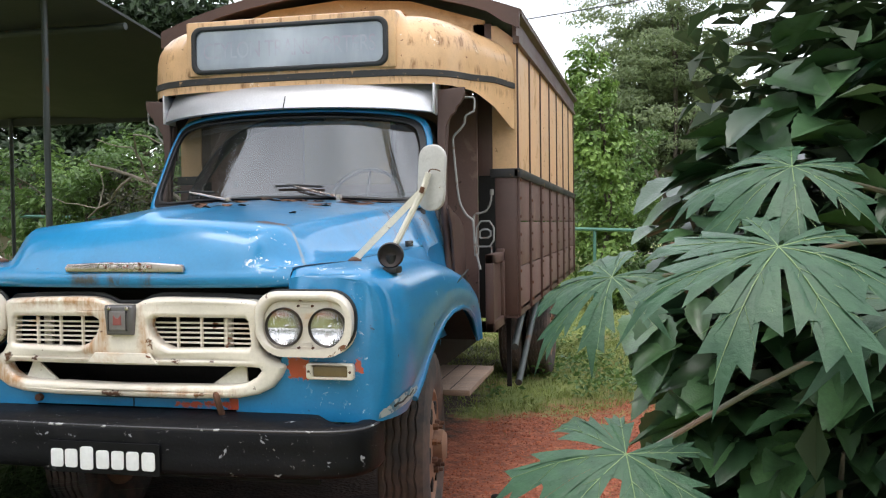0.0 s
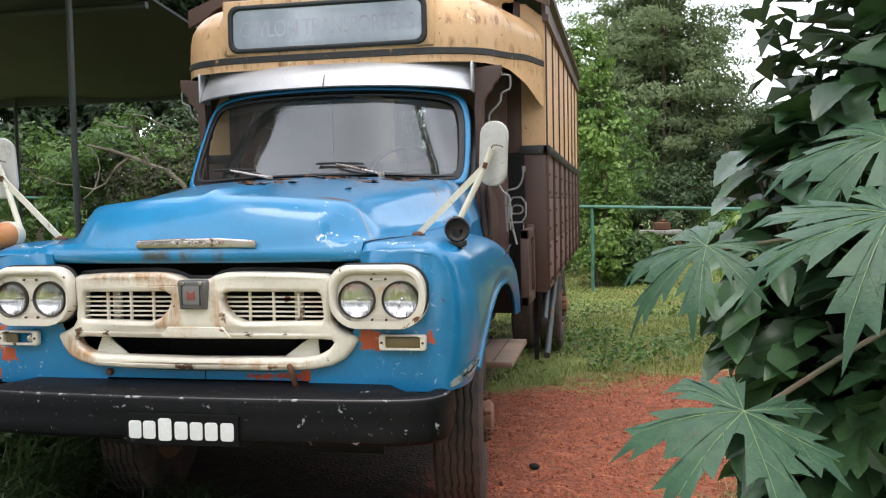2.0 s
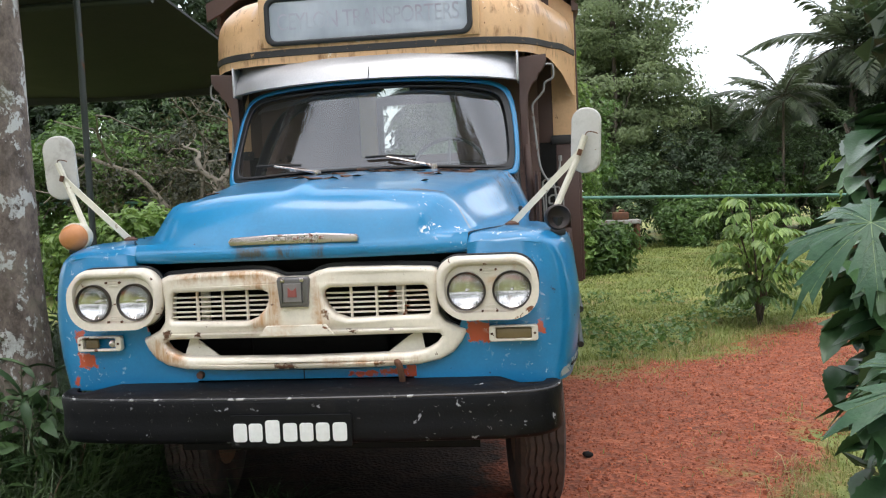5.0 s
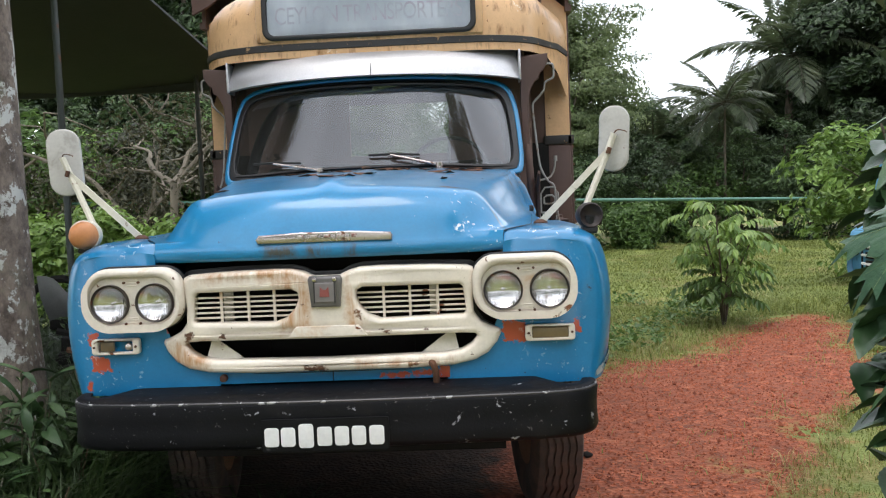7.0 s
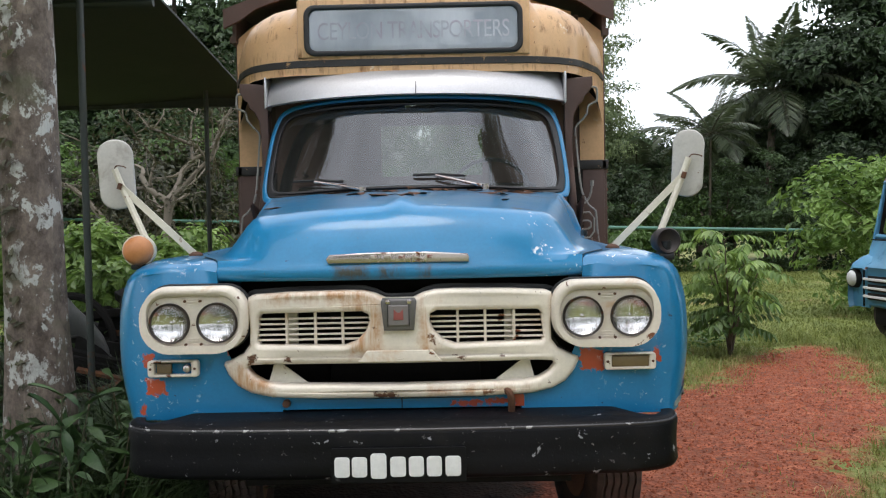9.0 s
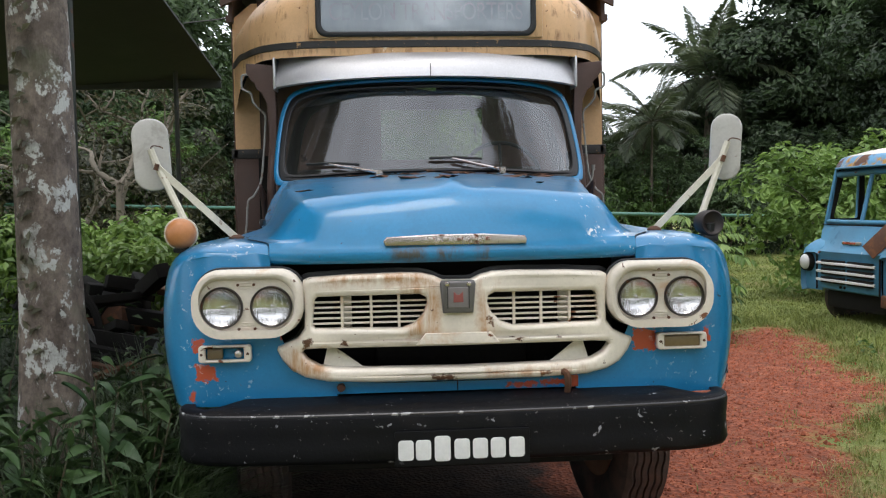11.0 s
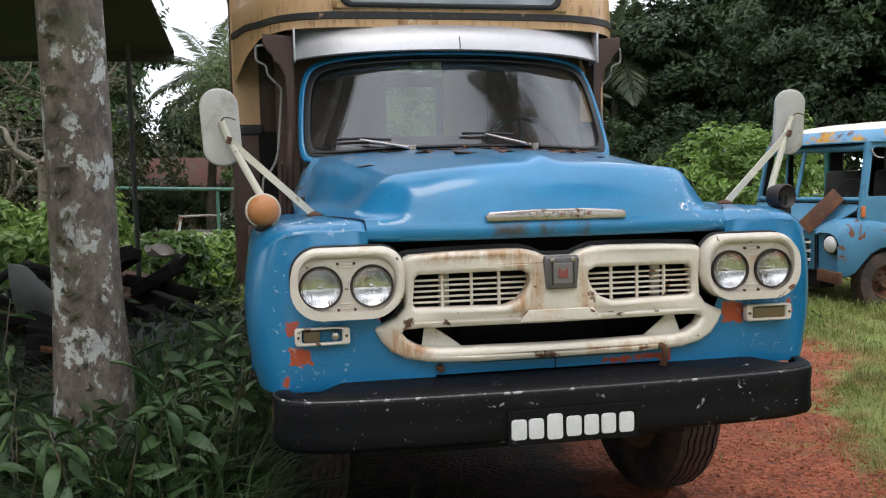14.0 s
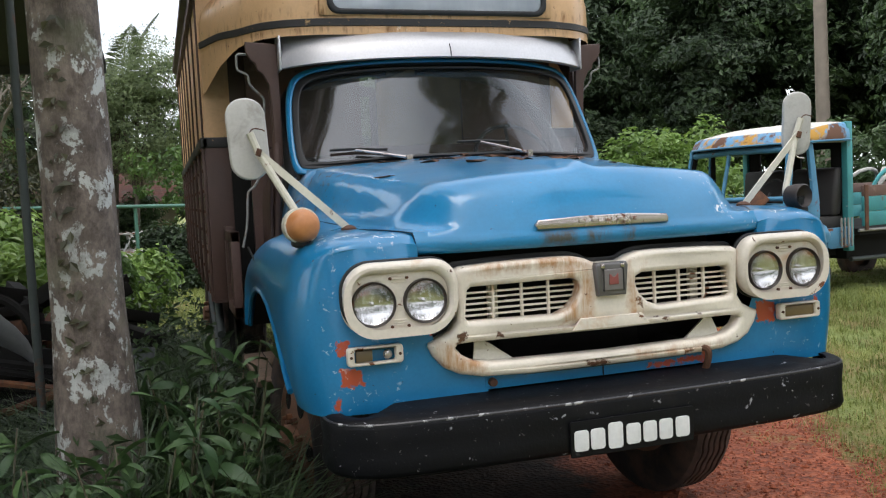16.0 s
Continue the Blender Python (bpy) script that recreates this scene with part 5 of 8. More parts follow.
def red_depth(x, y):
    """Metres inside the gravel patch (minus: outside)."""
    p = np.stack([x, y], -1)
    best = np.full(x.shape, 1e9)
    odd = np.zeros(x.shape, bool)
    for (ax, ay), (bx, by) in zip(RED, RED[1:] + RED[:1]):
        d = np.array([bx - ax, by - ay])
        k = np.clip(((p - (ax, ay)) @ d) / (d @ d), 0, 1)
        best = np.minimum(best, np.hypot(p[..., 0] - ax - k * d[0], p[..., 1] - ay - k * d[1]))
        cross = (ay > y) != (by > y)
        odd ^= cross & (x < (bx - ax) * (y - ay) / (by - ay + 1e-12) + ax)
    return np.where(odd, best, -best)


def wavy(x, y, s=1.0):
    return np.sin(1.7 * s * x + 0.6) * np.cos(1.3 * s * y - 0.4) + 0.5 * np.sin(3.9 * s * x - 2.1 * s * y) + 0.3 * np.sin(7.3 * s * y + 2.7 * s * x)


def ground_z(x, y):
    far = np.clip((np.hypot(x, y - 2) - 9) / 30, 0, 1)
    near = np.clip((6.5 - np.hypot(x - 0.3, y - 2.5)) / 3, 0, 1)
    return 0.02 * wavy(x, y) * (1 - 0.7 * near) - 0.012 + far * 0.25 * np.sin(0.11 * x) * np.cos(0.09 * y)


gx = np.concatenate([-np.geomspace(900, 6.2, 40), np.arange(-6, 8.01, 0.1), np.geomspace(8.3, 900, 40)])
gy = np.concatenate([-np.geomspace(900, 3.2, 40), np.arange(-3, 12.01, 0.1), np.geomspace(12.3, 900, 40)])
GX, GY = np.meshgrid(gx, gy)
nx_, ny_ = len(gx), len(gy)
idx = np.arange(nx_ * ny_).reshape(ny_, nx_)
quads = np.stack([idx[:-1, :-1], idx[:-1, 1:], idx[1:, 1:], idx[1:, :-1]], -1).reshape(-1, 4)

n = Nodes("red_laterite_and_grass_soil")
att = n.t.nodes.new("ShaderNodeAttribute")
att.attribute_name = "gravel"
edge = n.math("ADD", att.outputs["Fac"], n.math("MULTIPLY", n.math("SUBTRACT", n.noise(2.2, 6, 0.65, None, 1), 0.5), 2.4))
k = n.ramp(edge, -0.14, 0.2)
peb = n.voronoi(42, "F1", "Color")
sep = n.t.nodes.new("ShaderNodeSeparateColor")
n.link(peb, sep.inputs[0])
red = n.mix(n.ramp(sep.outputs[0], 0.0, 1.0), (0.12, 0.03, 0.015), (0.42, 0.118, 0.055))
red = n.mix(n.ramp(n.noise(1.6, 5, 0.6, None, 4), 0.35, 0.7), red, (0.27, 0.078, 0.036))
red = n.mix(n.ramp(n.noise(9, 6, 0.7, None, 6), 0.46, 0.66, 0, 0.8), red, (0.115, 0.04, 0.023))
red = n.mix(n.ramp(n.noise(4.5, 8, 0.75, (1, 2.2, 1), 11, 0.8), 0.52, 0.66, 0, 0.75), red, (0.46, 0.165, 0.085))
red = n.mix(n.ramp(n.noise(70, 3, 0.7, None, 13), 0.56, 0.7, 0, 0.35), red, (0.1, 0.034, 0.02))
soil = n.mix(n.ramp(n.noise(5, 6, 0.7, None, 3), 0.35, 0.7), (0.12, 0.16, 0.036), (0.25, 0.27, 0.08))
soil = n.mix(n.ramp(n.noise(1.1, 4, 0.6, None, 8), 0.5, 0.68, 0, 0.75), soil, (0.27, 0.16, 0.075))
col = n.mix(k, soil, red)
# shade under the lorry, painted into the ground as near-black brown
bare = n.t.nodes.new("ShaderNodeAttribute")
bare.attribute_name = "lorry_shade"
shade_brown = n.mix(n.ramp(n.noise(6, 7, 0.7, None, 15), 0.35, 0.65), (0.025, 0.016, 0.012), (0.062, 0.036, 0.026))
col = n.mix(n.ramp(n.math("ADD", bare.outputs["Fac"], n.math("MULTIPLY", n.math("SUBTRACT", n.noise(3, 6, 0.65, None, 16), 0.5), 0.9)), -0.05, 0.12), col, shade_brown)
n.bump(n.voronoi(42), 0.55, 0.02)
n.bump(n.noise(14, 6, 0.7, None, 2), 0.35, 0.03)
m_ground = n.done(col, 0.95)
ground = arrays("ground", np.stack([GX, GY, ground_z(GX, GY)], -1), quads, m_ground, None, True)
gatt = ground.data.attributes.new("gravel", "FLOAT", "POINT")
gatt.data.foreach_set("value", np.clip(red_depth(GX, GY), -2, 2).ravel())
# mask of the painted shade: about the lorry's footprint, reaching past one side
batt = ground.data.attributes.new("lorry_shade", "FLOAT", "POINT")
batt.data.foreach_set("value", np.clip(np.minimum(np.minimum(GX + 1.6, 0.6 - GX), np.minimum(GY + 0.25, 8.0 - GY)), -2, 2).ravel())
tagged(ground, "red laterite gravel yard worn into rough grass", "ground", kind="structure")


# ---------------------------------------------------------------- leaves
def leaf_mat(name, dark, light, rough=0.45, through=0.25):
    n = Nodes(name)
    col = n.mix(n.island(), dark, light)
    col = n.mix(n.ramp(n.noise(0.7, 3, 0.5, None, 2), 0.35, 0.65, 0, 0.6), col, shade(dark, 0.8))
    col = n.mix(n.ramp(n.noise(1.3, 4, 0.6, None, 7), 0.52, 0.7, 0, 0.6), col, shade(light, 1.25))
    n.done(col, rough)
    tl = n.t.nodes.new("ShaderNodeBsdfTranslucent")
    mx = n.t.nodes.new("ShaderNodeMixShader")
    n.link(n.mix(0.5, col, shade(light, 1.3)), tl.inputs[0])
    mx.inputs[0].default_value = through
    n.link(n.bsdf.outputs[0], mx.inputs[1])
    n.link(tl.outputs[0], mx.inputs[2])
    n.link(mx.outputs[0], n.t.nodes["Material Output"].inputs[0])
    return n.mat


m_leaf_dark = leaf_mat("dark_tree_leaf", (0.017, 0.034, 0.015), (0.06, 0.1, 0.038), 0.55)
m_leaf_mid = leaf_mat("tree_leaf", (0.032, 0.06, 0.022), (0.088, 0.145, 0.05), 0.52)
m_leaf_feather = leaf_mat("fine_grey_green_leaf", (0.1, 0.14, 0.06), (0.25, 0.31, 0.14), 0.5, 0.45)
m_leaf_fresh = leaf_mat("fresh_green_leaf", (0.045, 0.1, 0.02), (0.14, 0.23, 0.06), 0.42, 0.3)
m_leaf_lime = leaf_mat("bright_young_leaf", (0.09, 0.175, 0.03), (0.24, 0.355, 0.085))
m_leaf_palm = leaf_mat("palm_leaflet", (0.03, 0.046, 0.024), (0.11, 0.14, 0.066), 0.4, 0.3)
m_leaf_olive = leaf_mat("olive_shade_leaf", (0.02, 0.026, 0.012), (0.07, 0.075, 0.032), 0.55, 0.15)
m_leaf_dry = leaf_mat("dry_vine_leaf", (0.035, 0.035, 0.018), (0.1, 0.095, 0.045))
m_grass = leaf_mat("grass_blade", (0.1, 0.15, 0.03), (0.31, 0.335, 0.095), 0.6)
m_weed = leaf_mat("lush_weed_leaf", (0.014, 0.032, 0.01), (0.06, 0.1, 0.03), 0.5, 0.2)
n = Nodes("rough_bark")
col = n.mix(n.ramp(n.noise(14, 6, 0.7, (1, 1, 0.3), 1), 0.35, 0.65), (0.05, 0.04, 0.03), (0.16, 0.13, 0.1))
n.bump(n.noise(20, 6, 0.7, (1, 1, 0.25), 2), 0.6, 0.02)
m_bark = n.done(col, 0.9)


def unit(v):
    return v / (np.linalg.norm(v, axis=-1, keepdims=True) + 1e-9)


def leaf_cloud(name, centre, normal, size, material, parent, rng, aspect=0.5, fold=0.25):
    """Many small folded leaves at the centres, facing about along the normals, as one mesh."""
    k = len(centre)
    nrm = unit(normal)
    a = unit(np.cross(nrm, unit(rng.normal(size=(k, 3)))))
    b = np.cross(nrm, a)
    size = np.broadcast_to(size, (k,))[:, None]
    p0 = centre - a * size * 0.5
    p2 = centre + a * size * 0.5 - nrm * size * 0.12
    p1 = centre + b * size * aspect * 0.5 + nrm * size * fold * 0.4
    p3 = centre - b * size * aspect * 0.5 + nrm * size * fold * 0.4
    verts = np.stack([p0, p1, p2, p3], 1)
    return arrays(name, verts, np.arange(4 * k).reshape(k, 4), material, parent)


def clumps(blobs, count, spread, rng, leaves, flat=0.65):
    """Leaf places in clumps over the skin of ellipsoids; gives places and outward normals."""
    area = np.array([b[3] * b[4] + b[4] * b[5] + b[3] * b[5] for b in blobs])
    which = rng.choice(len(blobs), count, p=area / area.sum())
    B = np.array(blobs, float)[which]
    d = unit(rng.normal(size=(count, 3)))
    r = rng.uniform(0.62, 1.05, (count, 1))
    c = B[:, :3] + d * B[:, 3:6] * r
    per = max(1, leaves // count)
    rad = spread * rng.uniform(0.6, 1.4, (count, 1, 1))
    off = unit(rng.normal(size=(count, per, 3))) * rng.uniform(0.2, 1, (count, per, 1)) ** 0.6 * rad
    off[..., 2] *= flat
    pts = (c[:, None] + off).reshape(-1, 3)
    nrm = (d[:, None] * 0.7 + unit(off) * 0.5 + np.array([0, 0, 0.5]) + rng.normal(size=off.shape) * 0.35).reshape(-1, 3)
    return pts, nrm


def tree(name, label, x, y, blobs, leaves, size, material, seed, trunk=0.16, count=160, spread=0.55, category="tree", limbs=7, lean=0.0, aspect=0.5, flat=0.65):
    """A tree or shrub with a tapered trunk, limbs and a clumped crown. Blobs are relative to its foot."""
    rng = np.random.default_rng(seed)
    t = thing(name, label, category, pose(x, y, float(ground_z(np.array(x), np.array(y)))))
    bm = bmesh.new()
    zs = [b[2] for b in blobs]
    h = max(zs)
    spine = [Vector((lean * (i / 7) ** 1.5 + 0.1 * math.sin(seed + i), 0.1 * math.cos(seed * 2 + i), h * i / 7 - 0.1)) for i in range(8)]
    tube(bm, spine, trunk, 10, trunk * 0.3)
    for i in range(limbs):
        b = blobs[int(rng.integers(len(blobs)))]
        a = spine[int(rng.integers(2, 6))]
        e = Vector((b[0] + rng.uniform(-0.6, 0.6) * b[3], b[1] + rng.uniform(-0.6, 0.6) * b[4], b[2] + rng.uniform(-0.3, 0.6) * b[5]))
        mid = a.lerp(e, 0.5) + Vector((0, 0, 0.15 * (e - a).length))
        tube(bm, smooth_line([a, mid, e], 2), trunk * 0.4, 6, trunk * 0.08)
    part("trunk", bm, m_bark, t, "", 60)
    pts, nrm = clumps(blobs, count, spread, rng, leaves, flat)
    keep = pts[:, 2] > 0.02
    leaf_cloud("crown", pts[keep], nrm[keep], size * rng.uniform(0.6, 1.3, keep.sum()), material, t, rng, aspect)
    return t


def palm(x, y, h, seed, fronds=18, length=3.2, label="tall coconut palm with drooping feathery fronds", lean=0.5, girth=0.17, fall=95):
    rng = np.random.default_rng(seed)
    t = thing("coconut_palm", label, "palm tree", pose(x, y, 0))
    bm = bmesh.new()
    tube(bm, [(lean * (i / 9) ** 2, 0, h * i / 9 - 0.1) for i in range(10)], girth, 12, girth * 0.65)
    part("trunk", bm, m_bark, t, "", 60)
    add_fronds(t, rng, fronds, length, lean, h, fall)
    return t


def add_fronds(t, rng, fronds, length, lean, h, fall=95):
    """Hang feathery fronds from the top of a palm's trunk."""
    for i in range(fronds):
        az, el = i * 2.399 + rng.uniform(-0.3, 0.3), radians(75 - fall * (i / fronds) + rng.uniform(-10, 10))
        L = length * rng.uniform(0.8, 1.1)
        pts, d = [np.array([lean, 0, h])], np.array([math.cos(az) * math.cos(el), math.sin(az) * math.cos(el), math.sin(el)])
        for j in range(14):
            pts.append(pts[-1] + d * L / 14)
            d = unit(d + np.array([0, 0, -0.085 - 0.03 * (i / fronds)]))
        pts = np.array(pts)
        V, F = [], []
        for j in np.linspace(1.5, 13.9, 60):
            a = int(j)
            p = pts[a] + (pts[min(a + 1, 14)] - pts[a]) * (j - a)
            fwd = unit(pts[min(a + 1, 14)] - pts[max(0, a - 1)])
            sd = unit(np.cross(fwd, [0, 0, 1.0]))
            ln = length * 0.24 * math.sin(math.pi * min(1, (j + 1.5) / 15.5) ** 0.8) + 0.08
            for s in (-1, 1):
                tip = p + (sd * s * 0.8 + fwd * 0.55 + np.array([0, 0, -0.28 + rng.uniform(-0.25, 0.12)])) * ln
                w = fwd * 0.04 * length / 3
                k = len(V)
                mid = (p + tip) / 2 + np.array([0, 0, 0.05 * ln])
                V += [p - w, mid - w, tip, mid + w]
                F.append((k, k + 1, k + 2, k + 3))
        fr = arrays("frond", np.array(V), np.array(F), m_leaf_palm, t)
        bm = bmesh.new()
        tube(bm, [tuple(q) for q in pts], 0.028, 5, 0.005)
        part("midrib", bm, m_leaf_dry, fr)


G3 = [(0, 0, 2.6, 2.2, 2.0, 1.6), (0.8, 0.4, 4.4, 1.8, 1.8, 1.6), (-0.9, -0.2, 4.0, 1.6, 1.6, 1.4), (0.1, 0, 6.0, 1.5, 1.5, 1.3)]


def scaled(blobs, k, kz=None):
    kz = kz or k
    return [(a * k, b * k, c * kz, d * k, e * k, f * kz) for a, b, c, d, e, f in blobs]


# big feathery tree and the dark wood behind the fence
tree("feathery_tree", "tall tree with fine feathery grey-green foliage behind the fence", 3.1, 23.5, scaled(G3, 1.1, 1.8), 40000, 0.16, m_leaf_feather, 11, 0.09, 230, 0.75, aspect=0.3, flat=0.3)
tree("feathery_tree", "tall tree with fine feathery grey-green foliage behind the fence", -2.3, 24, [(0.2, 0, 3.7, 1.3, 1.3, 1.4), (0.75, 0, 5.5, 1.0, 1.2, 1.1), (0.0, 0, 4.8, 0.9, 1.1, 0.9)], 22000, 0.13, m_leaf_feather, 12, 0.09, 200, 0.7, aspect=0.28, flat=0.3)
WOOD = [(6.8, 30, 1.05, 0.7, 21), (11.2, 31, 1.05, 0.75, 22), (14.1, 25.5, 1.45, 1.5, 23), (15.5, 20.5, 1.3, 1.5, 24), (18.5, 21, 1.5, 1.6, 25), (17, 12.5, 1.3, 1.35, 26), (20.5, 10, 1.5, 1.4, 27), (1.0, 27, 0.9, 0.9, 28), (2.9, 25, 1.05, 1.1, 139), (-6.5, 27.5, 0.5, 0.85, 140), (-8.5, 25, 1.3, 1.1, 29), (-7, 20, 1.3, 1.3, 30), (-10.5, 17.5, 1.4, 1.3, 31), (-14, 15, 1.4, 1.3, 32), (-18, 12, 1.4, 1.2, 33), (-3.5, 36, 1.7, 0.7, 37), (-10.5, 33, 1.8, 1.4, 39), (18.5, 29, 1.9, 1.5, 131), (22, 37, 2.2, 1.4, 134), (20, 22, 1.9, 1.7, 132), (25, 19, 1.9, 1.7, 133), (22, 18, 1.8, 1.7, 34), (26, 12, 1.8, 1.6, 35), (17, 24, 1.7, 2.0, 36), (13.8, 31, 1.5, 1.2, 142)]
for x, y, k, kz, seed in WOOD:
    tree("woodland_tree", "dense dark green broadleaf tree at the wood's edge", x, y, scaled(G3, k, kz), 30000, 0.18 * max(1.0, k * 0.95), m_leaf_feather if seed in (28, 139) else m_leaf_dark if seed == 24 or seed % 3 and seed not in (25, 26) else m_leaf_mid, seed, 0.2, 330, 0.6)
palm(10.75, 26.0, 5.7, 41, 19, 3.5, "coconut palm with drooping feathery fronds", 0.2)
palm(7.6, 22.0, 3.9, 47, 13, 1.9, "slender young palm with a thin bare trunk", 0.05, 0.05)
palm(8.9, 27.5, 3.9, 42, 14, 2.8, "young coconut palm with upright fronds", 0.2)
palm(7.1, 28.5, 3.3, 43, 13, 2.6, "young coconut palm with upright fronds", -0.2)
palm(-3.0, 26, 5.0, 45, 16, 2.8)
palm(4.4, -5.3, 9.7, 46, 18, 2.5, "slender tall palm with a small feathery crown", 0.1, 0.07, 62)
# added out of view: its crown blocks sky from the windscreen's left reflection
tree("yard_tree", "unseen tall dark green tree, added to darken the windscreen's reflection", -8.0, -1.8, [(0, 0, 10.8, 3.4, 3.4, 2.0), (1.2, 1.4, 12.6, 2.6, 2.6, 1.6), (-1.2, -1.2, 12.4, 2.6, 2.6, 1.6)], 16000, 0.34, m_leaf_dark, 87, 0.26, 260, 0.8)
# unseen trees added behind the camera to block low sky in reflections
for x, y, k, kz, seed in ((-9, -11, 1.4, 1.2, 81), (-3, -14, 1.5, 1.2, 82), (4, -15, 1.5, 1.3, 83), (10, -11, 1.5, 1.2, 84), (15, -4, 1.5, 1.3, 85), (-14, -3, 1.5, 1.2, 86)):
    tree("woodland_tree", "unseen dark green tree, added round the yard to block sky light", x, y, scaled(G3, k, kz), 6000, 0.3, m_leaf_dark, seed, 0.2, 200, 0.7)
# shrubs along the fence
SHRUBS = [(5.4, 22.5, 1.45, m_leaf_dark, 51), (8.4, 23.2, 1.6, m_leaf_mid, 52), (11.4, 22.5, 1.5, m_leaf_dark, 53), (3.0, 21.0, 1.1, m_leaf_mid, 54), (13.6, 19.8, 1.6, m_leaf_mid, 55), (6.9, 10.4, 1.08, m_leaf_lime, 56), (12.6, 24.2, 1.9, m_leaf_dark, 176), (16, 23.4, 1.9, m_leaf_dark, 177), (6.7, 22.2, 1.0, m_leaf_fresh, 174), (9.8, 21.6, 1.0, m_leaf_mid, 175), (11.6, 10.8, 1.1, m_leaf_mid, 57), (-5.6, 13.4, 1.5, m_leaf_fresh, 59), (-7.2, 14.8, 1.8, m_leaf_mid, 65), (0.4, 15.5, 1.6, m_leaf_fresh, 66), (-8.6, 13.4, 1.4, m_leaf_lime, 60), (-10.6, 13.2, 1.3, m_leaf_mid, 61), (13.5, 9.2, 1.2, m_leaf_mid, 62), (2.0, 13.2, 0.34, m_leaf_fresh, 172), (4.6, 19.8, 0.5, m_leaf_fresh, 173), (-1.2, 14.5, 0.5, m_leaf_dark, 63), (-4.6, 12.9, 1.5, m_leaf_olive, 164), (-6.6, 12.5, 1.4, m_leaf_olive, 165), (-8.3, 11.6, 1.45, m_leaf_fresh, 179), (-3.7, 8.3, 0.64, m_leaf_lime, 166), (-2.6, 8.7, 0.4, m_leaf_fresh, 167), (-4.9, 8.0, 0.66, m_leaf_lime, 168), (-3.35, 6.7, 0.5, m_leaf_lime, 180), (-2.0, 10.2, 0.36, m_leaf_lime, 178), (-4.8, 27.3, 0.85, m_leaf_dark, 169), (-2.7, 27.3, 0.8, m_leaf_mid, 170), (-6.8, 27.3, 0.85, m_leaf_dark, 171)]
S1 = [(0, 0, 0.7, 0.9, 0.8, 0.8), (0.5, 0.2, 1.3, 0.7, 0.7, 0.6), (-0.5, 0, 1.2, 0.7, 0.6, 0.6)]
for x, y, k, mt, seed in SHRUBS:
    tree("shrub", "leafy green shrub along the fence" if mt is not m_leaf_lime else "bright green leafy shrub by the fence", x, y, scaled(S1, k * 1.25), 6500, 0.14, mt, seed, 0.05, 150, 0.3, "shrub", 5)

tree("vine_covered_tree", "slender tree smothered in light green vine leaves", 1.45, 12.9, [(0, 0, 0.9, 0.55, 0.45, 0.8), (0.05, 0, 2.0, 0.45, 0.4, 0.8), (-0.1, 0, 3.0, 0.5, 0.4, 0.8), (-0.3, 0, 4.1, 0.45, 0.4, 0.7)], 9000, 0.1, m_leaf_lime, 67, 0.06, 170, 0.22, limbs=4, aspect=0.65)
# ---------------------------------------------------------------- fence
fence = thing("fence", "green painted tubular steel fence rail on posts", "fence")


def rail_z(x):
    return 1.5 - 0.034 * x


bm = bmesh.new()
tube(bm, [(-16, 12, rail_z(-16)), (-6, 12, rail_z(-6)), (2, 12, rail_z(2)), (11, 12, rail_z(11))], 0.028, 8)
part("top_rail", bm, m_rail, fence)
for x in (-15, -12, -9, -6.6, -4.2, -1.9, 1.3, 7.3, 10):
    bm = bmesh.new()
    tube(bm, [(x, 12.02, -0.1), (x, 12.02, rail_z(x))], 0.028, 8)
    part("fence_post", bm, m_rail, fence)

# ---------------------------------------------------------------- shed roof on poles
canopy = thing("canopy", "dark sheet canopy on thin steel poles", "canopy")
m_net = worn("dark_green_black_sheeting", (0.05, 0.057, 0.053), 0.75, 0.0, 0.25, (), None, 30, 0.2)
bm = bmesh.new()
rows = []
for y in (0.2, 1.8, 3.4, 4.8, 6.0):
    rows.append([(x, y, 3.55 - 0.112 * y + 0.03 * math.sin(x * 2.2)) for x in np.linspace(-8.5, -1.88, 14)])
grid(bm, rows)
shell(bm, 0.02)
part("canopy_sheet", bm, m_net, canopy)
for y in (0.3, 3.1, 6.0):
    bm = bmesh.new()
    tube(bm, [(-8.5, y, 3.5 - 0.112 * y), (-1.9, y, 3.5 - 0.112 * y)], 0.03, 8)
    part("purlin", bm, m_pole, canopy)
bm = bmesh.new()
block(bm, -8.5, -1.88, 5.96, 5.98, 2.8, 2.89)
part("valance", bm, m_net, canopy)
for x, y in ((-2.17, 2.5), (-2.25, 5.6), (-5.2, 5.9), (-8.2, 5.9), (-8.2, 2.48)):
    bm = bmesh.new()
    tube(bm, [(x, y, -0.1), (x, y, 3.54 - 0.112 * y)], 0.023, 10)
    part("pole", bm, m_pole, canopy)

# ---------------------------------------------------------------- lichen-spotted trunk
n = Nodes("lichened_palm_bark")
base = n.mix(n.ramp(n.noise(13, 8, 0.78, (1, 1, 0.7), 1), 0.36, 0.64), (0.062, 0.046, 0.037), (0.24, 0.19, 0.155))
k = n.ramp(n.noise(10, 9, 0.7, (1, 1, 0.75), 3, 0.25), 0.545, 0.57)
base = n.mix(k, base, (0.47, 0.47, 0.44))
k = n.ramp(n.noise(5, 7, 0.75, None, 12), 0.5, 0.66, 0, 0.7)
base = n.mix(k, base, (0.07, 0.054, 0.044))
k = n.ramp(n.noise(3.2, 5, 0.6, None, 6), 0.55, 0.7, 0, 0.6)
base = n.mix(k, base, (0.1, 0.11, 0.06))
n.bump(n.noise(26, 6, 0.7, (1, 1, 0.3), 2), 0.9, 0.015)
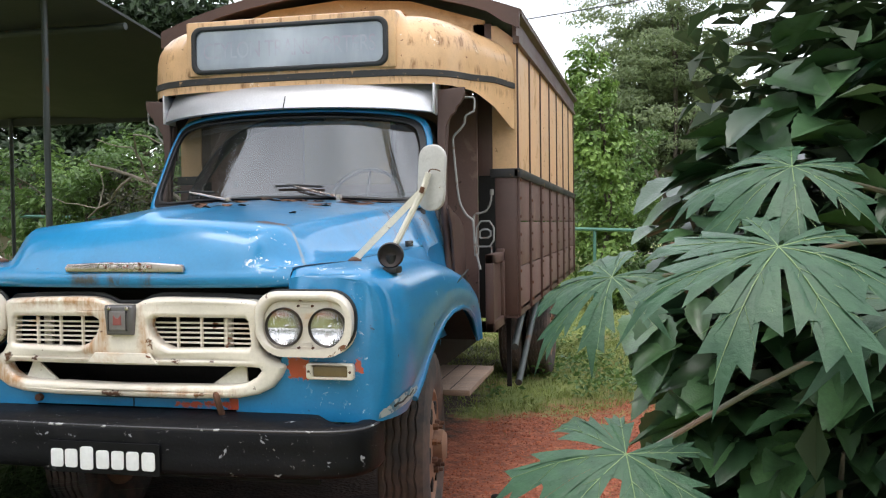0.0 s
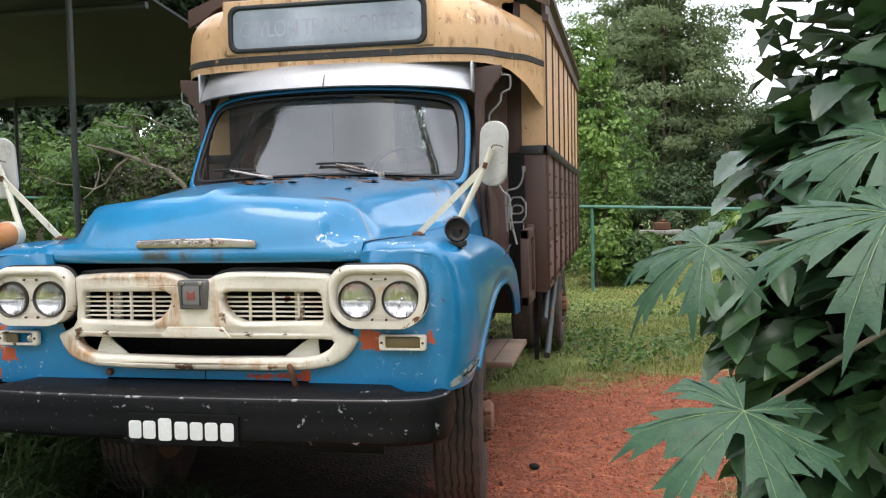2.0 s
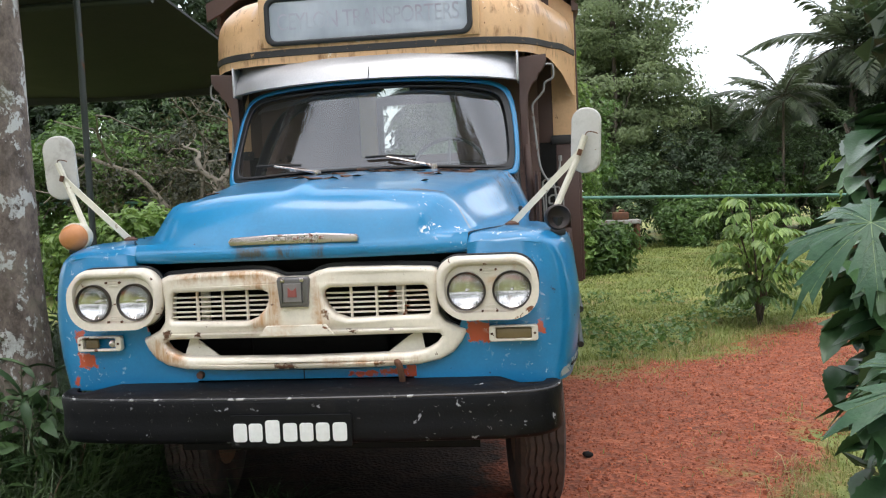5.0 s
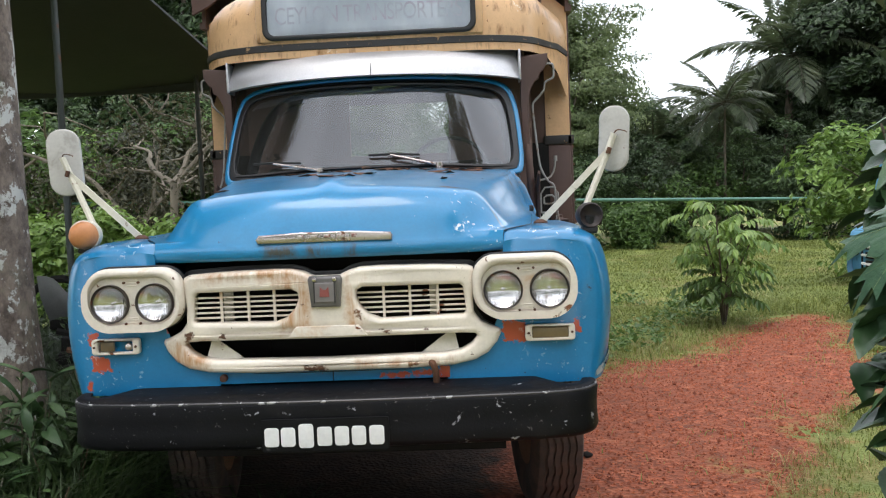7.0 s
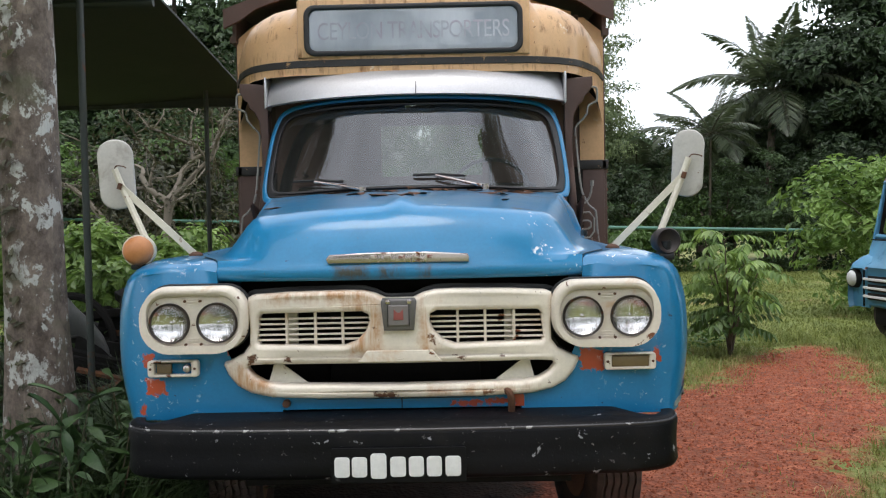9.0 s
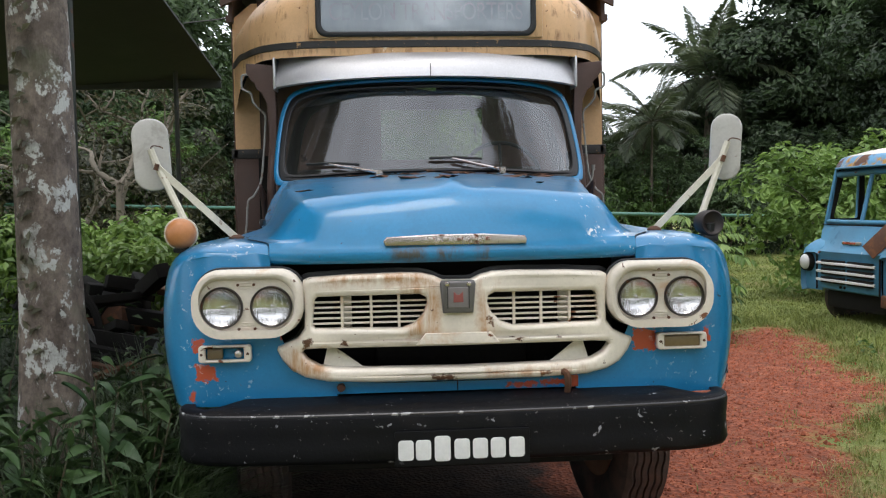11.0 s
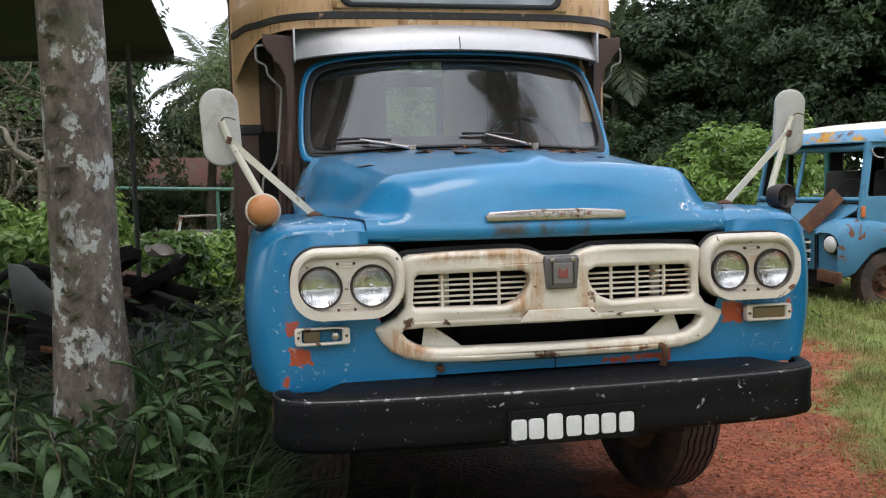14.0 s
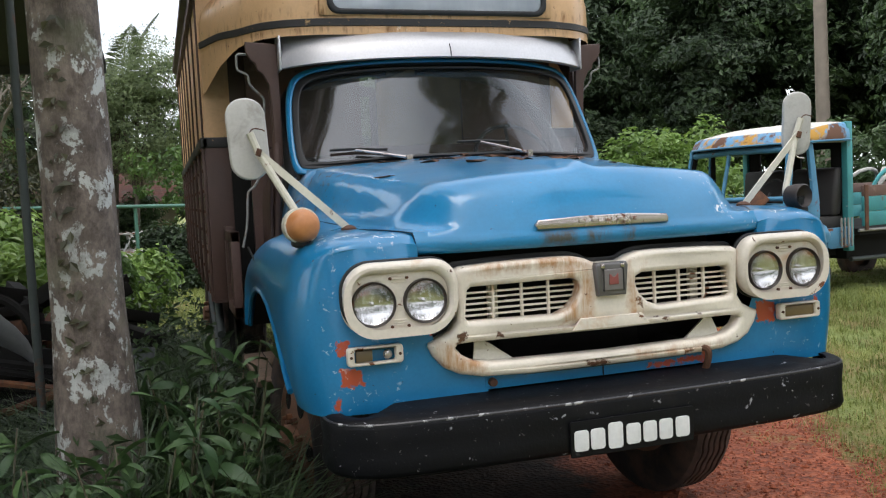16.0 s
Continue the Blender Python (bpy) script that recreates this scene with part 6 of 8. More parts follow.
n.bump(n.noise(9, 4, 0.6, (2.2, 2.2, 0.35), 5), 0.6, 0.02)
n.bump(n.noise(5, 3, 0.6, None, 9), 0.4, 0.03)
m_trunk = n.done(base, 0.9)
trunk_tree = thing("coconut_tree", "grey coconut trunk with white lichen patches and a small climbing vine", "tree", pose(-1.73, 0.95, 0))
bm = bmesh.new()
rows = []
for i in range(60):
    z = -0.1 + 14.6 * i / 59
    r = lerp([(-0.1, 0.26), (0.3, 0.19), (0.7, 0.155), (1.1, 0.14), (1.6, 0.132), (3, 0.125), (9, 0.1)], z) + 0.0015 * math.sin(z * 42) + 0.006 * noise.noise((0, 3, z * 4))
    cx = -0.02 - 0.01 * z
    rows.append([(cx + r * (1 + 0.04 * noise.noise((math.cos(a) * 2, math.sin(a) * 2, z * 3))) * math.cos(a), r * math.sin(a), z) for a in np.linspace(0, 2 * math.pi, 28, endpoint=False)])
grid(bm, rows, True, True)
part("trunk", bm, m_trunk, trunk_tree, "", 80)
rng = np.random.default_rng(3)
z = np.repeat(np.arange(0.55, 2.75, 0.1), 3)[:70] + rng.uniform(-0.02, 0.02, 66)
a = -1.95 + 0.15 * np.sin(z * 3) + np.tile([-0.18, 0.0, 0.2], 22)
c = np.stack([0.15 * np.cos(a) - 0.01 * z, 0.155 * np.sin(a), z], -1)
leaf_cloud("vine", c, np.stack([np.cos(a), np.sin(a), 0.5 + 0 * a], -1) + rng.normal(size=(66, 3)) * 0.3, rng.uniform(0.035, 0.065, 66), m_leaf_dry, trunk_tree, rng, 0.55)

add_fronds(trunk_tree, np.random.default_rng(47), 18, 3.0, -0.15, 14.4)

# ---------------------------------------------------------------- sapling
sapling = thing("sapling", "bright green sapling with drooping compound leaves in grass", "sapling", pose(3.27, 6.6, 0))
rng = np.random.default_rng(70)
for i in range(9):
    a, lean = i * 2.4, rng.uniform(0.1, 0.4)
    top = Vector((lean * math.cos(a), lean * math.sin(a), rng.uniform(0.75, 1.42)))
    line = smooth_line([(0, 0, -0.05), (top.x * 0.3, top.y * 0.3, top.z * 0.5), tuple(top)], 2)
    bm = bmesh.new()
    tube(bm, line, 0.014, 6, 0.005)
    branch = part("branch", bm, m_bark, sapling)
    for j in range(8):
        p = line[min(len(line) - 1, int(len(line) * (0.38 + 0.62 * j / 7)))]
        az, up = a + j * 2.4 + rng.uniform(-0.4, 0.4), rng.uniform(0.15, 0.55)
        L = rng.uniform(0.3, 0.5)
        q, d = np.array(p), np.array([math.cos(az), math.sin(az), up])
        rachis, leaflets = [tuple(q)], []
        for m in range(7):
            q = q + unit(d) * L / 7
            rachis.append(tuple(q))
            d = d + np.array([0, 0, -0.11])
            if m < 1:
                continue
            sd = unit(np.cross(d, [0, 0, 1.0]))
            for k in (-1, 1):
                out = unit(sd * k * 0.75 + unit(d) * 0.45 + np.array([0, 0, -0.45 + rng.uniform(-0.35, 0.1)]))
                leaflets.append((q, out, rng.uniform(0.1, 0.155)))
        leaflets.append((q, unit(d + np.array([0, 0, -0.4])), 0.14))
        bm = bmesh.new()
        tube(bm, rachis, 0.0035, 4, 0.0015)
        for c, u, size in leaflets:
            c, u = Vector(c), Vector(u)
            v = u.cross(Vector((0, 0, 1))).normalized()
            w = v.cross(u)
            pts = [bm.verts.new(c + u * size * e + v * size * b + w * size * h) for e, b, h in ((0.0, 0, 0), (0.28, 0.19, 0.05), (0.62, 0.17, 0.02), (1.0, 0, -0.14), (0.62, -0.17, 0.02), (0.28, -0.19, 0.05))]
            bm.faces.new((pts[0], pts[1], pts[2], pts[3]))
            bm.faces.new((pts[0], pts[3], pts[4], pts[5]))
        part("leaf", bm, m_leaf_lime if p.z > 0.6 else m_leaf_fresh, branch, "", 0)

# ---------------------------------------------------------------- bare tangled tree behind the canopy
bare = thing("bare_tree", "half-dead tree with pale tangled bare branches", "tree", pose(-4.25, 9.9, 0) @ Matrix.Scale(1.1, 4))
rng = np.random.default_rng(71)
m_pale = worn("pale_dead_bark", (0.18, 0.155, 0.12), 0.9, 0, 0.25, (), None, 30, 0.4)


def limb(a, d, L, r, depth):
    """A crooked branch that forks."""
    pts = [Vector(a)]
    d = Vector(d).normalized()
    for _ in range(5):
        d = (d + Vector(rng.normal(size=3)) * 0.22).normalized()
        pts.append(pts[-1] + d * L / 5)
    bm = bmesh.new()
    tube(bm, pts, r, 6, r * 0.55)
    part("branch" if depth < 5 else "trunk", bm, m_pale, bare, "", 60)
    if depth:
        for _ in range(3 if depth > 2 else 2):
            k = pts[int(rng.integers(2, 6))]
            limb(k, d + Vector(rng.normal(size=3)) * 0.75 + Vector((0, 0, 0.12)), L * rng.uniform(0.6, 0.8), r * 0.55, depth - 1)


limb((0, 0, -0.1), (0.05, 0, 1), 1.9, 0.09, 4)
limb((0.25, 0.1, -0.1), (-0.35, 0, 1), 2.4, 0.07, 3)
pts, nrm = clumps([(0, 0.3, 1.9, 1.1, 0.5, 1.3), (-1.2, 0.4, 1.4, 1.1, 0.5, 1.2), (0.3, 0.4, 3.2, 0.9, 0.5, 0.7)], 170, 0.3, rng, 3400)
leaf_cloud("sparse_leaves", pts, nrm, rng.uniform(0.05, 0.1, len(pts)), m_leaf_dry, bare, rng, 0.5)
# ---------------------------------------------------------------- papaya and the broad-leaved shrub beside it
n = Nodes("papaya_leaf")
col = n.mix(n.ramp(n.noise(7, 4, 0.6, None, 1), 0.35, 0.65), (0.02, 0.062, 0.029), (0.036, 0.092, 0.042))
col = n.mix(n.ramp(n.noise(60, 3, 0.6, None, 3), 0.4, 0.8, 0, 0.3), col, (0.02, 0.058, 0.028))
n.bump(n.noise(25, 4, 0.6, None, 2), 0.25, 0.01)
m_papaya = n.done(col, 0.42, Specular_IOR_Level=0.35)
m_vein = worn("pale_leaf_vein", (0.15, 0.22, 0.085), 0.5)
m_petiole = worn("papaya_petiole", (0.09, 0.085, 0.05), 0.5, 0, 0.2, [((0.18, 0.09, 0.06), 5, 0.5, 0.2)])
n = Nodes("broad_dark_leaf")
col = n.mix(n.piece(), (0.018, 0.052, 0.022), (0.085, 0.175, 0.066))
col = n.mix(n.ramp(n.noise(30, 4, 0.6, None, 1), 0.35, 0.7, 0, 0.4), col, (0.012, 0.03, 0.01))
n.bump(n.noise(35, 3, 0.5, None, 2), 0.2, 0.006)
m_broad = n.done(col, 0.36)
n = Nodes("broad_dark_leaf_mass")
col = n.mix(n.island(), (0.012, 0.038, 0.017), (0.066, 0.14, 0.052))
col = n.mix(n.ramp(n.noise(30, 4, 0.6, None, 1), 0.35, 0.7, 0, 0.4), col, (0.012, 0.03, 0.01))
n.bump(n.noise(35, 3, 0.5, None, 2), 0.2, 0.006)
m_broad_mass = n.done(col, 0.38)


def papaya_mesh(name, seed, droop=0.25):
    """A deeply lobed hand-shaped leaf, 1 m in radius, hub at the origin, main lobe along -y, facing +z."""
    rng = np.random.default_rng(seed)
    bm = bmesh.new()
    lobes = [(-180, 0.8), (-136, 0.95), (-90, 1.06), (-44, 0.95), (0, 0.8), (46, 0.56), (134, 0.56)]

    def lift(x, y):
        r2 = x * x + y * y
        return 0.05 - droop * r2 - 0.12 * r2 * r2 + 0.06 * math.sin(5 * x + seed) * math.cos(4 * y) * math.sqrt(r2)

    outline = []
    for deg, L in lobes:
        a, L = radians(deg + rng.uniform(-6, 6)), L * rng.uniform(0.88, 1.1)
        for t, w in ((0.23, -0.085), (0.37, -0.066), (0.5, -0.12), (0.71, -0.25), (0.65, -0.135), (0.65, -0.088), (0.76, -0.1), (0.94, -0.17), (0.88, -0.06), (1.14, 0.0), (0.88, 0.06), (0.94, 0.17), (0.76, 0.1), (0.65, 0.088), (0.65, 0.135), (0.71, 0.25), (0.5, 0.12), (0.37, 0.066), (0.23, 0.085)):
            t, w = t * L * rng.uniform(0.97, 1.03), w * L * rng.uniform(0.85, 1.15)
            outline.append((t * math.cos(a) - w * math.sin(a), t * math.sin(a) + w * math.cos(a)))
    n = len(outline)
    hub = bm.verts.new((0, 0, 0.05))
    rings = []
    for rho in (0.3, 0.6, 0.85, 1.0):
        rings.append([bm.verts.new((x * rho, y * rho, lift(x * rho, y * rho) + (0.007 * math.cos((i % 19 - 9) * 0.66 + math.pi) - 0.1 * (rho > 0.9) * (i % 19 == 9)) * rho)) for i, (x, y) in enumerate(outline)])
    for i in range(n):
        j = (i + 1) % n
        if i == 19 * 6 - 1:
            continue
        bm.faces.new((hub, rings[0][i], rings[0][j]))
        for a, b in zip(rings, rings[1:]):
            bm.faces.new((a[i], b[i], b[j], a[j]))
    nf = len(bm.faces)
    for deg, L in lobes:
        a = radians(deg)
        tube(bm, [(math.cos(a) * L * t, math.sin(a) * L * t, lift(math.cos(a) * L * t, math.sin(a) * L * t) - 0.004) for t in (0, 0.2, 0.4, 0.6, 0.8, 0.95)], 0.0065, 4, 0.002)
        for t, k in ((0.28, 1), (0.3, -1), (0.52, 1), (0.54, -1)):
            a2 = a + k * 0.6
            p = Vector((math.cos(a) * L * t, math.sin(a) * L * t, 0))
            q = p + Vector((math.cos(a2), math.sin(a2), 0)) * 0.3 * L
            tube(bm, [(p.x, p.y, lift(p.x, p.y) + 0.002), (q.x, q.y, lift(q.x, q.y) + 0.006)], 0.0022, 3, 0.001)
    bm.faces.ensure_lookup_table()
    for f in bm.faces[nf:]:
        f.material_index = 1
    return finish(bm, name, [m_papaya, m_vein], 60)


papaya = thing("papaya_plant", "papaya plant with large deeply lobed green leaves", "plant", pose(2.95, -0.2, 0))
stem_top = Vector((2.93, -0.22, 1.75))
bm = bmesh.new()
tube(bm, [(0, 0, -0.05), (-0.02, 0, 0.6), (-0.03, -0.02, 1.2), (-0.03, -0.02, 1.85)], 0.04, 10, 0.022)
part("stem", bm, m_bark, papaya)
pmesh = [papaya_mesh("papaya_leaf_blade", k, d) for k, d in ((1, 0.18), (2, 0.3), (3, 0.12))]
base_inv = papaya.matrix_world.inverted()


def papaya_leaf(hub, tip, normal, size, which):
    """Put one leaf with its hub at hub, its main lobe towards tip, facing normal."""
    hub, z = Vector(hub), Vector(normal).normalized()
    y = -(Vector(tip) - hub)
    y = (y - z * y.dot(z)).normalized()
    x = y.cross(z)
    m = Matrix((x, y, z)).transposed().to_4x4()
    m.translation = hub
    lf = new("leaf", pmesh[which % 3])
    lf.parent = papaya
    lf.matrix_local = base_inv @ m @ Matrix.Scale(size, 4)
    bm = bmesh.new()
    a = stem_top + Vector((0, 0, -0.35 + 0.25 * (hub.z - 1.3)))
    tube(bm, [tuple(base_inv @ q) for q in smooth_line([a, a.lerp(hub, 0.5) + Vector((0, 0, 0.06)), hub - z * 0.01], 2)], 0.009, 7, 0.006)
    part("petiole", bm, m_petiole, papaya)


papaya_leaf((2.251, -1.051, 1.518), (2.12, -1.2, 1.25), (-0.08, -0.5, 0.86), 0.33, 0)
papaya_leaf((2.335, -0.715, 1.708), (2.1, -0.85, 1.55), (-0.12, -0.52, 0.84), 0.3, 1)
papaya_leaf((1.932, -1.049, 1.061), (1.75, -1.25, 0.93), (-0.05, -0.45, 0.9), 0.3, 2)
papaya_leaf((1.896, -0.617, 1.429), (1.68, -0.68, 1.28), (-0.25, -0.5, 0.75), 0.27, 1)
papaya_leaf((2.55, -1.02, 1.4), (2.5, -1.2, 1.2), (0.1, -0.6, 0.75), 0.28, 0)
papaya_leaf((2.75, -0.8, 1.8), (2.7, -1.0, 1.6), (0.1, -0.5, 0.8), 0.27, 1)
papaya_leaf((2.9, -0.3, 1.9), (3.1, -0.2, 1.8), (0.3, 0.1, 0.9), 0.27, 2)

shrub = thing("broadleaf_shrub", "tall dense shrub with large dark glossy leaves", "shrub", pose(2.62, 0.0, 0))
rng = np.random.default_rng(17)
EDGE_X, EDGE_K = 1.906, 0.035


def shrub_edge(y, z):
    """The line beyond which the shrub's leaves don't reach, drawn in towards its top."""
    return max(0.6 + 0.385 * (y + 3.19), EDGE_X + EDGE_K * y) + max(0.0, z - 1.75) * 1.7


def broad_mesh(name, k):
    """An oval leaf 1 m long with a sunken midrib, its base at the origin, along +x."""
    bm = bmesh.new()
    rows = []
    for i in range(15):
        t = i / 14
        w = (0.3 * math.sin(math.pi * min(1, t * 0.97 + 0.03) ** 0.8) ** 0.9 + 0.002) * (1.05 if i % 2 else 0.95) * 0.84
        rows.append([(t, w * q, -0.16 * k * t * t + 0.10 * abs(q) * w / 0.26 + 0.012 * math.sin(9 * t + 3 * q) * abs(q)) for q in (-1, -0.5, 0, 0.5, 1)])
    grid(bm, rows)
    return finish(bm, name, m_broad, 60)


broad = [broad_mesh("broad_leaf_blade", k) for k in (0.6, 1.3, 2.2)]
bm = bmesh.new()
twigs = []
for i in range(20):
    top = Vector((rng.uniform(-0.72, 0.5), rng.uniform(-0.45, 0.3), rng.uniform(0.45, 2.6)))
    top.x = max(top.x, shrub_edge(top.y, top.z) - 2.52)
    foot = Vector((rng.uniform(-0.1, 0.25), rng.uniform(-0.12, 0.12), -0.05))
    line = smooth_line([foot, foot.lerp(top, 0.5) + Vector((0, 0, 0.15)), top], 2)
    tube(bm, line, 0.018, 6, 0.005)
    twigs.append(line)
part("branch", bm, m_bark, shrub, "", 60)
for i in range(300):
    line = twigs[i % len(twigs)]
    p = line[int(rng.integers(3, len(line)))]
    az, el = rng.uniform(0, 2 * math.pi), rng.normal(-0.12, 0.22)
    if i % 3:
        az = rng.normal(-math.pi * 0.85, 0.7)
    p = p + Vector((math.cos(az), math.sin(az), 0)) * rng.uniform(0.0, 0.13) + Vector((0, 0, rng.uniform(-0.22, 0.12)))
    size = rng.uniform(0.2, 0.34)
    tipx = 2.62 + p.x + math.cos(az) * size
    tipy = p.y + math.sin(az) * size
    p.x += max(0.0, shrub_edge(tipy, p.z) + 0.1 * rng.random() ** 2 - tipx)
    if tipy > 0.5:
        az = az + math.pi
    lf = new("leaf", broad[i % 3])
    lf.parent = shrub
    lf.matrix_local = Matrix.Translation(p) @ Euler((rng.normal(0, 0.25), -el, az)).to_matrix().to_4x4() @ Matrix.Scale(size, 4)
V, F = [], []
blade = broad[1]
bv = np.array([tuple(v.co) for v in blade.vertices])
bf = np.array([tuple(q.vertices) for q in blade.polygons])
for i in range(1900):
    z = 0.15 + 2.5 * rng.random() ** 1.45
    wide = 0.62 - 0.25 * abs(z - 1.0)
    c = np.array([rng.uniform(-wide, 0.75), rng.uniform(-0.42, 0.3), z])
    az, size = rng.uniform(0, 2 * math.pi) if i % 2 else rng.normal(-math.pi * 0.8, 0.7), rng.uniform(0.15, 0.27)
    tx, ty = 2.62 + c[0] + math.cos(az) * size, c[1] + math.sin(az) * size
    edge = shrub_edge(ty, z) + 0.14 * rng.random()
    if tx < edge:
        c[0] += edge - tx
    m = np.array(Euler((rng.normal(0, 0.28), rng.normal(0.22, 0.25), az)).to_matrix())
    F.append(bf + len(V) * len(bv))
    V.append((bv * size) @ m.T + c)
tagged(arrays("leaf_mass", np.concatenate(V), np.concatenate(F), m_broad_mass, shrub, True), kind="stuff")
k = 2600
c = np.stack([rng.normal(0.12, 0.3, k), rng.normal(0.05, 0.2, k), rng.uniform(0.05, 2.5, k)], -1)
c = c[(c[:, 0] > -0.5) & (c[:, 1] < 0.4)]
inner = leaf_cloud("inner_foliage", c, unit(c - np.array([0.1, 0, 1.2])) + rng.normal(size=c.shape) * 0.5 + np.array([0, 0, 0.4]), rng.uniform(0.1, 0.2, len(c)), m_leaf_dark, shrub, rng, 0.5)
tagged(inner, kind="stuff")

# ---------------------------------------------------------------- grass, weeds and gravel
def blades(name, label, x, y, h, w, material, rng, lean=0.45, parent=None):
    """Bent two-piece grass blades as one mesh."""
    k = len(x)
    z = ground_z(x, y) - 0.01
    az = rng.uniform(0, 2 * math.pi, k)
    d = np.stack([np.cos(az), np.sin(az), 0 * az], -1)
    s = np.stack([-np.sin(az), np.cos(az), 0 * az], -1) * (w / 2)[:, None]
    b = np.stack([x, y, z], -1)
    up = np.array([0, 0, 1.0])
    ln = (lean * rng.uniform(0.3, 1.6, k))[:, None]
    H = h[:, None]
    m1 = b + up * H * 0.55 + d * H * ln * 0.3
    tip = b + up * H * (0.95 - 0.25 * ln) + d * H * ln * 1.0
    V = np.stack([b - s, b + s, m1 + s * 0.8, m1 - s * 0.8, tip], 1)
    i = np.arange(k)[:, None] * 5
    tris = np.concatenate([i + [0, 1, 2], i + [0, 2, 3], i + [3, 2, 4]])
    ob = arrays(name, V, tris, material, parent)
    return tagged(ob, label, "grass", kind="stuff")


rng = np.random.default_rng(5)


def patch(count, x0, x1, y0, y1, keep):
    x, y = rng.uniform(x0, x1, count), rng.uniform(y0, y1, count)
    ok = keep(x, y, rng.random(count))
    return x[ok], y[ok]


def lawn(x, y, u):
    r = red_depth(x, y) + 0.25 * wavy(x, y, 1.6)
    bald = wavy(x + 3, y, 0.7)
    return (r < 0.0) & (u < np.where(r > -0.9, 0.36, 0.72 - 0.25 * (bald > 0.6))) & ~((x > -1.4) & (x < 1.0) & (y < 2.6))


x, y = patch(150000, -1.2, 7.5, 0.0, 8.5, lawn)
blades("short_grass", "short rough yellow-green lawn grass", x, y, rng.uniform(0.02, 0.075, len(x)) * (1 + 0.6 * (wavy(x, y) > 0.5)), rng.uniform(0.004, 0.009, len(x)), m_grass, rng, 0.7)
x, y = patch(60000, 0.9, 5.0, -0.5, 7.5, lambda x, y, u: (red_depth(x, y) > -0.25) & (u < 0.85 * np.exp(-np.clip(red_depth(x, y) - 0.15 * wavy(x, y, 3.3), 0, 9) / 0.2)) & (wavy(x, y, 2.4) > -0.4))
blades("edge_grass", "sparse grass straggling over the gravel's edge", x, y, rng.uniform(0.02, 0.08, len(x)), rng.uniform(0.003, 0.007, len(x)), m_grass, rng, 0.9)
x, y = patch(190000, -2, 15, 7, 23, lambda x, y, u: red_depth(x, y) + 0.2 * wavy(x, y) < 0)
blades("far_grass", "rough green grass up to the fence", x, y, rng.uniform(0.02, 0.085, len(x)), rng.uniform(0.01, 0.022, len(x)), m_grass, rng, 0.9)
m_straw = leaf_mat("straw_grass_blade", (0.2, 0.15, 0.06), (0.46, 0.38, 0.18), 0.7)
cx_, cy_ = rng.uniform(1.6, 6.5, 420), rng.uniform(-0.6, 7.0, 420)
ok = (red_depth(cx_, cy_) < 0.12)
cx_, cy_ = cx_[ok], cy_[ok]
x, y = np.repeat(cx_, 34) + rng.normal(0, 0.07, len(cx_) * 34), np.repeat(cy_, 34) + rng.normal(0, 0.07, len(cx_) * 34)
blades("dry_grass", "dry straw-coloured grass tufts in the lawn", x, y, rng.uniform(0.04, 0.14, len(x)), rng.uniform(0.003, 0.007, len(x)), m_straw, rng, 0.9)
cx_, cy_ = rng.uniform(1.8, 6.5, 300), rng.uniform(-0.4, 7.5, 300)
ok = (red_depth(cx_, cy_) < 0.05)
cx_, cy_ = cx_[ok], cy_[ok]
x, y = np.repeat(cx_, 40) + rng.normal(0, 0.06, len(cx_) * 40), np.repeat(cy_, 40) + rng.normal(0, 0.06, len(cx_) * 40)
blades("grass_tufts", "rough green grass tufts in the lawn", x, y, rng.uniform(0.06, 0.17, len(x)), rng.uniform(0.004, 0.009, len(x)), m_grass, rng, 0.8)
# ragged low weeds along the edge of the gravel and under the box
x, y = patch(9000, 0.6, 4.5, 2.4, 8.0, lambda x, y, u: (np.abs(red_depth(x, y) + 0.35) < 0.4) & (u < 0.75) & (wavy(x, y, 2.1) > -0.5))
blades("edge_weeds", "tufts of weeds at the gravel's edge", x, y, rng.uniform(0.04, 0.15, len(x)), rng.uniform(0.006, 0.014, len(x)), m_grass, rng, 0.8)
k = 7500
x, y = rng.uniform(0.7, 4.5, k), rng.uniform(3.6, 9.0, k)
ok = (red_depth(x, y) < -0.15) & (wavy(x, y, 1.3) > 0.2)
x, y = x[ok], y[ok]
c = np.stack([x, y, rng.uniform(0.02, 0.17, len(x))], -1)
tagged(leaf_cloud("ground_creeper", c, np.array([0, 0, 1.0]) + rng.normal(size=c.shape) * 0.45, rng.uniform(0.04, 0.085, len(x)), m_leaf_fresh, None, rng, 0.7), "low leafy creeper in the grass", "weeds", kind="stuff")
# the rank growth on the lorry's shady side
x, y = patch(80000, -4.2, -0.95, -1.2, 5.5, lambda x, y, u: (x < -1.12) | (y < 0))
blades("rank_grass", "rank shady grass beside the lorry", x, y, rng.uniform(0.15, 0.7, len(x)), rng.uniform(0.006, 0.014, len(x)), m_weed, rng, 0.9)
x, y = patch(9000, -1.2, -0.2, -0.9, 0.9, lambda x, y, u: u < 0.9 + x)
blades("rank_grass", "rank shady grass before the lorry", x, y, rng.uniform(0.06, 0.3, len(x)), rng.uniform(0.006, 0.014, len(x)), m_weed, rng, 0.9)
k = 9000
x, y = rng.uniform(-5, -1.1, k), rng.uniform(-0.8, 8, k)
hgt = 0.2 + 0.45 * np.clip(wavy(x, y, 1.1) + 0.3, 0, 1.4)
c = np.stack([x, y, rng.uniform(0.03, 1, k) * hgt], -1)
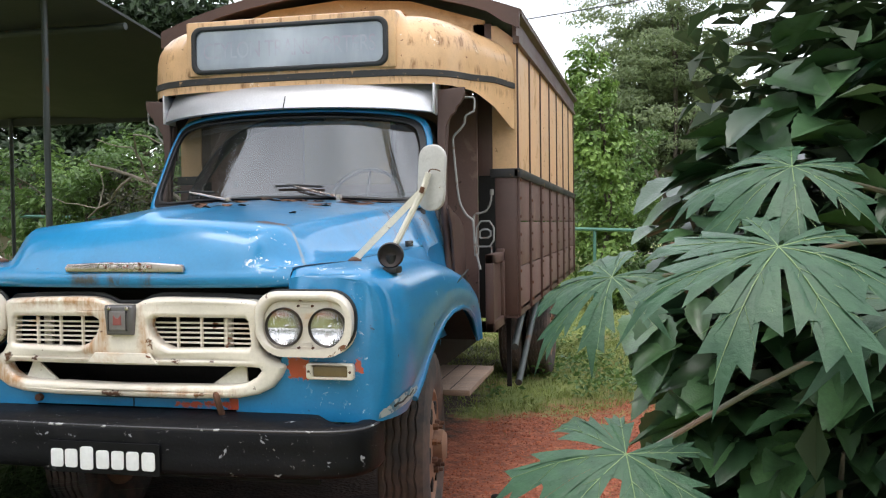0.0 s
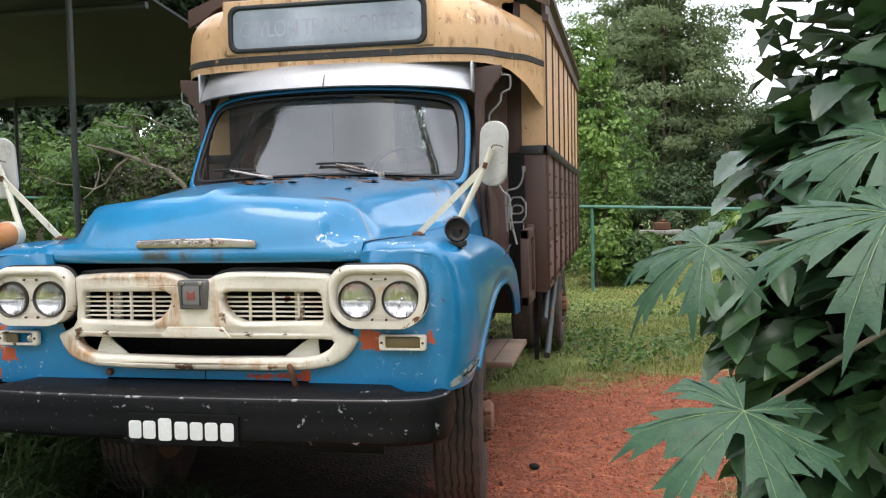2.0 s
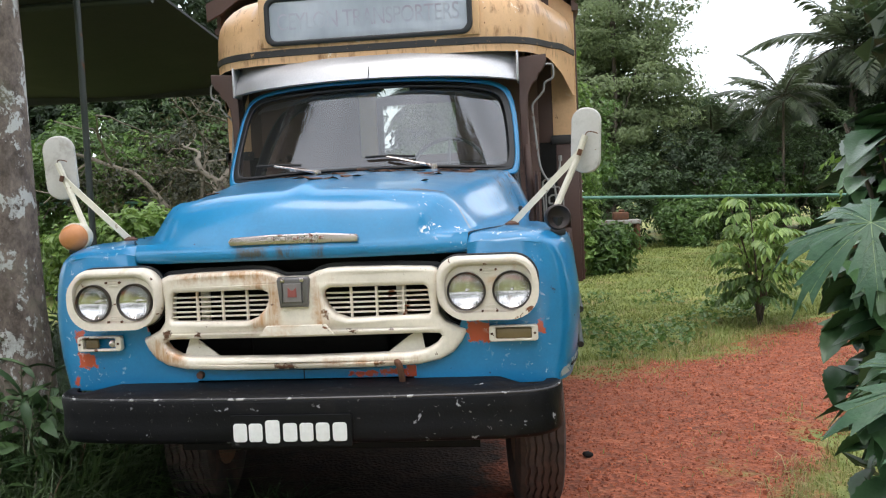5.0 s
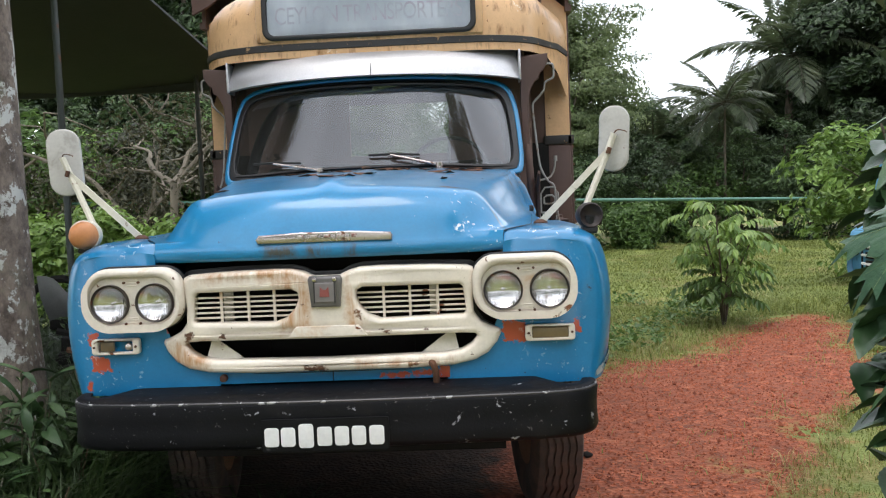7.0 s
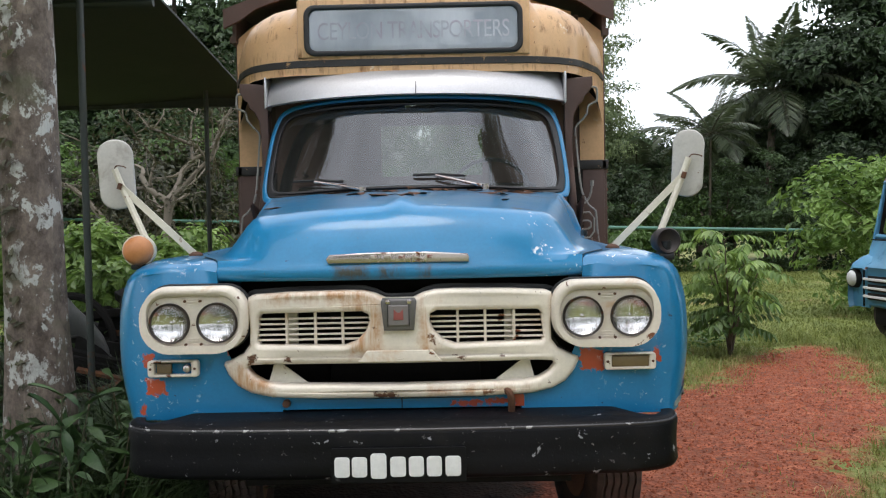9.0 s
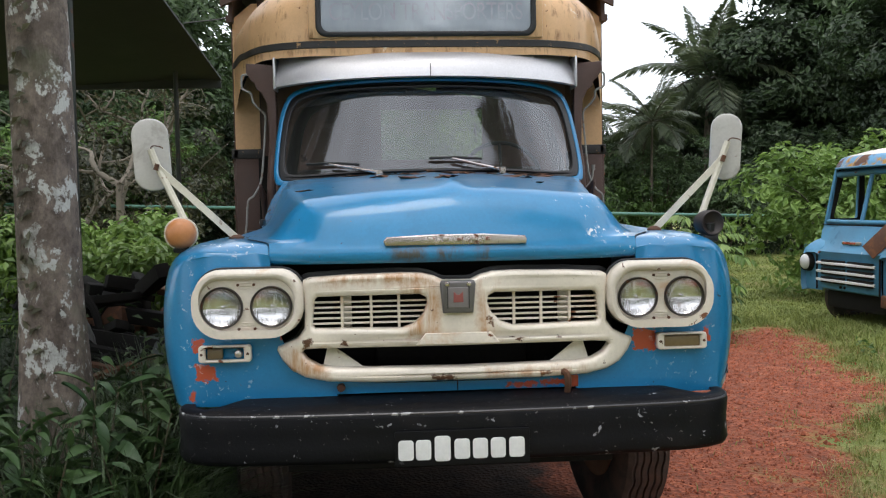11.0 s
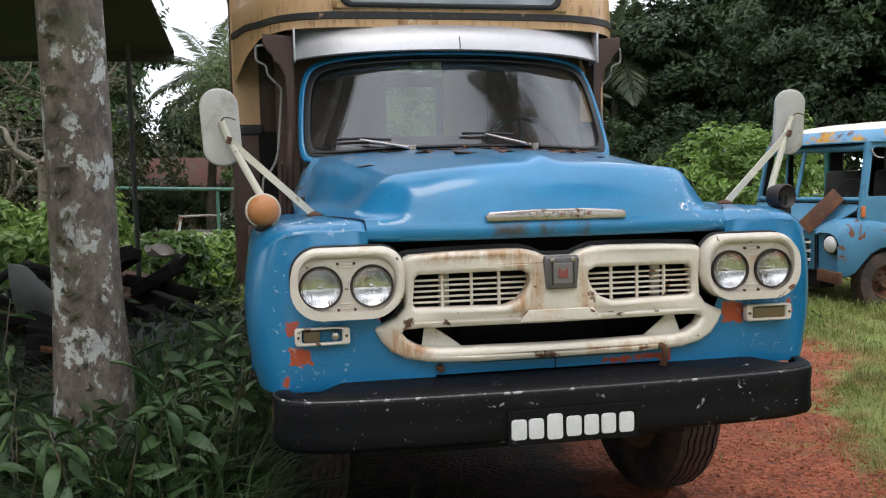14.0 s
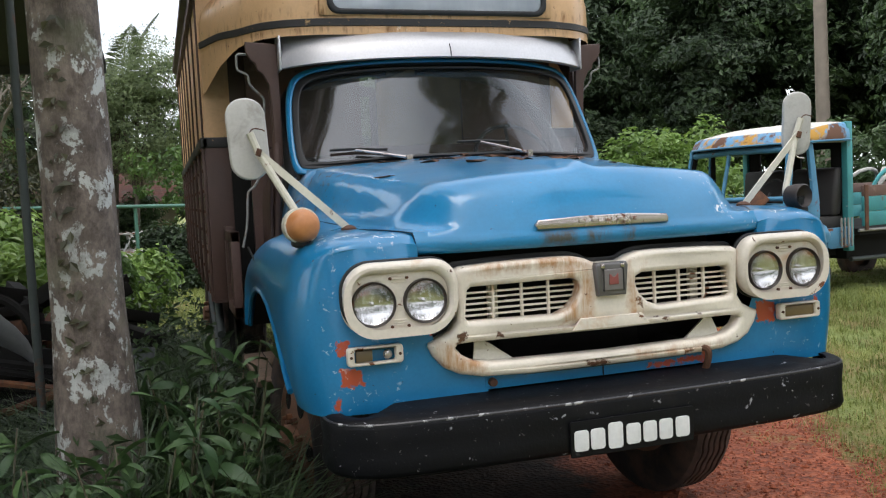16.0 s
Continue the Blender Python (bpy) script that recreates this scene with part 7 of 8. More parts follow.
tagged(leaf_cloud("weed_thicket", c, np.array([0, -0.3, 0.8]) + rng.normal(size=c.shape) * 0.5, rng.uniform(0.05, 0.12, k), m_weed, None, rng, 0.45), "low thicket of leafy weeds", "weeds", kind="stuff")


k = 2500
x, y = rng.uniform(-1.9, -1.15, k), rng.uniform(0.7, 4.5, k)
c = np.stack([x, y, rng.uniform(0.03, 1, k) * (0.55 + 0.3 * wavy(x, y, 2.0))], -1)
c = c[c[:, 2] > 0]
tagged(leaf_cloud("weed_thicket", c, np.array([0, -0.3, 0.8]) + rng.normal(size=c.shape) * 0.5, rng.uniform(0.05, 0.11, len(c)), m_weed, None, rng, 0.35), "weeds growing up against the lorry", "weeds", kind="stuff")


def lance_mesh(name, bend):
    bm = bmesh.new()
    rows = []
    for i in range(8):
        t = i / 7
        w = 0.115 * math.sin(math.pi * min(1, t * 0.95 + 0.02) ** 1.35) + 0.004
        rows.append([(t * (1 - 0.25 * bend * t), w * q, 0.25 * t - 0.55 * bend * t * t + 0.05 * abs(q)) for q in (-1, 0, 1)])
    grid(bm, rows)
    return finish(bm, name, m_weed_leaf, 60)


n = Nodes("lance_weed_leaf")
col = n.mix(n.piece(), (0.022, 0.056, 0.015), (0.085, 0.15, 0.044))
col = n.mix(n.ramp(n.noise(20, 4, 0.6, None, 1), 0.4, 0.7, 0, 0.4), col, (0.02, 0.05, 0.015))
m_weed_leaf = n.done(col, 0.55)
lances = [lance_mesh("lance_leaf", b) for b in (0.5, 0.9, 1.4)]
for px_, py_, h, cnt in ((-1.5, 0.5, 0.95, 34), (-1.62, 0.3, 0.85, 28), (-1.4, 0.75, 0.9, 30), (-1.75, 0.55, 0.75, 26), (-1.3, 0.5, 0.8, 24), (-1.95, 0.45, 0.72, 24), (-2.1, 0.7, 0.8, 20), (-1.5, 1.1, 0.85, 22), (-1.3, 1.3, 0.75, 18), (-2.35, 0.4, 0.8, 20), (-2.6, 0.9, 0.85, 18), (-1.45, 1.9, 0.75, 16), (-1.9, 2.0, 0.8, 16), (-1.75, -0.05, 0.55, 20), (-1.45, 0.05, 0.55, 18), (-2.1, 0.05, 0.6, 18), (-2.45, -0.1, 0.6, 16), (-1.25, 0.1, 0.5, 16), (-1.35, 2.6, 0.7, 14), (-2.3, 1.5, 0.85, 16), (-1.24, 0.85, 0.95, 22), (-1.22, 1.25, 1.0, 22), (-1.28, 1.65, 0.95, 18), (-2.5, 1.5, 1.0, 28), (-2.75, 1.85, 1.05, 28), (-2.55, 2.15, 1.0, 24), (-2.95, 2.1, 1.05, 24)):
    w = thing("weed_plant", "leafy weed with long lance-shaped leaves", "weed", pose(px_, py_, 0), "weeds by the trunk")
    bm = bmesh.new()
    stems = []
    for i in range(4):
        a = rng.uniform(0, 6.28)
        top = Vector((0.16 * math.cos(a), 0.16 * math.sin(a), h * rng.uniform(0.6, 1.0)))
        tube(bm, [(0, 0, -0.03), tuple(top * 0.5 + Vector((0, 0, 0.04))), tuple(top)], 0.006, 5, 0.003)
        stems.append(top)
    part("stalk", bm, m_petiole, w)
    for i in range(cnt * 2):
        top = stems[i % 4]
        lf = new("leaf", lances[i % 3])
        lf.parent = w
        lf.matrix_local = Matrix.Translation(top * rng.uniform(0.35, 1.0)) @ Euler((rng.normal(0, 0.5), rng.normal(0.0, 0.5), rng.uniform(0, 6.28))).to_matrix().to_4x4() @ Matrix.Scale(rng.uniform(0.11, 0.24), 4)

# broad-leaved weeds among them
n = Nodes("broad_weed_leaf")
col = n.mix(n.piece(), (0.03, 0.066, 0.02), (0.085, 0.15, 0.05))
col = n.mix(n.ramp(n.noise(14, 4, 0.6, None, 1), 0.4, 0.7, 0, 0.4), col, (0.025, 0.055, 0.018))
n.bump(n.noise(40, 3, 0.5, None, 2), 0.25, 0.006)
m_rosette = n.done(col, 0.5)
rosette = []
for me in broad:
    me = me.copy()
    me.name = "rosette_blade"
    me.materials[0] = m_rosette
    rosette.append(me)
for px_, py_, h, cnt in ((-1.55, 1.35, 0.5, 16), (-1.36, 1.0, 0.45, 14), (-2.0, 1.15, 0.5, 14), (-1.62, 0.75, 0.42, 13), (-2.35, 1.5, 0.55, 13), (-1.8, 0.35, 0.4, 12), (-1.3, 0.45, 0.36, 12), (-2.2, 0.55, 0.45, 12), (-2.6, 1.1, 0.5, 12), (-1.5, 2.2, 0.5, 12)):
    w = thing("broadleaf_weed", "lush weed with broad drooping light green leaves", "weed", pose(px_, py_, 0), "broad weeds by the trunk")
    bm = bmesh.new()
    tube(bm, [(0, 0, -0.03), (0.02, 0.01, h * 0.5), (0.0, 0.0, h)], 0.009, 6, 0.004)
    part("stalk", bm, m_petiole, w)
    for i in range(cnt):
        lf = new("leaf", rosette[i % 3])
        lf.parent = w
        lf.matrix_local = Matrix.Translation((0, 0, h * (0.35 + 0.65 * i / cnt))) @ Euler((rng.normal(0, 0.25), rng.normal(-0.15, 0.3), i * 2.4 + rng.uniform(-0.4, 0.4))).to_matrix().to_4x4() @ Matrix.Scale(rng.uniform(0.12, 0.21), 4)
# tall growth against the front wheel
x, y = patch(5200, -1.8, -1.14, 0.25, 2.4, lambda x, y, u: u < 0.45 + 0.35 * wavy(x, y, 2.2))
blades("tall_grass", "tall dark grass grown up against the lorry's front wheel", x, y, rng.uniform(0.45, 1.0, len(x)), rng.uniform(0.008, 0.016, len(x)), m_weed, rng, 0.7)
# long arching grass
x, y = patch(3200, -3.0, -1.1, -0.5, 2.6, lambda x, y, u: u < 0.8)
blades("arching_grass", "long arching light green grass by the trunk", x, y, rng.uniform(0.25, 0.6, len(x)), rng.uniform(0.01, 0.02, len(x)), m_leaf_fresh, rng, 1.2)

# loose laterite stones
k = 50000
x, y = rng.uniform(-0.9, 4.6, k), rng.uniform(-0.8, 7.2, k)
ok = (red_depth(x, y) + 0.2 * wavy(x, y, 1.6) > 0.0) & ((x > 0.8) | (y < -0.2))
x, y = x[ok], y[ok]
k = len(x)
sz = rng.uniform(0.003, 0.0105, k) * (1 + 1.2 * (rng.random(k) > 0.97))
octa = np.array([(1, 0, 0), (0, 1, 0), (-1, 0, 0), (0, -1, 0), (0, 0, 0.8), (0, 0, -0.8)])
otri = np.array([(0, 1, 4), (1, 2, 4), (2, 3, 4), (3, 0, 4), (1, 0, 5), (2, 1, 5), (3, 2, 5), (0, 3, 5)])
V = octa[None] * sz[:, None, None] * rng.uniform(0.6, 1.3, (k, 6, 1))
a = rng.uniform(0, 6.28, k)
ca, sa = np.cos(a)[:, None], np.sin(a)[:, None]
V = np.stack([V[..., 0] * ca - V[..., 1] * sa, V[..., 0] * sa + V[..., 1] * ca, V[..., 2]], -1) + np.stack([x, y, ground_z(x, y) + sz * 0.3], -1)[:, None]
n = Nodes("laterite_stone")
m_stone = n.done(n.mix(n.island(), (0.17, 0.045, 0.022), (0.44, 0.13, 0.06)), 0.9)
tagged(arrays("gravel_stones", V, (np.arange(k)[:, None, None] * 6 + otri[None]).reshape(-1, 3), m_stone), "loose red laterite gravel stones", "gravel", kind="stuff")
bm = bmesh.new()
bmesh.ops.create_icosphere(bm, subdivisions=2, radius=0.026)
for v in bm.verts:
    v.co = Vector((v.co.x * 1.3, v.co.y, v.co.z * 0.7)) * (1 + 0.3 * noise.noise(v.co * 30))
bmesh.ops.translate(bm, verts=bm.verts[:], vec=(1.165, 1.9, 0.006))
tagged(part("stone", bm, m_dark), "dark stone lying on the gravel", "stone")

# ---------------------------------------------------------------- the second lorry, derelict
t2 = thing("derelict_lorry", "derelict light blue lorry with rusty roof and teal bed", "lorry", pose(5.32, 6.995, 0, 0, 0, -84))
m_t2 = worn("weathered_light_blue_paint", (0.062, 0.225, 0.375), 0.45, 0, 0.2, [(RUST, 3.2, 0.66, 0.03), ((0.42, 0.5, 0.52), 9, 0.68, 0.03), ((0.05, 0.13, 0.2), 5, 0.6, 0.15)])
m_t2_rusty = worn("rust_bitten_blue_paint", (0.062, 0.22, 0.365), 0.5, 0, 0.2, [(RUST, 3.6, 0.575, 0.03), ((0.4, 0.45, 0.45), 8, 0.66, 0.04)])
m_teal = worn("weathered_teal_paint", (0.05, 0.27, 0.28), 0.55, 0, 0.22, [(RUST, 4, 0.62, 0.06), ((0.3, 0.42, 0.4), 7, 0.66, 0.05)])
m_roof2 = worn("cream_weathered_roof_paint", (0.6, 0.57, 0.5), 0.55, 0, 0.12, [((0.34, 0.27, 0.18), 3.5, 0.6, 0.14), ((0.2, 0.1, 0.05), 8, 0.66, 0.05)])
m_rim2 = worn("peeling_blue_yellow_rim_paint", (0.13, 0.32, 0.52), 0.6, 0, 0.15, [((0.5, 0.27, 0.05), 2.1, 0.48, 0.05), ((0.13, 0.06, 0.035), 3.4, 0.53, 0.06), ((0.45, 0.42, 0.36), 9, 0.63, 0.05)])
# front towards -y, x across; the nose is a full-width pressing with a bluff slope up to the screen
NOSE = [(0.03, 0.42), (0.0, 0.44), (-0.008, 0.55), (-0.008, 0.82), (-0.02, 0.875), (-0.03, 0.9), (-0.01, 0.925), (0.03, 0.96), (0.09, 1.06), (0.13, 1.16), (0.155, 1.215), (0.16, 1.225)]
bm = bmesh.new()
rows = []
for y, z in NOSE:
    w = 0.58 if z < 0.86 else 0.58 + 0.36 * step01(0.86, 1.2, z)
    rows.append([(-0.03 + w * u, y + 0.13 * abs(u) ** 2.6 * step01(0.9, 1.2, z) + 0.02 * u * u, z - 0.02 * abs(u) ** 3 * step01(0.9, 1.1, z)) for u in np.linspace(-1, 1, 25)])
grid(bm, rows)
shell(bm, 0.015)
nose = part("bonnet", bm, m_t2, t2, "faded blue bluff nose", 50)
for s in (-1, 1):
    bm = bmesh.new()
    tube(bm, [(s * 0.6 - 0.03, -0.012, z) for z in (0.42, 0.6, 0.88)], 0.012, 5)
    part("panel_gap", bm, m_dark, nose)
bm = bmesh.new()
rows = [[(-0.03 + 0.93 * u, 0.165 + 0.13 * abs(u) ** 2.6 - k * 0.01, z) for u in np.linspace(-1, 1, 21)] for k, z in ((0, 1.22), (1, 1.225), (1, 1.232), (0, 1.236))]
grid(bm, rows)
part("cowl_joint", bm, m_dark, nose)
bm = plate(rounded(-0.2, 0.16, 0.995, 1.035, 0.018, 4), (), 0.02, 0.005, 0.045)
badge2 = part("name_badge", bm, m_chrome, nose, "small chrome and red name badge")
for k in range(6):
    bm = bmesh.new()
    block(bm, -0.16 + k * 0.04, -0.135 + k * 0.04, 0.028, 0.036, 1.005, 1.025, 0.002)
    part("raised_mark", bm, m_red, badge2)
for z in (0.545, 0.65, 0.755):
    for x0, x1 in ((-0.52, -0.06), (0.0, 0.46)):
        bm = bmesh.new()
        block(bm, x0, x1, -0.034, -0.006, z - 0.034, z + 0.045, 0.004)
        part("grille_slot", bm, m_dark, nose)
    bm = bmesh.new()
    rows = [[(-0.62 + 1.12 * t, -0.035 - 0.02 * math.sin(math.pi * t) + dy, z + dz) for t in np.linspace(0, 1, 9)] for dy, dz in ((0.02, -0.016), (0.0, -0.01), (0.0, 0.012), (0.02, 0.018))]
    grid(bm, rows, False)
    shell(bm, 0.006)
    part("grille_bar", bm, m_paint_white, nose, "white painted grille bar")
for x in (-0.15, -0.07):
    bm = bmesh.new()
    lathe(bm, [(-0.02, 0.001), (-0.018, 0.016), (0.0, 0.016)], 10, "y", pose(x, 0, 0.475))
    part("bolt", bm, m_dark, nose)
for s in (-1, 1):
    cx = s * 0.85 - 0.01
    bm = bmesh.new()
    rows = []
    for y, top, bot, out in ((0.03, 0.86, 0.4, 0.93), (-0.03, 0.88, 0.38, 0.955), (0.02, 0.96, 0.38, 0.98), (0.12, 1.02, 0.38, 1.0), (0.2, 1.045, 0.42, 1.01), (0.3, 1.05, 0.52, 1.015), (0.42, 1.045, 0.635, 1.02), (0.55, 1.03, 0.69, 1.02), (0.7, 1.0, 0.71, 1.02), (0.82, 0.97, 0.7, 1.015), (0.95, 0.925, 0.69, 1.01), (0.99, 0.88, 0.7, 0.99)):
        rows.append([(s * x, y, z) for x, z in ((out - 0.03, bot), (out, bot + 0.08), (out, (bot + top) / 2), (out - 0.01, top - 0.1), (out - 0.05, top - 0.03), (out - 0.13, top), (0.66, top + 0.005), (0.575, top - 0.02))])
    vs = grid(bm, rows)
    bm.faces.new(vs[0] + [bm.verts.new((s * 0.575, 0.03, 0.4))])
    bmesh.ops.triangulate(bm, faces=[f for f in bm.faces if len(f.verts) > 4])
    shell(bm, 0.012)
    wing2 = part("front_wing", bm, m_t2_rusty if s > 0 else m_t2, t2, "dented blue wing bitten by rust", 50)
    bm = bmesh.new()
    lathe(bm, [(-0.075, 0.002), (-0.07, 0.05), (-0.055, 0.085), (-0.035, 0.1), (0.05, 0.1)], 20, "y", pose(cx, 0, 0.75))
    hl = part("headlamp", bm, worn("clouded_lamp_glass", (0.6, 0.61, 0.6), 0.2, 0.0, 0.1), wing2, "single round headlamp")
    bm = bmesh.new()
    lathe(bm, [(-0.03, 0.1), (-0.04, 0.112), (0.03, 0.125)], 20, "y", pose(cx, 0, 0.75), False)
    part("headlamp_rim", bm, m_dark, hl)
    bm = bmesh.new()
    rows = []
    for y in np.linspace(0.3, 1.0, 9):
        z = 0.68 - 0.75 * (y - 0.66) ** 2
        rows.append([(s * 0.5, y, z), (s * 1.0, y, z)])
    grid(bm, rows)
    part("arch_liner", bm, m_dark, wing2)
bm = bmesh.new()
block(bm, 0.62, 0.98, -0.06, 0.0, 0.36, 0.5, 0.01, pose(0, 0, 0, 0, 4, 0))
part("bumper_stub", bm, m_rust, t2, "rusty broken bumper end")
bm = bmesh.new()
block(bm, -0.55, 0.55, 0.08, 0.3, 0.2, 0.42, 0.02)
block(bm, -0.5, 0.5, 0.3, 1.0, 0.3, 0.95, 0.03)
part("engine", bm, m_dark, t2, "dark stripped engine bay")


# the cab: bowed split screen, swept pillars, no glass
def scr(x, z):
    """A point of the bowed windscreen."""
    return Vector((x, 0.17 + 0.17 * abs(x / 0.92) ** 2.4 + (z - 1.25) * 0.24, z))


bm = bmesh.new()
for s in (-1, 1):
    tube(bm, [scr(s * 0.93, 1.2), scr(s * 0.925, 1.3), scr(s * 0.91, 1.6), scr(s * 0.88, 1.86), scr(s * 0.86, 1.94)], 0.032, 8)
    tube(bm, [scr(s * x, 1.265) for x in np.linspace(0.0, 0.92, 9)], 0.03, 8)
    tube(bm, [scr(s * x, 1.885 - 0.015 * x) for x in np.linspace(0.0, 0.87, 9)], 0.045, 8)
tube(bm, [scr(-0.01, 1.24), scr(-0.01, 1.6), scr(-0.01, 1.92)], 0.026, 8)
part("windscreen_frame", bm, m_t2, t2, "blue split windscreen frame without glass", 60)
for s in (-1, 1):
    hole = [(0.42, 1.3), (0.735, 1.3), (0.75, 1.33), (0.745, 1.84), (0.72, 1.87), (0.55, 1.875), (0.51, 1.85), (0.4, 1.33)]
    bm = plate([(0.26, 0.94), (0.86, 0.93), (0.86, 1.2), (0.82, 1.93), (0.42, 1.95), (0.3, 1.25)], [hole], 0.05, 0.012)
    bmesh.ops.transform(bm, matrix=Matrix(((0, -s, 0, s * 0.93), (1, 0, 0, 0), (0, 0, 1, 0), (0, 0, 0, 1))), verts=bm.verts[:])
    for v in bm.verts:
        v.co.x -= s * 0.05 * step01(1.25, 1.95, v.co.z)
    door2 = part("cab_door", bm, m_t2, t2, "faded blue door panel with an empty window")
    bm = plate([(0.3, 0.95), (0.85, 0.95), (0.85, 1.2), (0.81, 1.92), (0.44, 1.94), (0.34, 1.25)], [hole], 0.012, 0.003)
    bmesh.ops.transform(bm, matrix=Matrix(((0, -s, 0, s * 0.893), (1, 0, 0, 0), (0, 0, 1, 0), (0, 0, 0, 1))), verts=bm.verts[:])
    for v in bm.verts:
        v.co.x -= s * 0.05 * step01(1.25, 1.95, v.co.z)
    part("door_lining", bm, m_dark, door2)
    if s > 0:
        bm = bmesh.new()
        block(bm, 0.955, 0.985, 0.29, 0.34, 1.06, 1.19, 0.01)
        part("side_flasher", bm, worn("orange_flasher_lens", (0.6, 0.16, 0.04), 0.4), door2, "orange side flasher")
        bm = bmesh.new()
        tube(bm, smooth_line([(0.92, 0.46, 1.86), (0.94, 0.5, 1.76), (0.94, 0.62, 1.75)], 1), 0.009, 6)
        part("loose_handle", bm, m_chrome, door2)
    # open rear half of the doorway: sill, louvred step panel and its brace
    bm = bmesh.new()
    block(bm, s * 0.93 - 0.02, s * 0.93 + 0.02, 0.98, 1.4, 0.6, 0.86, 0.006)
    part("step_panel", bm, m_t2_rusty, t2, "rusty blue step panel")
    for k in range(4):
        bm = bmesh.new()
        tube(bm, [(s * 0.97, 1.2 + 0.06 * k, 0.62), (s * 0.97, 1.2 + 0.06 * k, 0.98)], 0.012, 6)
        part("step_bar", bm, m_conduit, t2)
    bm = bmesh.new()
    block(bm, s * 0.87 - 0.045, s * 0.87 + 0.045, 1.38, 1.48, 0.55, 2.19, 0.008)
    part("bed_post", bm, m_teal, t2, "teal timber post")
    bm = bmesh.new()
    block(bm, s * 0.88 - 0.015, s * 0.88 + 0.015, 0.82, 1.4, 1.93, 1.985, 0.004)
    part("drip_strip", bm, m_conduit, t2)
# roof with its deep painted rim
bm = bmesh.new()
rim, crown = [], []
plan2 = smooth_line([(-0.93, 1.42, 0), (-0.95, 0.7, 0), (-0.88, 0.4, 0), (-0.5, 0.24, 0), (0, 0.2, 0), (0.5, 0.24, 0), (0.88, 0.4, 0), (0.95, 0.7, 0), (0.93, 1.42, 0)], 3)
for p in plan2:
    up = 0.06 * step01(0.4, 1.4, p.y)
    rim.append([Vector((p.x, p.y + 0.02, 1.93 + 0.2 * up)), Vector((p.x * 1.01, p.y - 0.015, 1.95 + up * 0.4)), Vector((p.x, p.y, 1.99 + up * 0.7)), Vector((p.x * 0.97, p.y + 0.035 * step01(1.3, 0.5, p.y), 2.06 + up * 1.6)), Vector((p.x * 0.94, p.y + 0.07 * step01(1.3, 0.5, p.y), 2.085 + up * 1.6))])
grid(bm, rim)
shell(bm, 0.012)
part("roof_rim", bm, m_rim2, t2, "peeling blue and yellow rim with rust", 50)
bm = bmesh.new()
rows = []
for k in np.linspace(0, 1, 7):
    rows.append([r[4].lerp(Vector((r[4].x * 0.0, max(r[4].y, 0.95), 2.2)), k) + Vector((0, 0, 0.03 * math.sin(math.pi * k))) for r in rim])
grid(bm, rows)
part("cab_roof", bm, m_roof2, t2, "cream weathered cab roof", 60)
bm = bmesh.new()
rows = [[r[0].lerp(Vector((0, max(r[0].y, 0.95), 2.0)), k) + Vector((0, 0.012, 0.012)) for r in rim] for k in np.linspace(0.02, 1, 5)]
grid(bm, rows)
part("head_lining", bm, m_dark, t2)
bm = bmesh.new()
tube(bm, [(p.x * 1.01, p.y - 0.01, 1.94 + 0.02 * step01(0.4, 1.4, p.y)) for p in plan2], 0.014, 6)
part("roof_gutter", bm, m_t2, t2)
# inside
bm = plate([(-0.86, 0.8), (0.86, 0.8), (0.86, 2.12), (-0.86, 2.12)], [[(-0.62, 1.42), (-0.12, 1.42), (-0.12, 1.86), (-0.62, 1.86)], [(0.12, 1.42), (0.62, 1.42), (0.62, 1.86), (0.12, 1.86)]], 0.03, 0.004, 1.435)
part("cab_back", bm, m_dark, t2, "stripped dark cab back frame")
for x0, x1 in ((-0.8, -0.05), (0.08, 0.82)):
    bm = bmesh.new()
    block(bm, x0, x1, 0.95, 1.4, 0.84, 1.0, 0.03)
    seat2 = part("cab_seat", bm, m_seat, t2, "torn dark cab seat")
    bm = bmesh.new()
    block(bm, x0, x1, 1.22, 1.38, 1.0, 1.62, 0.05, Matrix.Translation((0, 0.0, 0)))
    for v in bm.verts:
        v.co.y += 0.12 * (v.co.z - 1.0) + 0.02 * noise.noise(v.co * 6)
    part("seat_back", bm, m_seat, seat2)
bm = bmesh.new()
block(bm, -0.88, 0.88, 0.2, 1.45, 0.8, 0.84)
part("cab_floor", bm, m_dark, t2)
bm = bmesh.new()
tube(bm, [(0.4 + 0.2 * math.cos(a), 0.6 + 0.1 * math.sin(a), 1.33 + 0.17 * math.sin(a)) for a in np.linspace(0, 2 * math.pi, 25)], 0.013, 6)
tube(bm, [(0.4, 0.6, 1.33), (0.4, 0.35, 1.0)], 0.02, 6)
part("steering_wheel", bm, m_seat, t2)
# bed
for s in (-1, 1):
    for z0, z1, mt in ((0.85, 1.035, m_teal), (1.04, 1.225, m_teal), (1.23, 1.37, m_plank)):
        bm = bmesh.new()
        block(bm, s * 0.93 - 0.02, s * 0.93 + 0.02, 1.62, 4.9, z0, z1, 0.008)
        part("bed_side_board", bm, mt, t2, "teal weathered side board" if mt is m_teal else "brown weathered top board")
    for y in (1.66, 2.5, 3.4, 4.3, 4.86):
        bm = bmesh.new()
        block(bm, s * 0.955 - 0.012, s * 0.955 + 0.012, y - 0.03, y + 0.03, 0.8, 1.38, 0.004)
        part("bed_strap", bm, m_rust, t2)
    bm = bmesh.new()
    tube(bm, [(s * 0.93, 1.55, 0.8), (s * 0.93, 4.9, 0.8)], 0.02, 6)
    part("bed_rail", bm, m_conduit, t2)
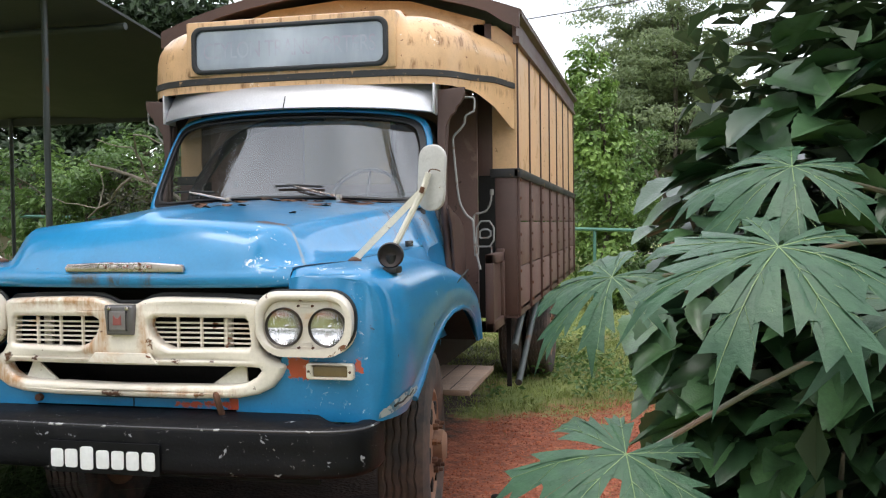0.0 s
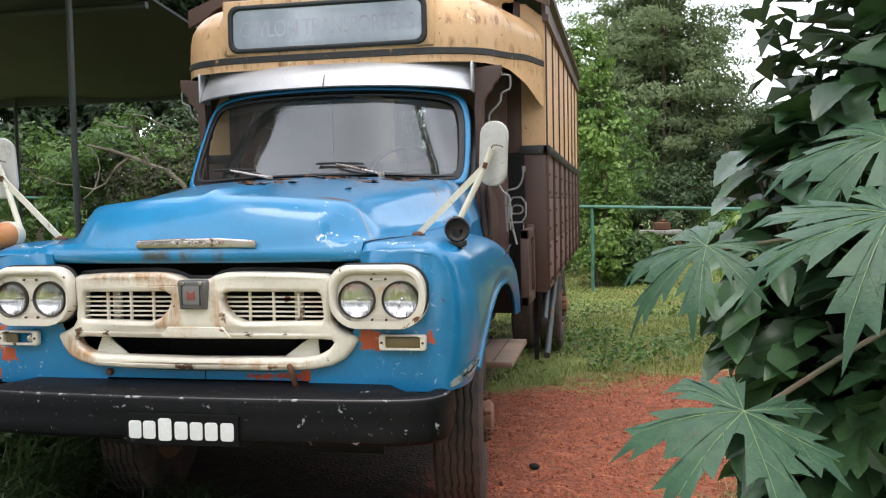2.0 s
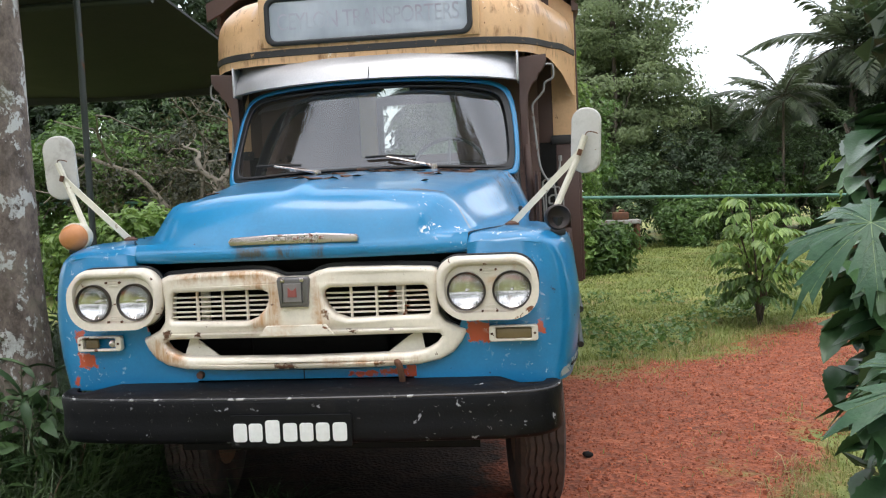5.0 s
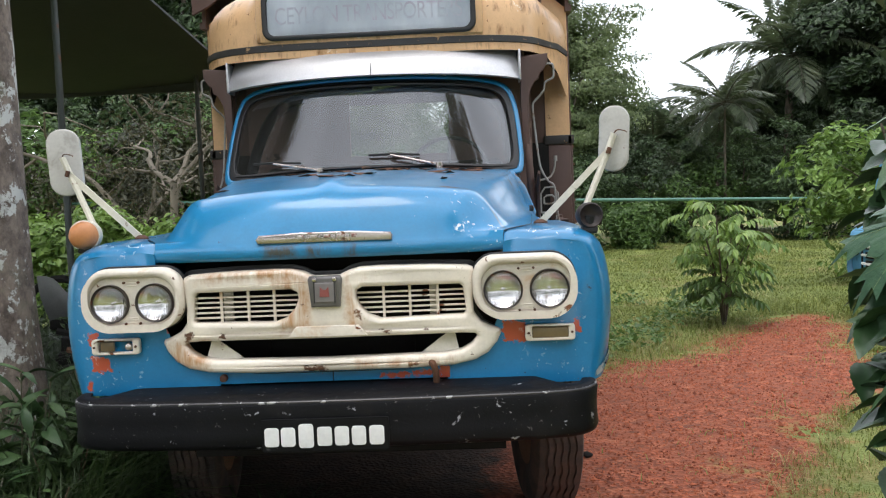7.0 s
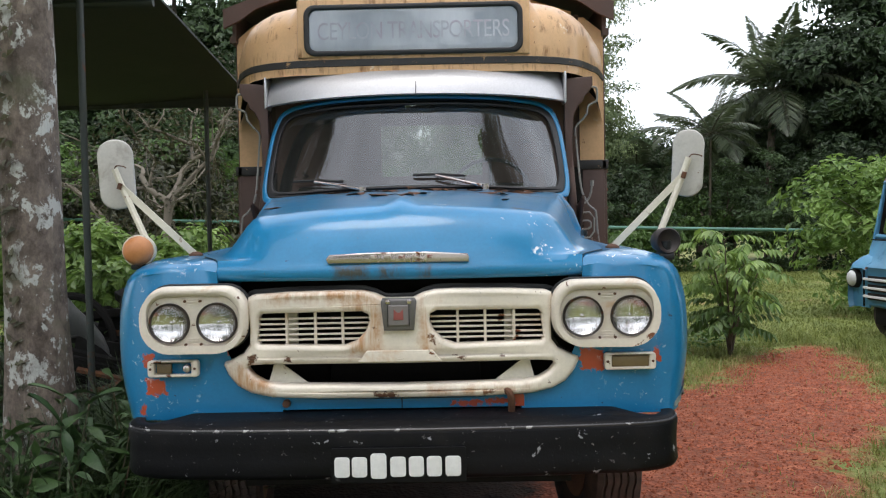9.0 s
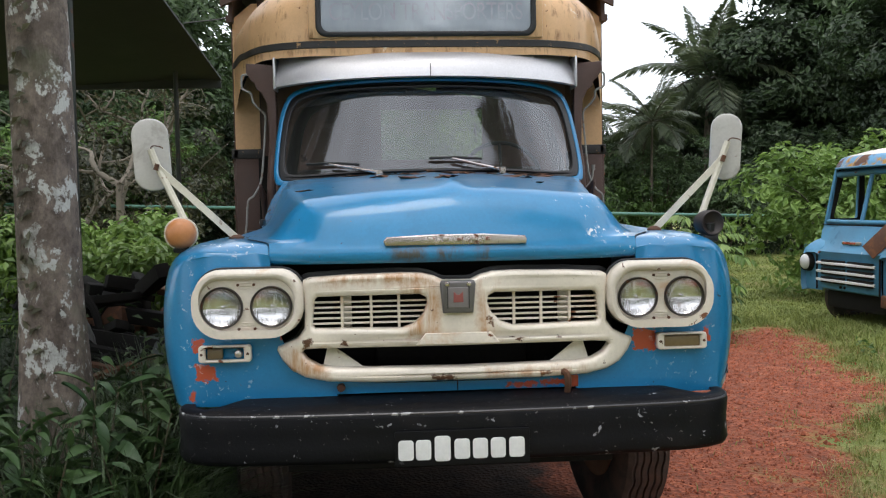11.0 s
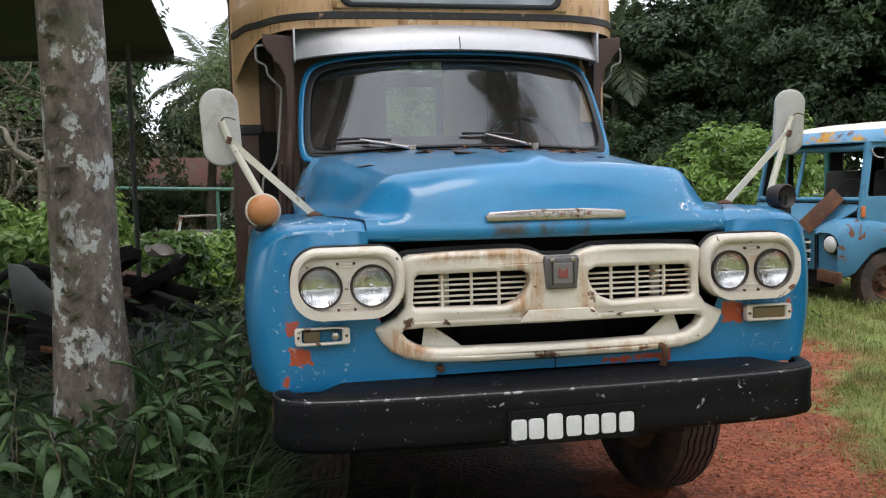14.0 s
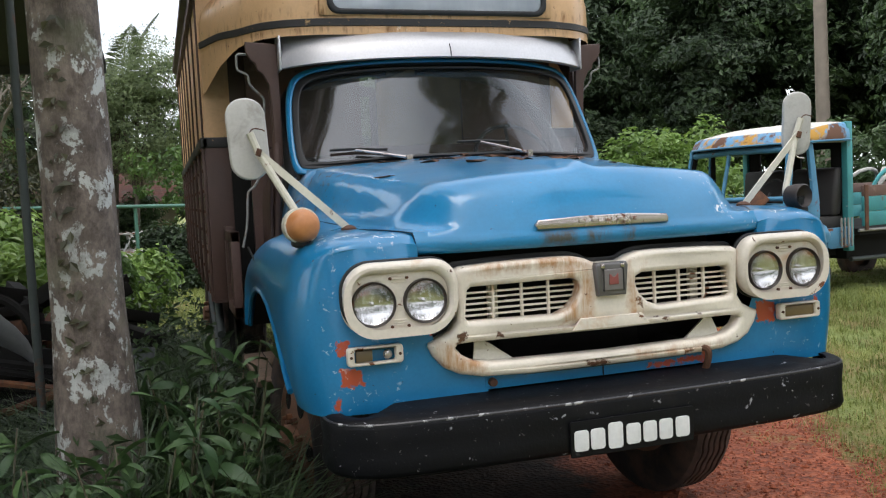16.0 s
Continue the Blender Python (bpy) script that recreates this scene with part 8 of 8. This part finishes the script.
bm = bmesh.new()
block(bm, -0.9, 0.9, 1.6, 4.95, 0.74, 0.82)
block(bm, -0.42, -0.32, 0.1, 5.0, 0.45, 0.62)
block(bm, 0.32, 0.42, 0.1, 5.0, 0.45, 0.62)
block(bm, -0.6, 0.6, 1.7, 2.6, 0.4, 0.72, 0.03)
part("chassis", bm, m_dark, t2, "dark rusted chassis and bed floor")
bm = bmesh.new()
tube(bm, [(0.75, 1.6, 0.42), (0.75, 4.6, 0.4)], 0.03, 8)
part("side_pipe", bm, m_pole, t2)
scrap_rng = np.random.default_rng(21)
for i in range(9):
    bm = bmesh.new()
    x, y = scrap_rng.uniform(-0.6, 0.6), scrap_rng.uniform(1.9, 4.6)
    tube(bm, smooth_line([(x, y, 0.9), (x + 0.1, y + 0.2, 1.5), (x + 0.3 * scrap_rng.uniform(-1, 1), y + 0.6, 1.62), (x, y + 0.9, 1.3)], 2), 0.028, 7)
    part("scrap_pipe", bm, m_white if i % 3 else m_teal, t2, "pale bent pipe lying in the bed" if i % 3 else "")
bm = bmesh.new()
block(bm, -0.11, 0.11, 0, 0.012, -0.28, 0.28, 0.003, pose(0.56, 0.07, 1.13, -24, 38, 4))
part("loose_panel", bm, m_rust, t2, "rusty sheet panel leaning on the nose")
for s, y in ((-1, 0.67), (1, 0.67), (-1, 3.6), (1, 3.6)):
    m = pose(s * 0.87, y, 0.28)
    bm = bmesh.new()
    lathe(bm, [(-0.09, 0.2), (-0.1, 0.3), (-0.08, 0.36), (0.0, 0.372), (0.08, 0.36), (0.1, 0.3), (0.09, 0.21), (0.06, 0.2)], 36, "x", m, False)
    wt = part("tyre", bm, m_rubber, t2, "perished dusty tyre", 50)
    bm = bmesh.new()
    lathe(bm, [(0, 0.2), (s * 0.07, 0.205), (s * 0.085, 0.195), (s * 0.03, 0.18), (s * 0.0, 0.14), (s * 0.03, 0.08), (s * 0.07, 0.06), (s * 0.07, 0.001)], 28, "x", m)
    part("rim", bm, m_rust, wt)
    for k in range(6):
        bm = bmesh.new()
        lathe(bm, [(s * 0.03, 0.012), (s * 0.055, 0.012), (s * 0.056, 0.001)], 6, "x", m @ Matrix.Rotation(k * math.pi / 3, 4, "X") @ Matrix.Translation((0, 0.1, 0)))
        part("wheel_nut", bm, m_dark, wt)
# long grass grown up round it
x, y = patch(16000, 3.9, 9.5, 5.1, 8.6, lambda x, y, u: (red_depth(x, y) < -0.1) & (wavy(x, y, 1.9) > -0.6) & ((x < 5.25) | (y < 6.0)))
blades("long_grass", "long green grass grown up before the derelict lorry", x, y, rng.uniform(0.07, 0.27, len(x)), rng.uniform(0.005, 0.011, len(x)), m_grass, rng, 0.9)

# ---------------------------------------------------------------- distance: pole, houses, wrecks, scrap
pole = thing("utility_pole", "tall grey concrete utility pole", "utility pole", pose(13.0, 13.6, 0))
bm = bmesh.new()
tube(bm, [(0, 0, -0.2), (-0.1, 0, 9)], 0.17, 12, 0.12)
part("pole_shaft", bm, worn("grey_concrete", (0.26, 0.215, 0.175), 0.85), pole)
bm = bmesh.new()
tube(bm, [(-0.1 + i * -1.1, -0.2 * i, 7.6 - 1.2 * math.sin(math.pi * i / 14)) for i in range(15)], 0.012, 4)
part("overhead_cable", bm, m_seal, pole)
cable = thing("overhead_cable", "thin black cable strung above the yard", "cable")
bm = bmesh.new()
tube(bm, [(-4, 14, 5.15), (-0.1, 14, 5.55), (1.9, 14, 5.76), (6, 14, 6.25), (12.9, 13.6, 7.4)], 0.012, 5)
part("cable_strand", bm, m_seal, cable)
m_tile = worn("old_clay_roof_tile", (0.1, 0.04, 0.03), 0.85, 0, 0.35, [((0.07, 0.06, 0.05), 3, 0.55, 0.1)])
m_wall = worn("stained_plaster_wall", (0.42, 0.36, 0.28), 0.85, 0, 0.2, [((0.15, 0.12, 0.09), 1.5, 0.55, 0.2)])


def house(x, y, w, d, h, rise, turn, label):
    hs = thing("house", label, "house", pose(x, y, 0, 0, 0, turn))
    bm = plate([(-w / 2, -0.1), (w / 2, -0.1), (w / 2, h), (-w / 2, h)], [[(-w * 0.3, 0.9), (-w * 0.12, 0.9), (-w * 0.12, h - 0.4), (-w * 0.3, h - 0.4)], [(w * 0.1, 0.02), (w * 0.26, 0.02), (w * 0.26, h - 0.3), (w * 0.1, h - 0.3)]], 0.15, 0.002, -d / 2)
    part("front_wall", bm, m_wall, hs)
    bm = bmesh.new()
    block(bm, -w / 2, -w / 2 + 0.15, -d / 2 + 0.08, d / 2, -0.1, h)
    block(bm, w / 2 - 0.15, w / 2, -d / 2 + 0.08, d / 2, -0.1, h)
    block(bm, -w / 2, w / 2, d / 2, d / 2 + 0.15, -0.1, h)
    part("side_wall", bm, m_wall, hs)
    bm = bmesh.new()
    for k in (-1, 1):
        rows = []
        for i in range(int(w / 0.09) + 6):
            xx = -w / 2 - 0.25 + i * 0.09
            rows.append([(xx, k * (d / 2 + 0.4) * (1 - t), h - 0.12 + rise * t + 0.02 * (i % 2) + 0.035 * (j % 2)) for j, t in enumerate(np.linspace(0, 1, 29))])
        grid(bm, rows)
    shell(bm, 0.03)
    part("tiled_roof", bm, m_tile, hs, "moss-stained clay tile roof", 20)


house(-4.2, 31, 6, 4, 1.8, 1.1, 4, "small house with a red clay tile roof beyond the fence")
m_tile = worn("weathered_brown_roof_tile", (0.12, 0.075, 0.055), 0.85, 0, 0.35, [((0.05, 0.045, 0.04), 3, 0.55, 0.1)])
house(-13.8, 13.5, 6, 4, 1.9, 1.1, 30, "low plastered house with a brown tile roof")


def wreck(x, y, z, turn, label, col):
    """A stripped car: body shell with roof, pillars and dark openings."""
    c = thing("wrecked_car", label, "car", pose(x, y, z, 0, 0, turn), "wrecks by the fence")
    m_c = worn("wreck_paint", col, 0.6, 0, 0.2, [(RUST, 4, 0.5, 0.1)])
    bm = bmesh.new()
    rows = []
    for yy, zt in ((-1.9, 0.6), (-1.85, 0.78), (-0.9, 0.86), (0.9, 0.88), (1.8, 0.82), (1.9, 0.6)):
        rows.append([(xx, yy, zz) for xx, zz in ((-0.76, 0.3), (-0.8, 0.55), (-0.74, zt), (0, zt + 0.04), (0.74, zt), (0.8, 0.55), (0.76, 0.3))])
    grid(bm, rows)
    part("car_body", bm, m_c, c, "", 40)
    bm = bmesh.new()
    for s in (-1, 1):
        tube(bm, [(s * 0.7, -0.9, 0.86), (s * 0.58, -0.45, 1.32), (s * 0.58, 0.7, 1.34), (s * 0.7, 1.2, 0.88)], 0.04, 6)
    part("roof_pillar", bm, m_c, c)
    bm = bmesh.new()
    grid(bm, [[(xx, yy, 1.36 - 0.06 * xx * xx) for xx in (-0.6, -0.3, 0, 0.3, 0.6)] for yy in (-0.5, 0.1, 0.75)])
    shell(bm, 0.03)
    part("car_roof", bm, m_c, c)
    bm = bmesh.new()
    block(bm, -0.66, 0.66, -1.93, -1.88, 0.5, 0.7, 0.01)
    part("car_grille", bm, m_dark, c)
    for s in (-1, 1):
        bm = bmesh.new()
        lathe(bm, [(-1.95, 0.01), (-1.94, 0.09), (-1.88, 0.1)], 14, "y", pose(s * 0.58, 0, 0.62))
        part("car_headlamp", bm, m_reflector, c)


wreck(-3.0, 22.5, -0.5, 8, "pale rusting saloon car wreck without glass", (0.4, 0.4, 0.36))
wreck(-1.7, 23.0, -0.5, -12, "white rusting car wreck", (0.6, 0.6, 0.58))

stand = thing("scrap_stand", "rusty iron stand carrying an old engine block in the grass", "scrap", pose(2.85, 19.3, 0))
bm = bmesh.new()
block(bm, -0.55, 0.5, -0.35, 0.35, 0.68, 0.78, 0.02)
part("stand_top", bm, m_conduit, stand)
for x, y in ((-0.45, -0.28), (0.42, -0.28), (-0.45, 0.28), (0.42, 0.28)):
    bm = bmesh.new()
    block(bm, x - 0.05, x + 0.05, y - 0.05, y + 0.05, -0.05, 0.68, 0.01)
    part("leg", bm, m_rust, stand)
bm = bmesh.new()
block(bm, -0.4, 0.36, -0.24, 0.24, 0.1, 0.42, 0.03)
part("lower_scrap", bm, m_dark, stand)
bm = bmesh.new()
block(bm, -0.18, 0.22, -0.2, 0.2, 0.78, 0.98, 0.04)
lathe(bm, [(0.98, 0.07), (1.02, 0.08), (1.05, 0.03), (1.05, 0.001)], 12, "z", pose(0.05, 0, 0))
part("engine_block", bm, m_rust, stand)

sheet = thing("car_wing_scrap", "bent silver car wing on dark scrap parts beside the pole", "scrap", pose(-2.42, 3.0, 0))
bm = bmesh.new()
rows = []
for i in range(9):
    t = i / 8
    rows.append([(-0.2 + 0.36 * t + 0.02 * math.sin(9 * t), -0.1 + 0.14 * k * k + 0.1 * t, 1.12 - 0.42 * t * t - (0.34 - 0.2 * t) * k) for k in np.linspace(0, 1, 7)])
grid(bm, rows)
shell(bm, 0.008)
part("bent_panel", bm, worn("silver_scrap_paint", (0.22, 0.22, 0.22), 0.4, 0.3, 0.2, [(RUST, 5, 0.62, 0.08), ((0.03, 0.03, 0.03), 3, 0.6, 0.05)]), sheet, "", 60)
bm = bmesh.new()
tube(bm, [(-0.12 + 0.3 * math.cos(a), 0.06, 0.72 + 0.36 * math.sin(a)) for a in np.linspace(0.1, 2.6, 14)], 0.028, 8)
part("wheel_arch", bm, m_dark, sheet)
for i in range(6):
    bm = bmesh.new()
    tube(bm, [(rng.uniform(-0.2, 0.0), 0.0, 0.35 + 0.07 * i), (rng.uniform(0.35, 0.7), rng.uniform(-0.1, 0.3), 0.5 + rng.uniform(-0.1, 0.2))], rng.uniform(0.015, 0.03), 6)
    part("scrap_pipe", bm, m_dark if i % 3 else m_rust, sheet)
for i in range(4):
    bm = bmesh.new()
    block(bm, -0.25, 0.55, -0.03, 0.03, -0.06, 0.06, 0.006, pose(0.05, 0.1 + 0.06 * i, 0.3 + 0.12 * i, rng.uniform(-25, 25), rng.uniform(-14, 14), rng.uniform(-20, 20)))
    part("scrap_board", bm, m_dark, sheet)

tin = thing("corrugated_sheet", "grey-green corrugated tin sheet leaning in the weeds", "scrap", pose(-1.93, 2.95, 0, 0, 0, -14))
bm = bmesh.new()
grid(bm, [[(x, 0.28 * t + 0.012 * math.sin(x * 60), 0.02 + 0.64 * t) for x in np.linspace(-0.26, 0.3, 46)] for t in np.linspace(0, 1, 4)])
shell(bm, 0.004)
part("tin", bm, worn("grey_green_sheet", (0.055, 0.065, 0.06), 0.55, 0.1, 0.25, [(RUST, 4, 0.62, 0.08)]), tin, "", 60)

scrap = thing("scrap_heap", "heap of black scrap beams, sheets and engine parts", "scrap", pose(-2.75, 5.3, 0))
for i in range(58):
    a = rng.uniform(-0.4, 0.85), rng.uniform(-0.7, 0.7), rng.uniform(0.05, 0.92)
    bm = bmesh.new()
    block(bm, -rng.uniform(0.2, 0.6), rng.uniform(0.2, 0.6), -0.06, 0.06, -0.05, rng.uniform(0.02, 0.1), 0.008, pose(*a, rng.uniform(-20, 20), rng.uniform(-20, 20), rng.uniform(0, 180)))
    part("scrap_beam", bm, m_dark if i % 7 else m_rust, scrap)
bm = bmesh.new()
grid(bm, [[(0.15 * u + 0.01 * math.sin(7 * v), 0.09 * v, 0.03 * math.sin(3 * u + v) + 0.07 * v * v) for v in np.linspace(-1, 1, 7)] for u in np.linspace(-1, 1, 9)])
shell(bm, 0.004)
bmesh.ops.transform(bm, matrix=pose(0.68, 0.5, 0.93, 24, 16, 30), verts=bm.verts[:])
part("white_sheet", bm, m_white, scrap, "crumpled white tin sheet on the heap", 60)

board = thing("board", "pale weathered plank lying in the weeds", "board", pose(-2.42, 1.75, 0.12, 0, 24, 52))
bm = bmesh.new()
block(bm, -0.42, 0.42, -0.06, 0.06, -0.015, 0.015, 0.004)
for v in bm.verts:
    v.co.z += 0.01 * math.sin(v.co.x * 5)
part("plank", bm, worn("flaking_white_board_paint", (0.5, 0.47, 0.43), 0.7, 0, 0.15, [((0.16, 0.12, 0.09), 7, 0.52, 0.08)]), board)
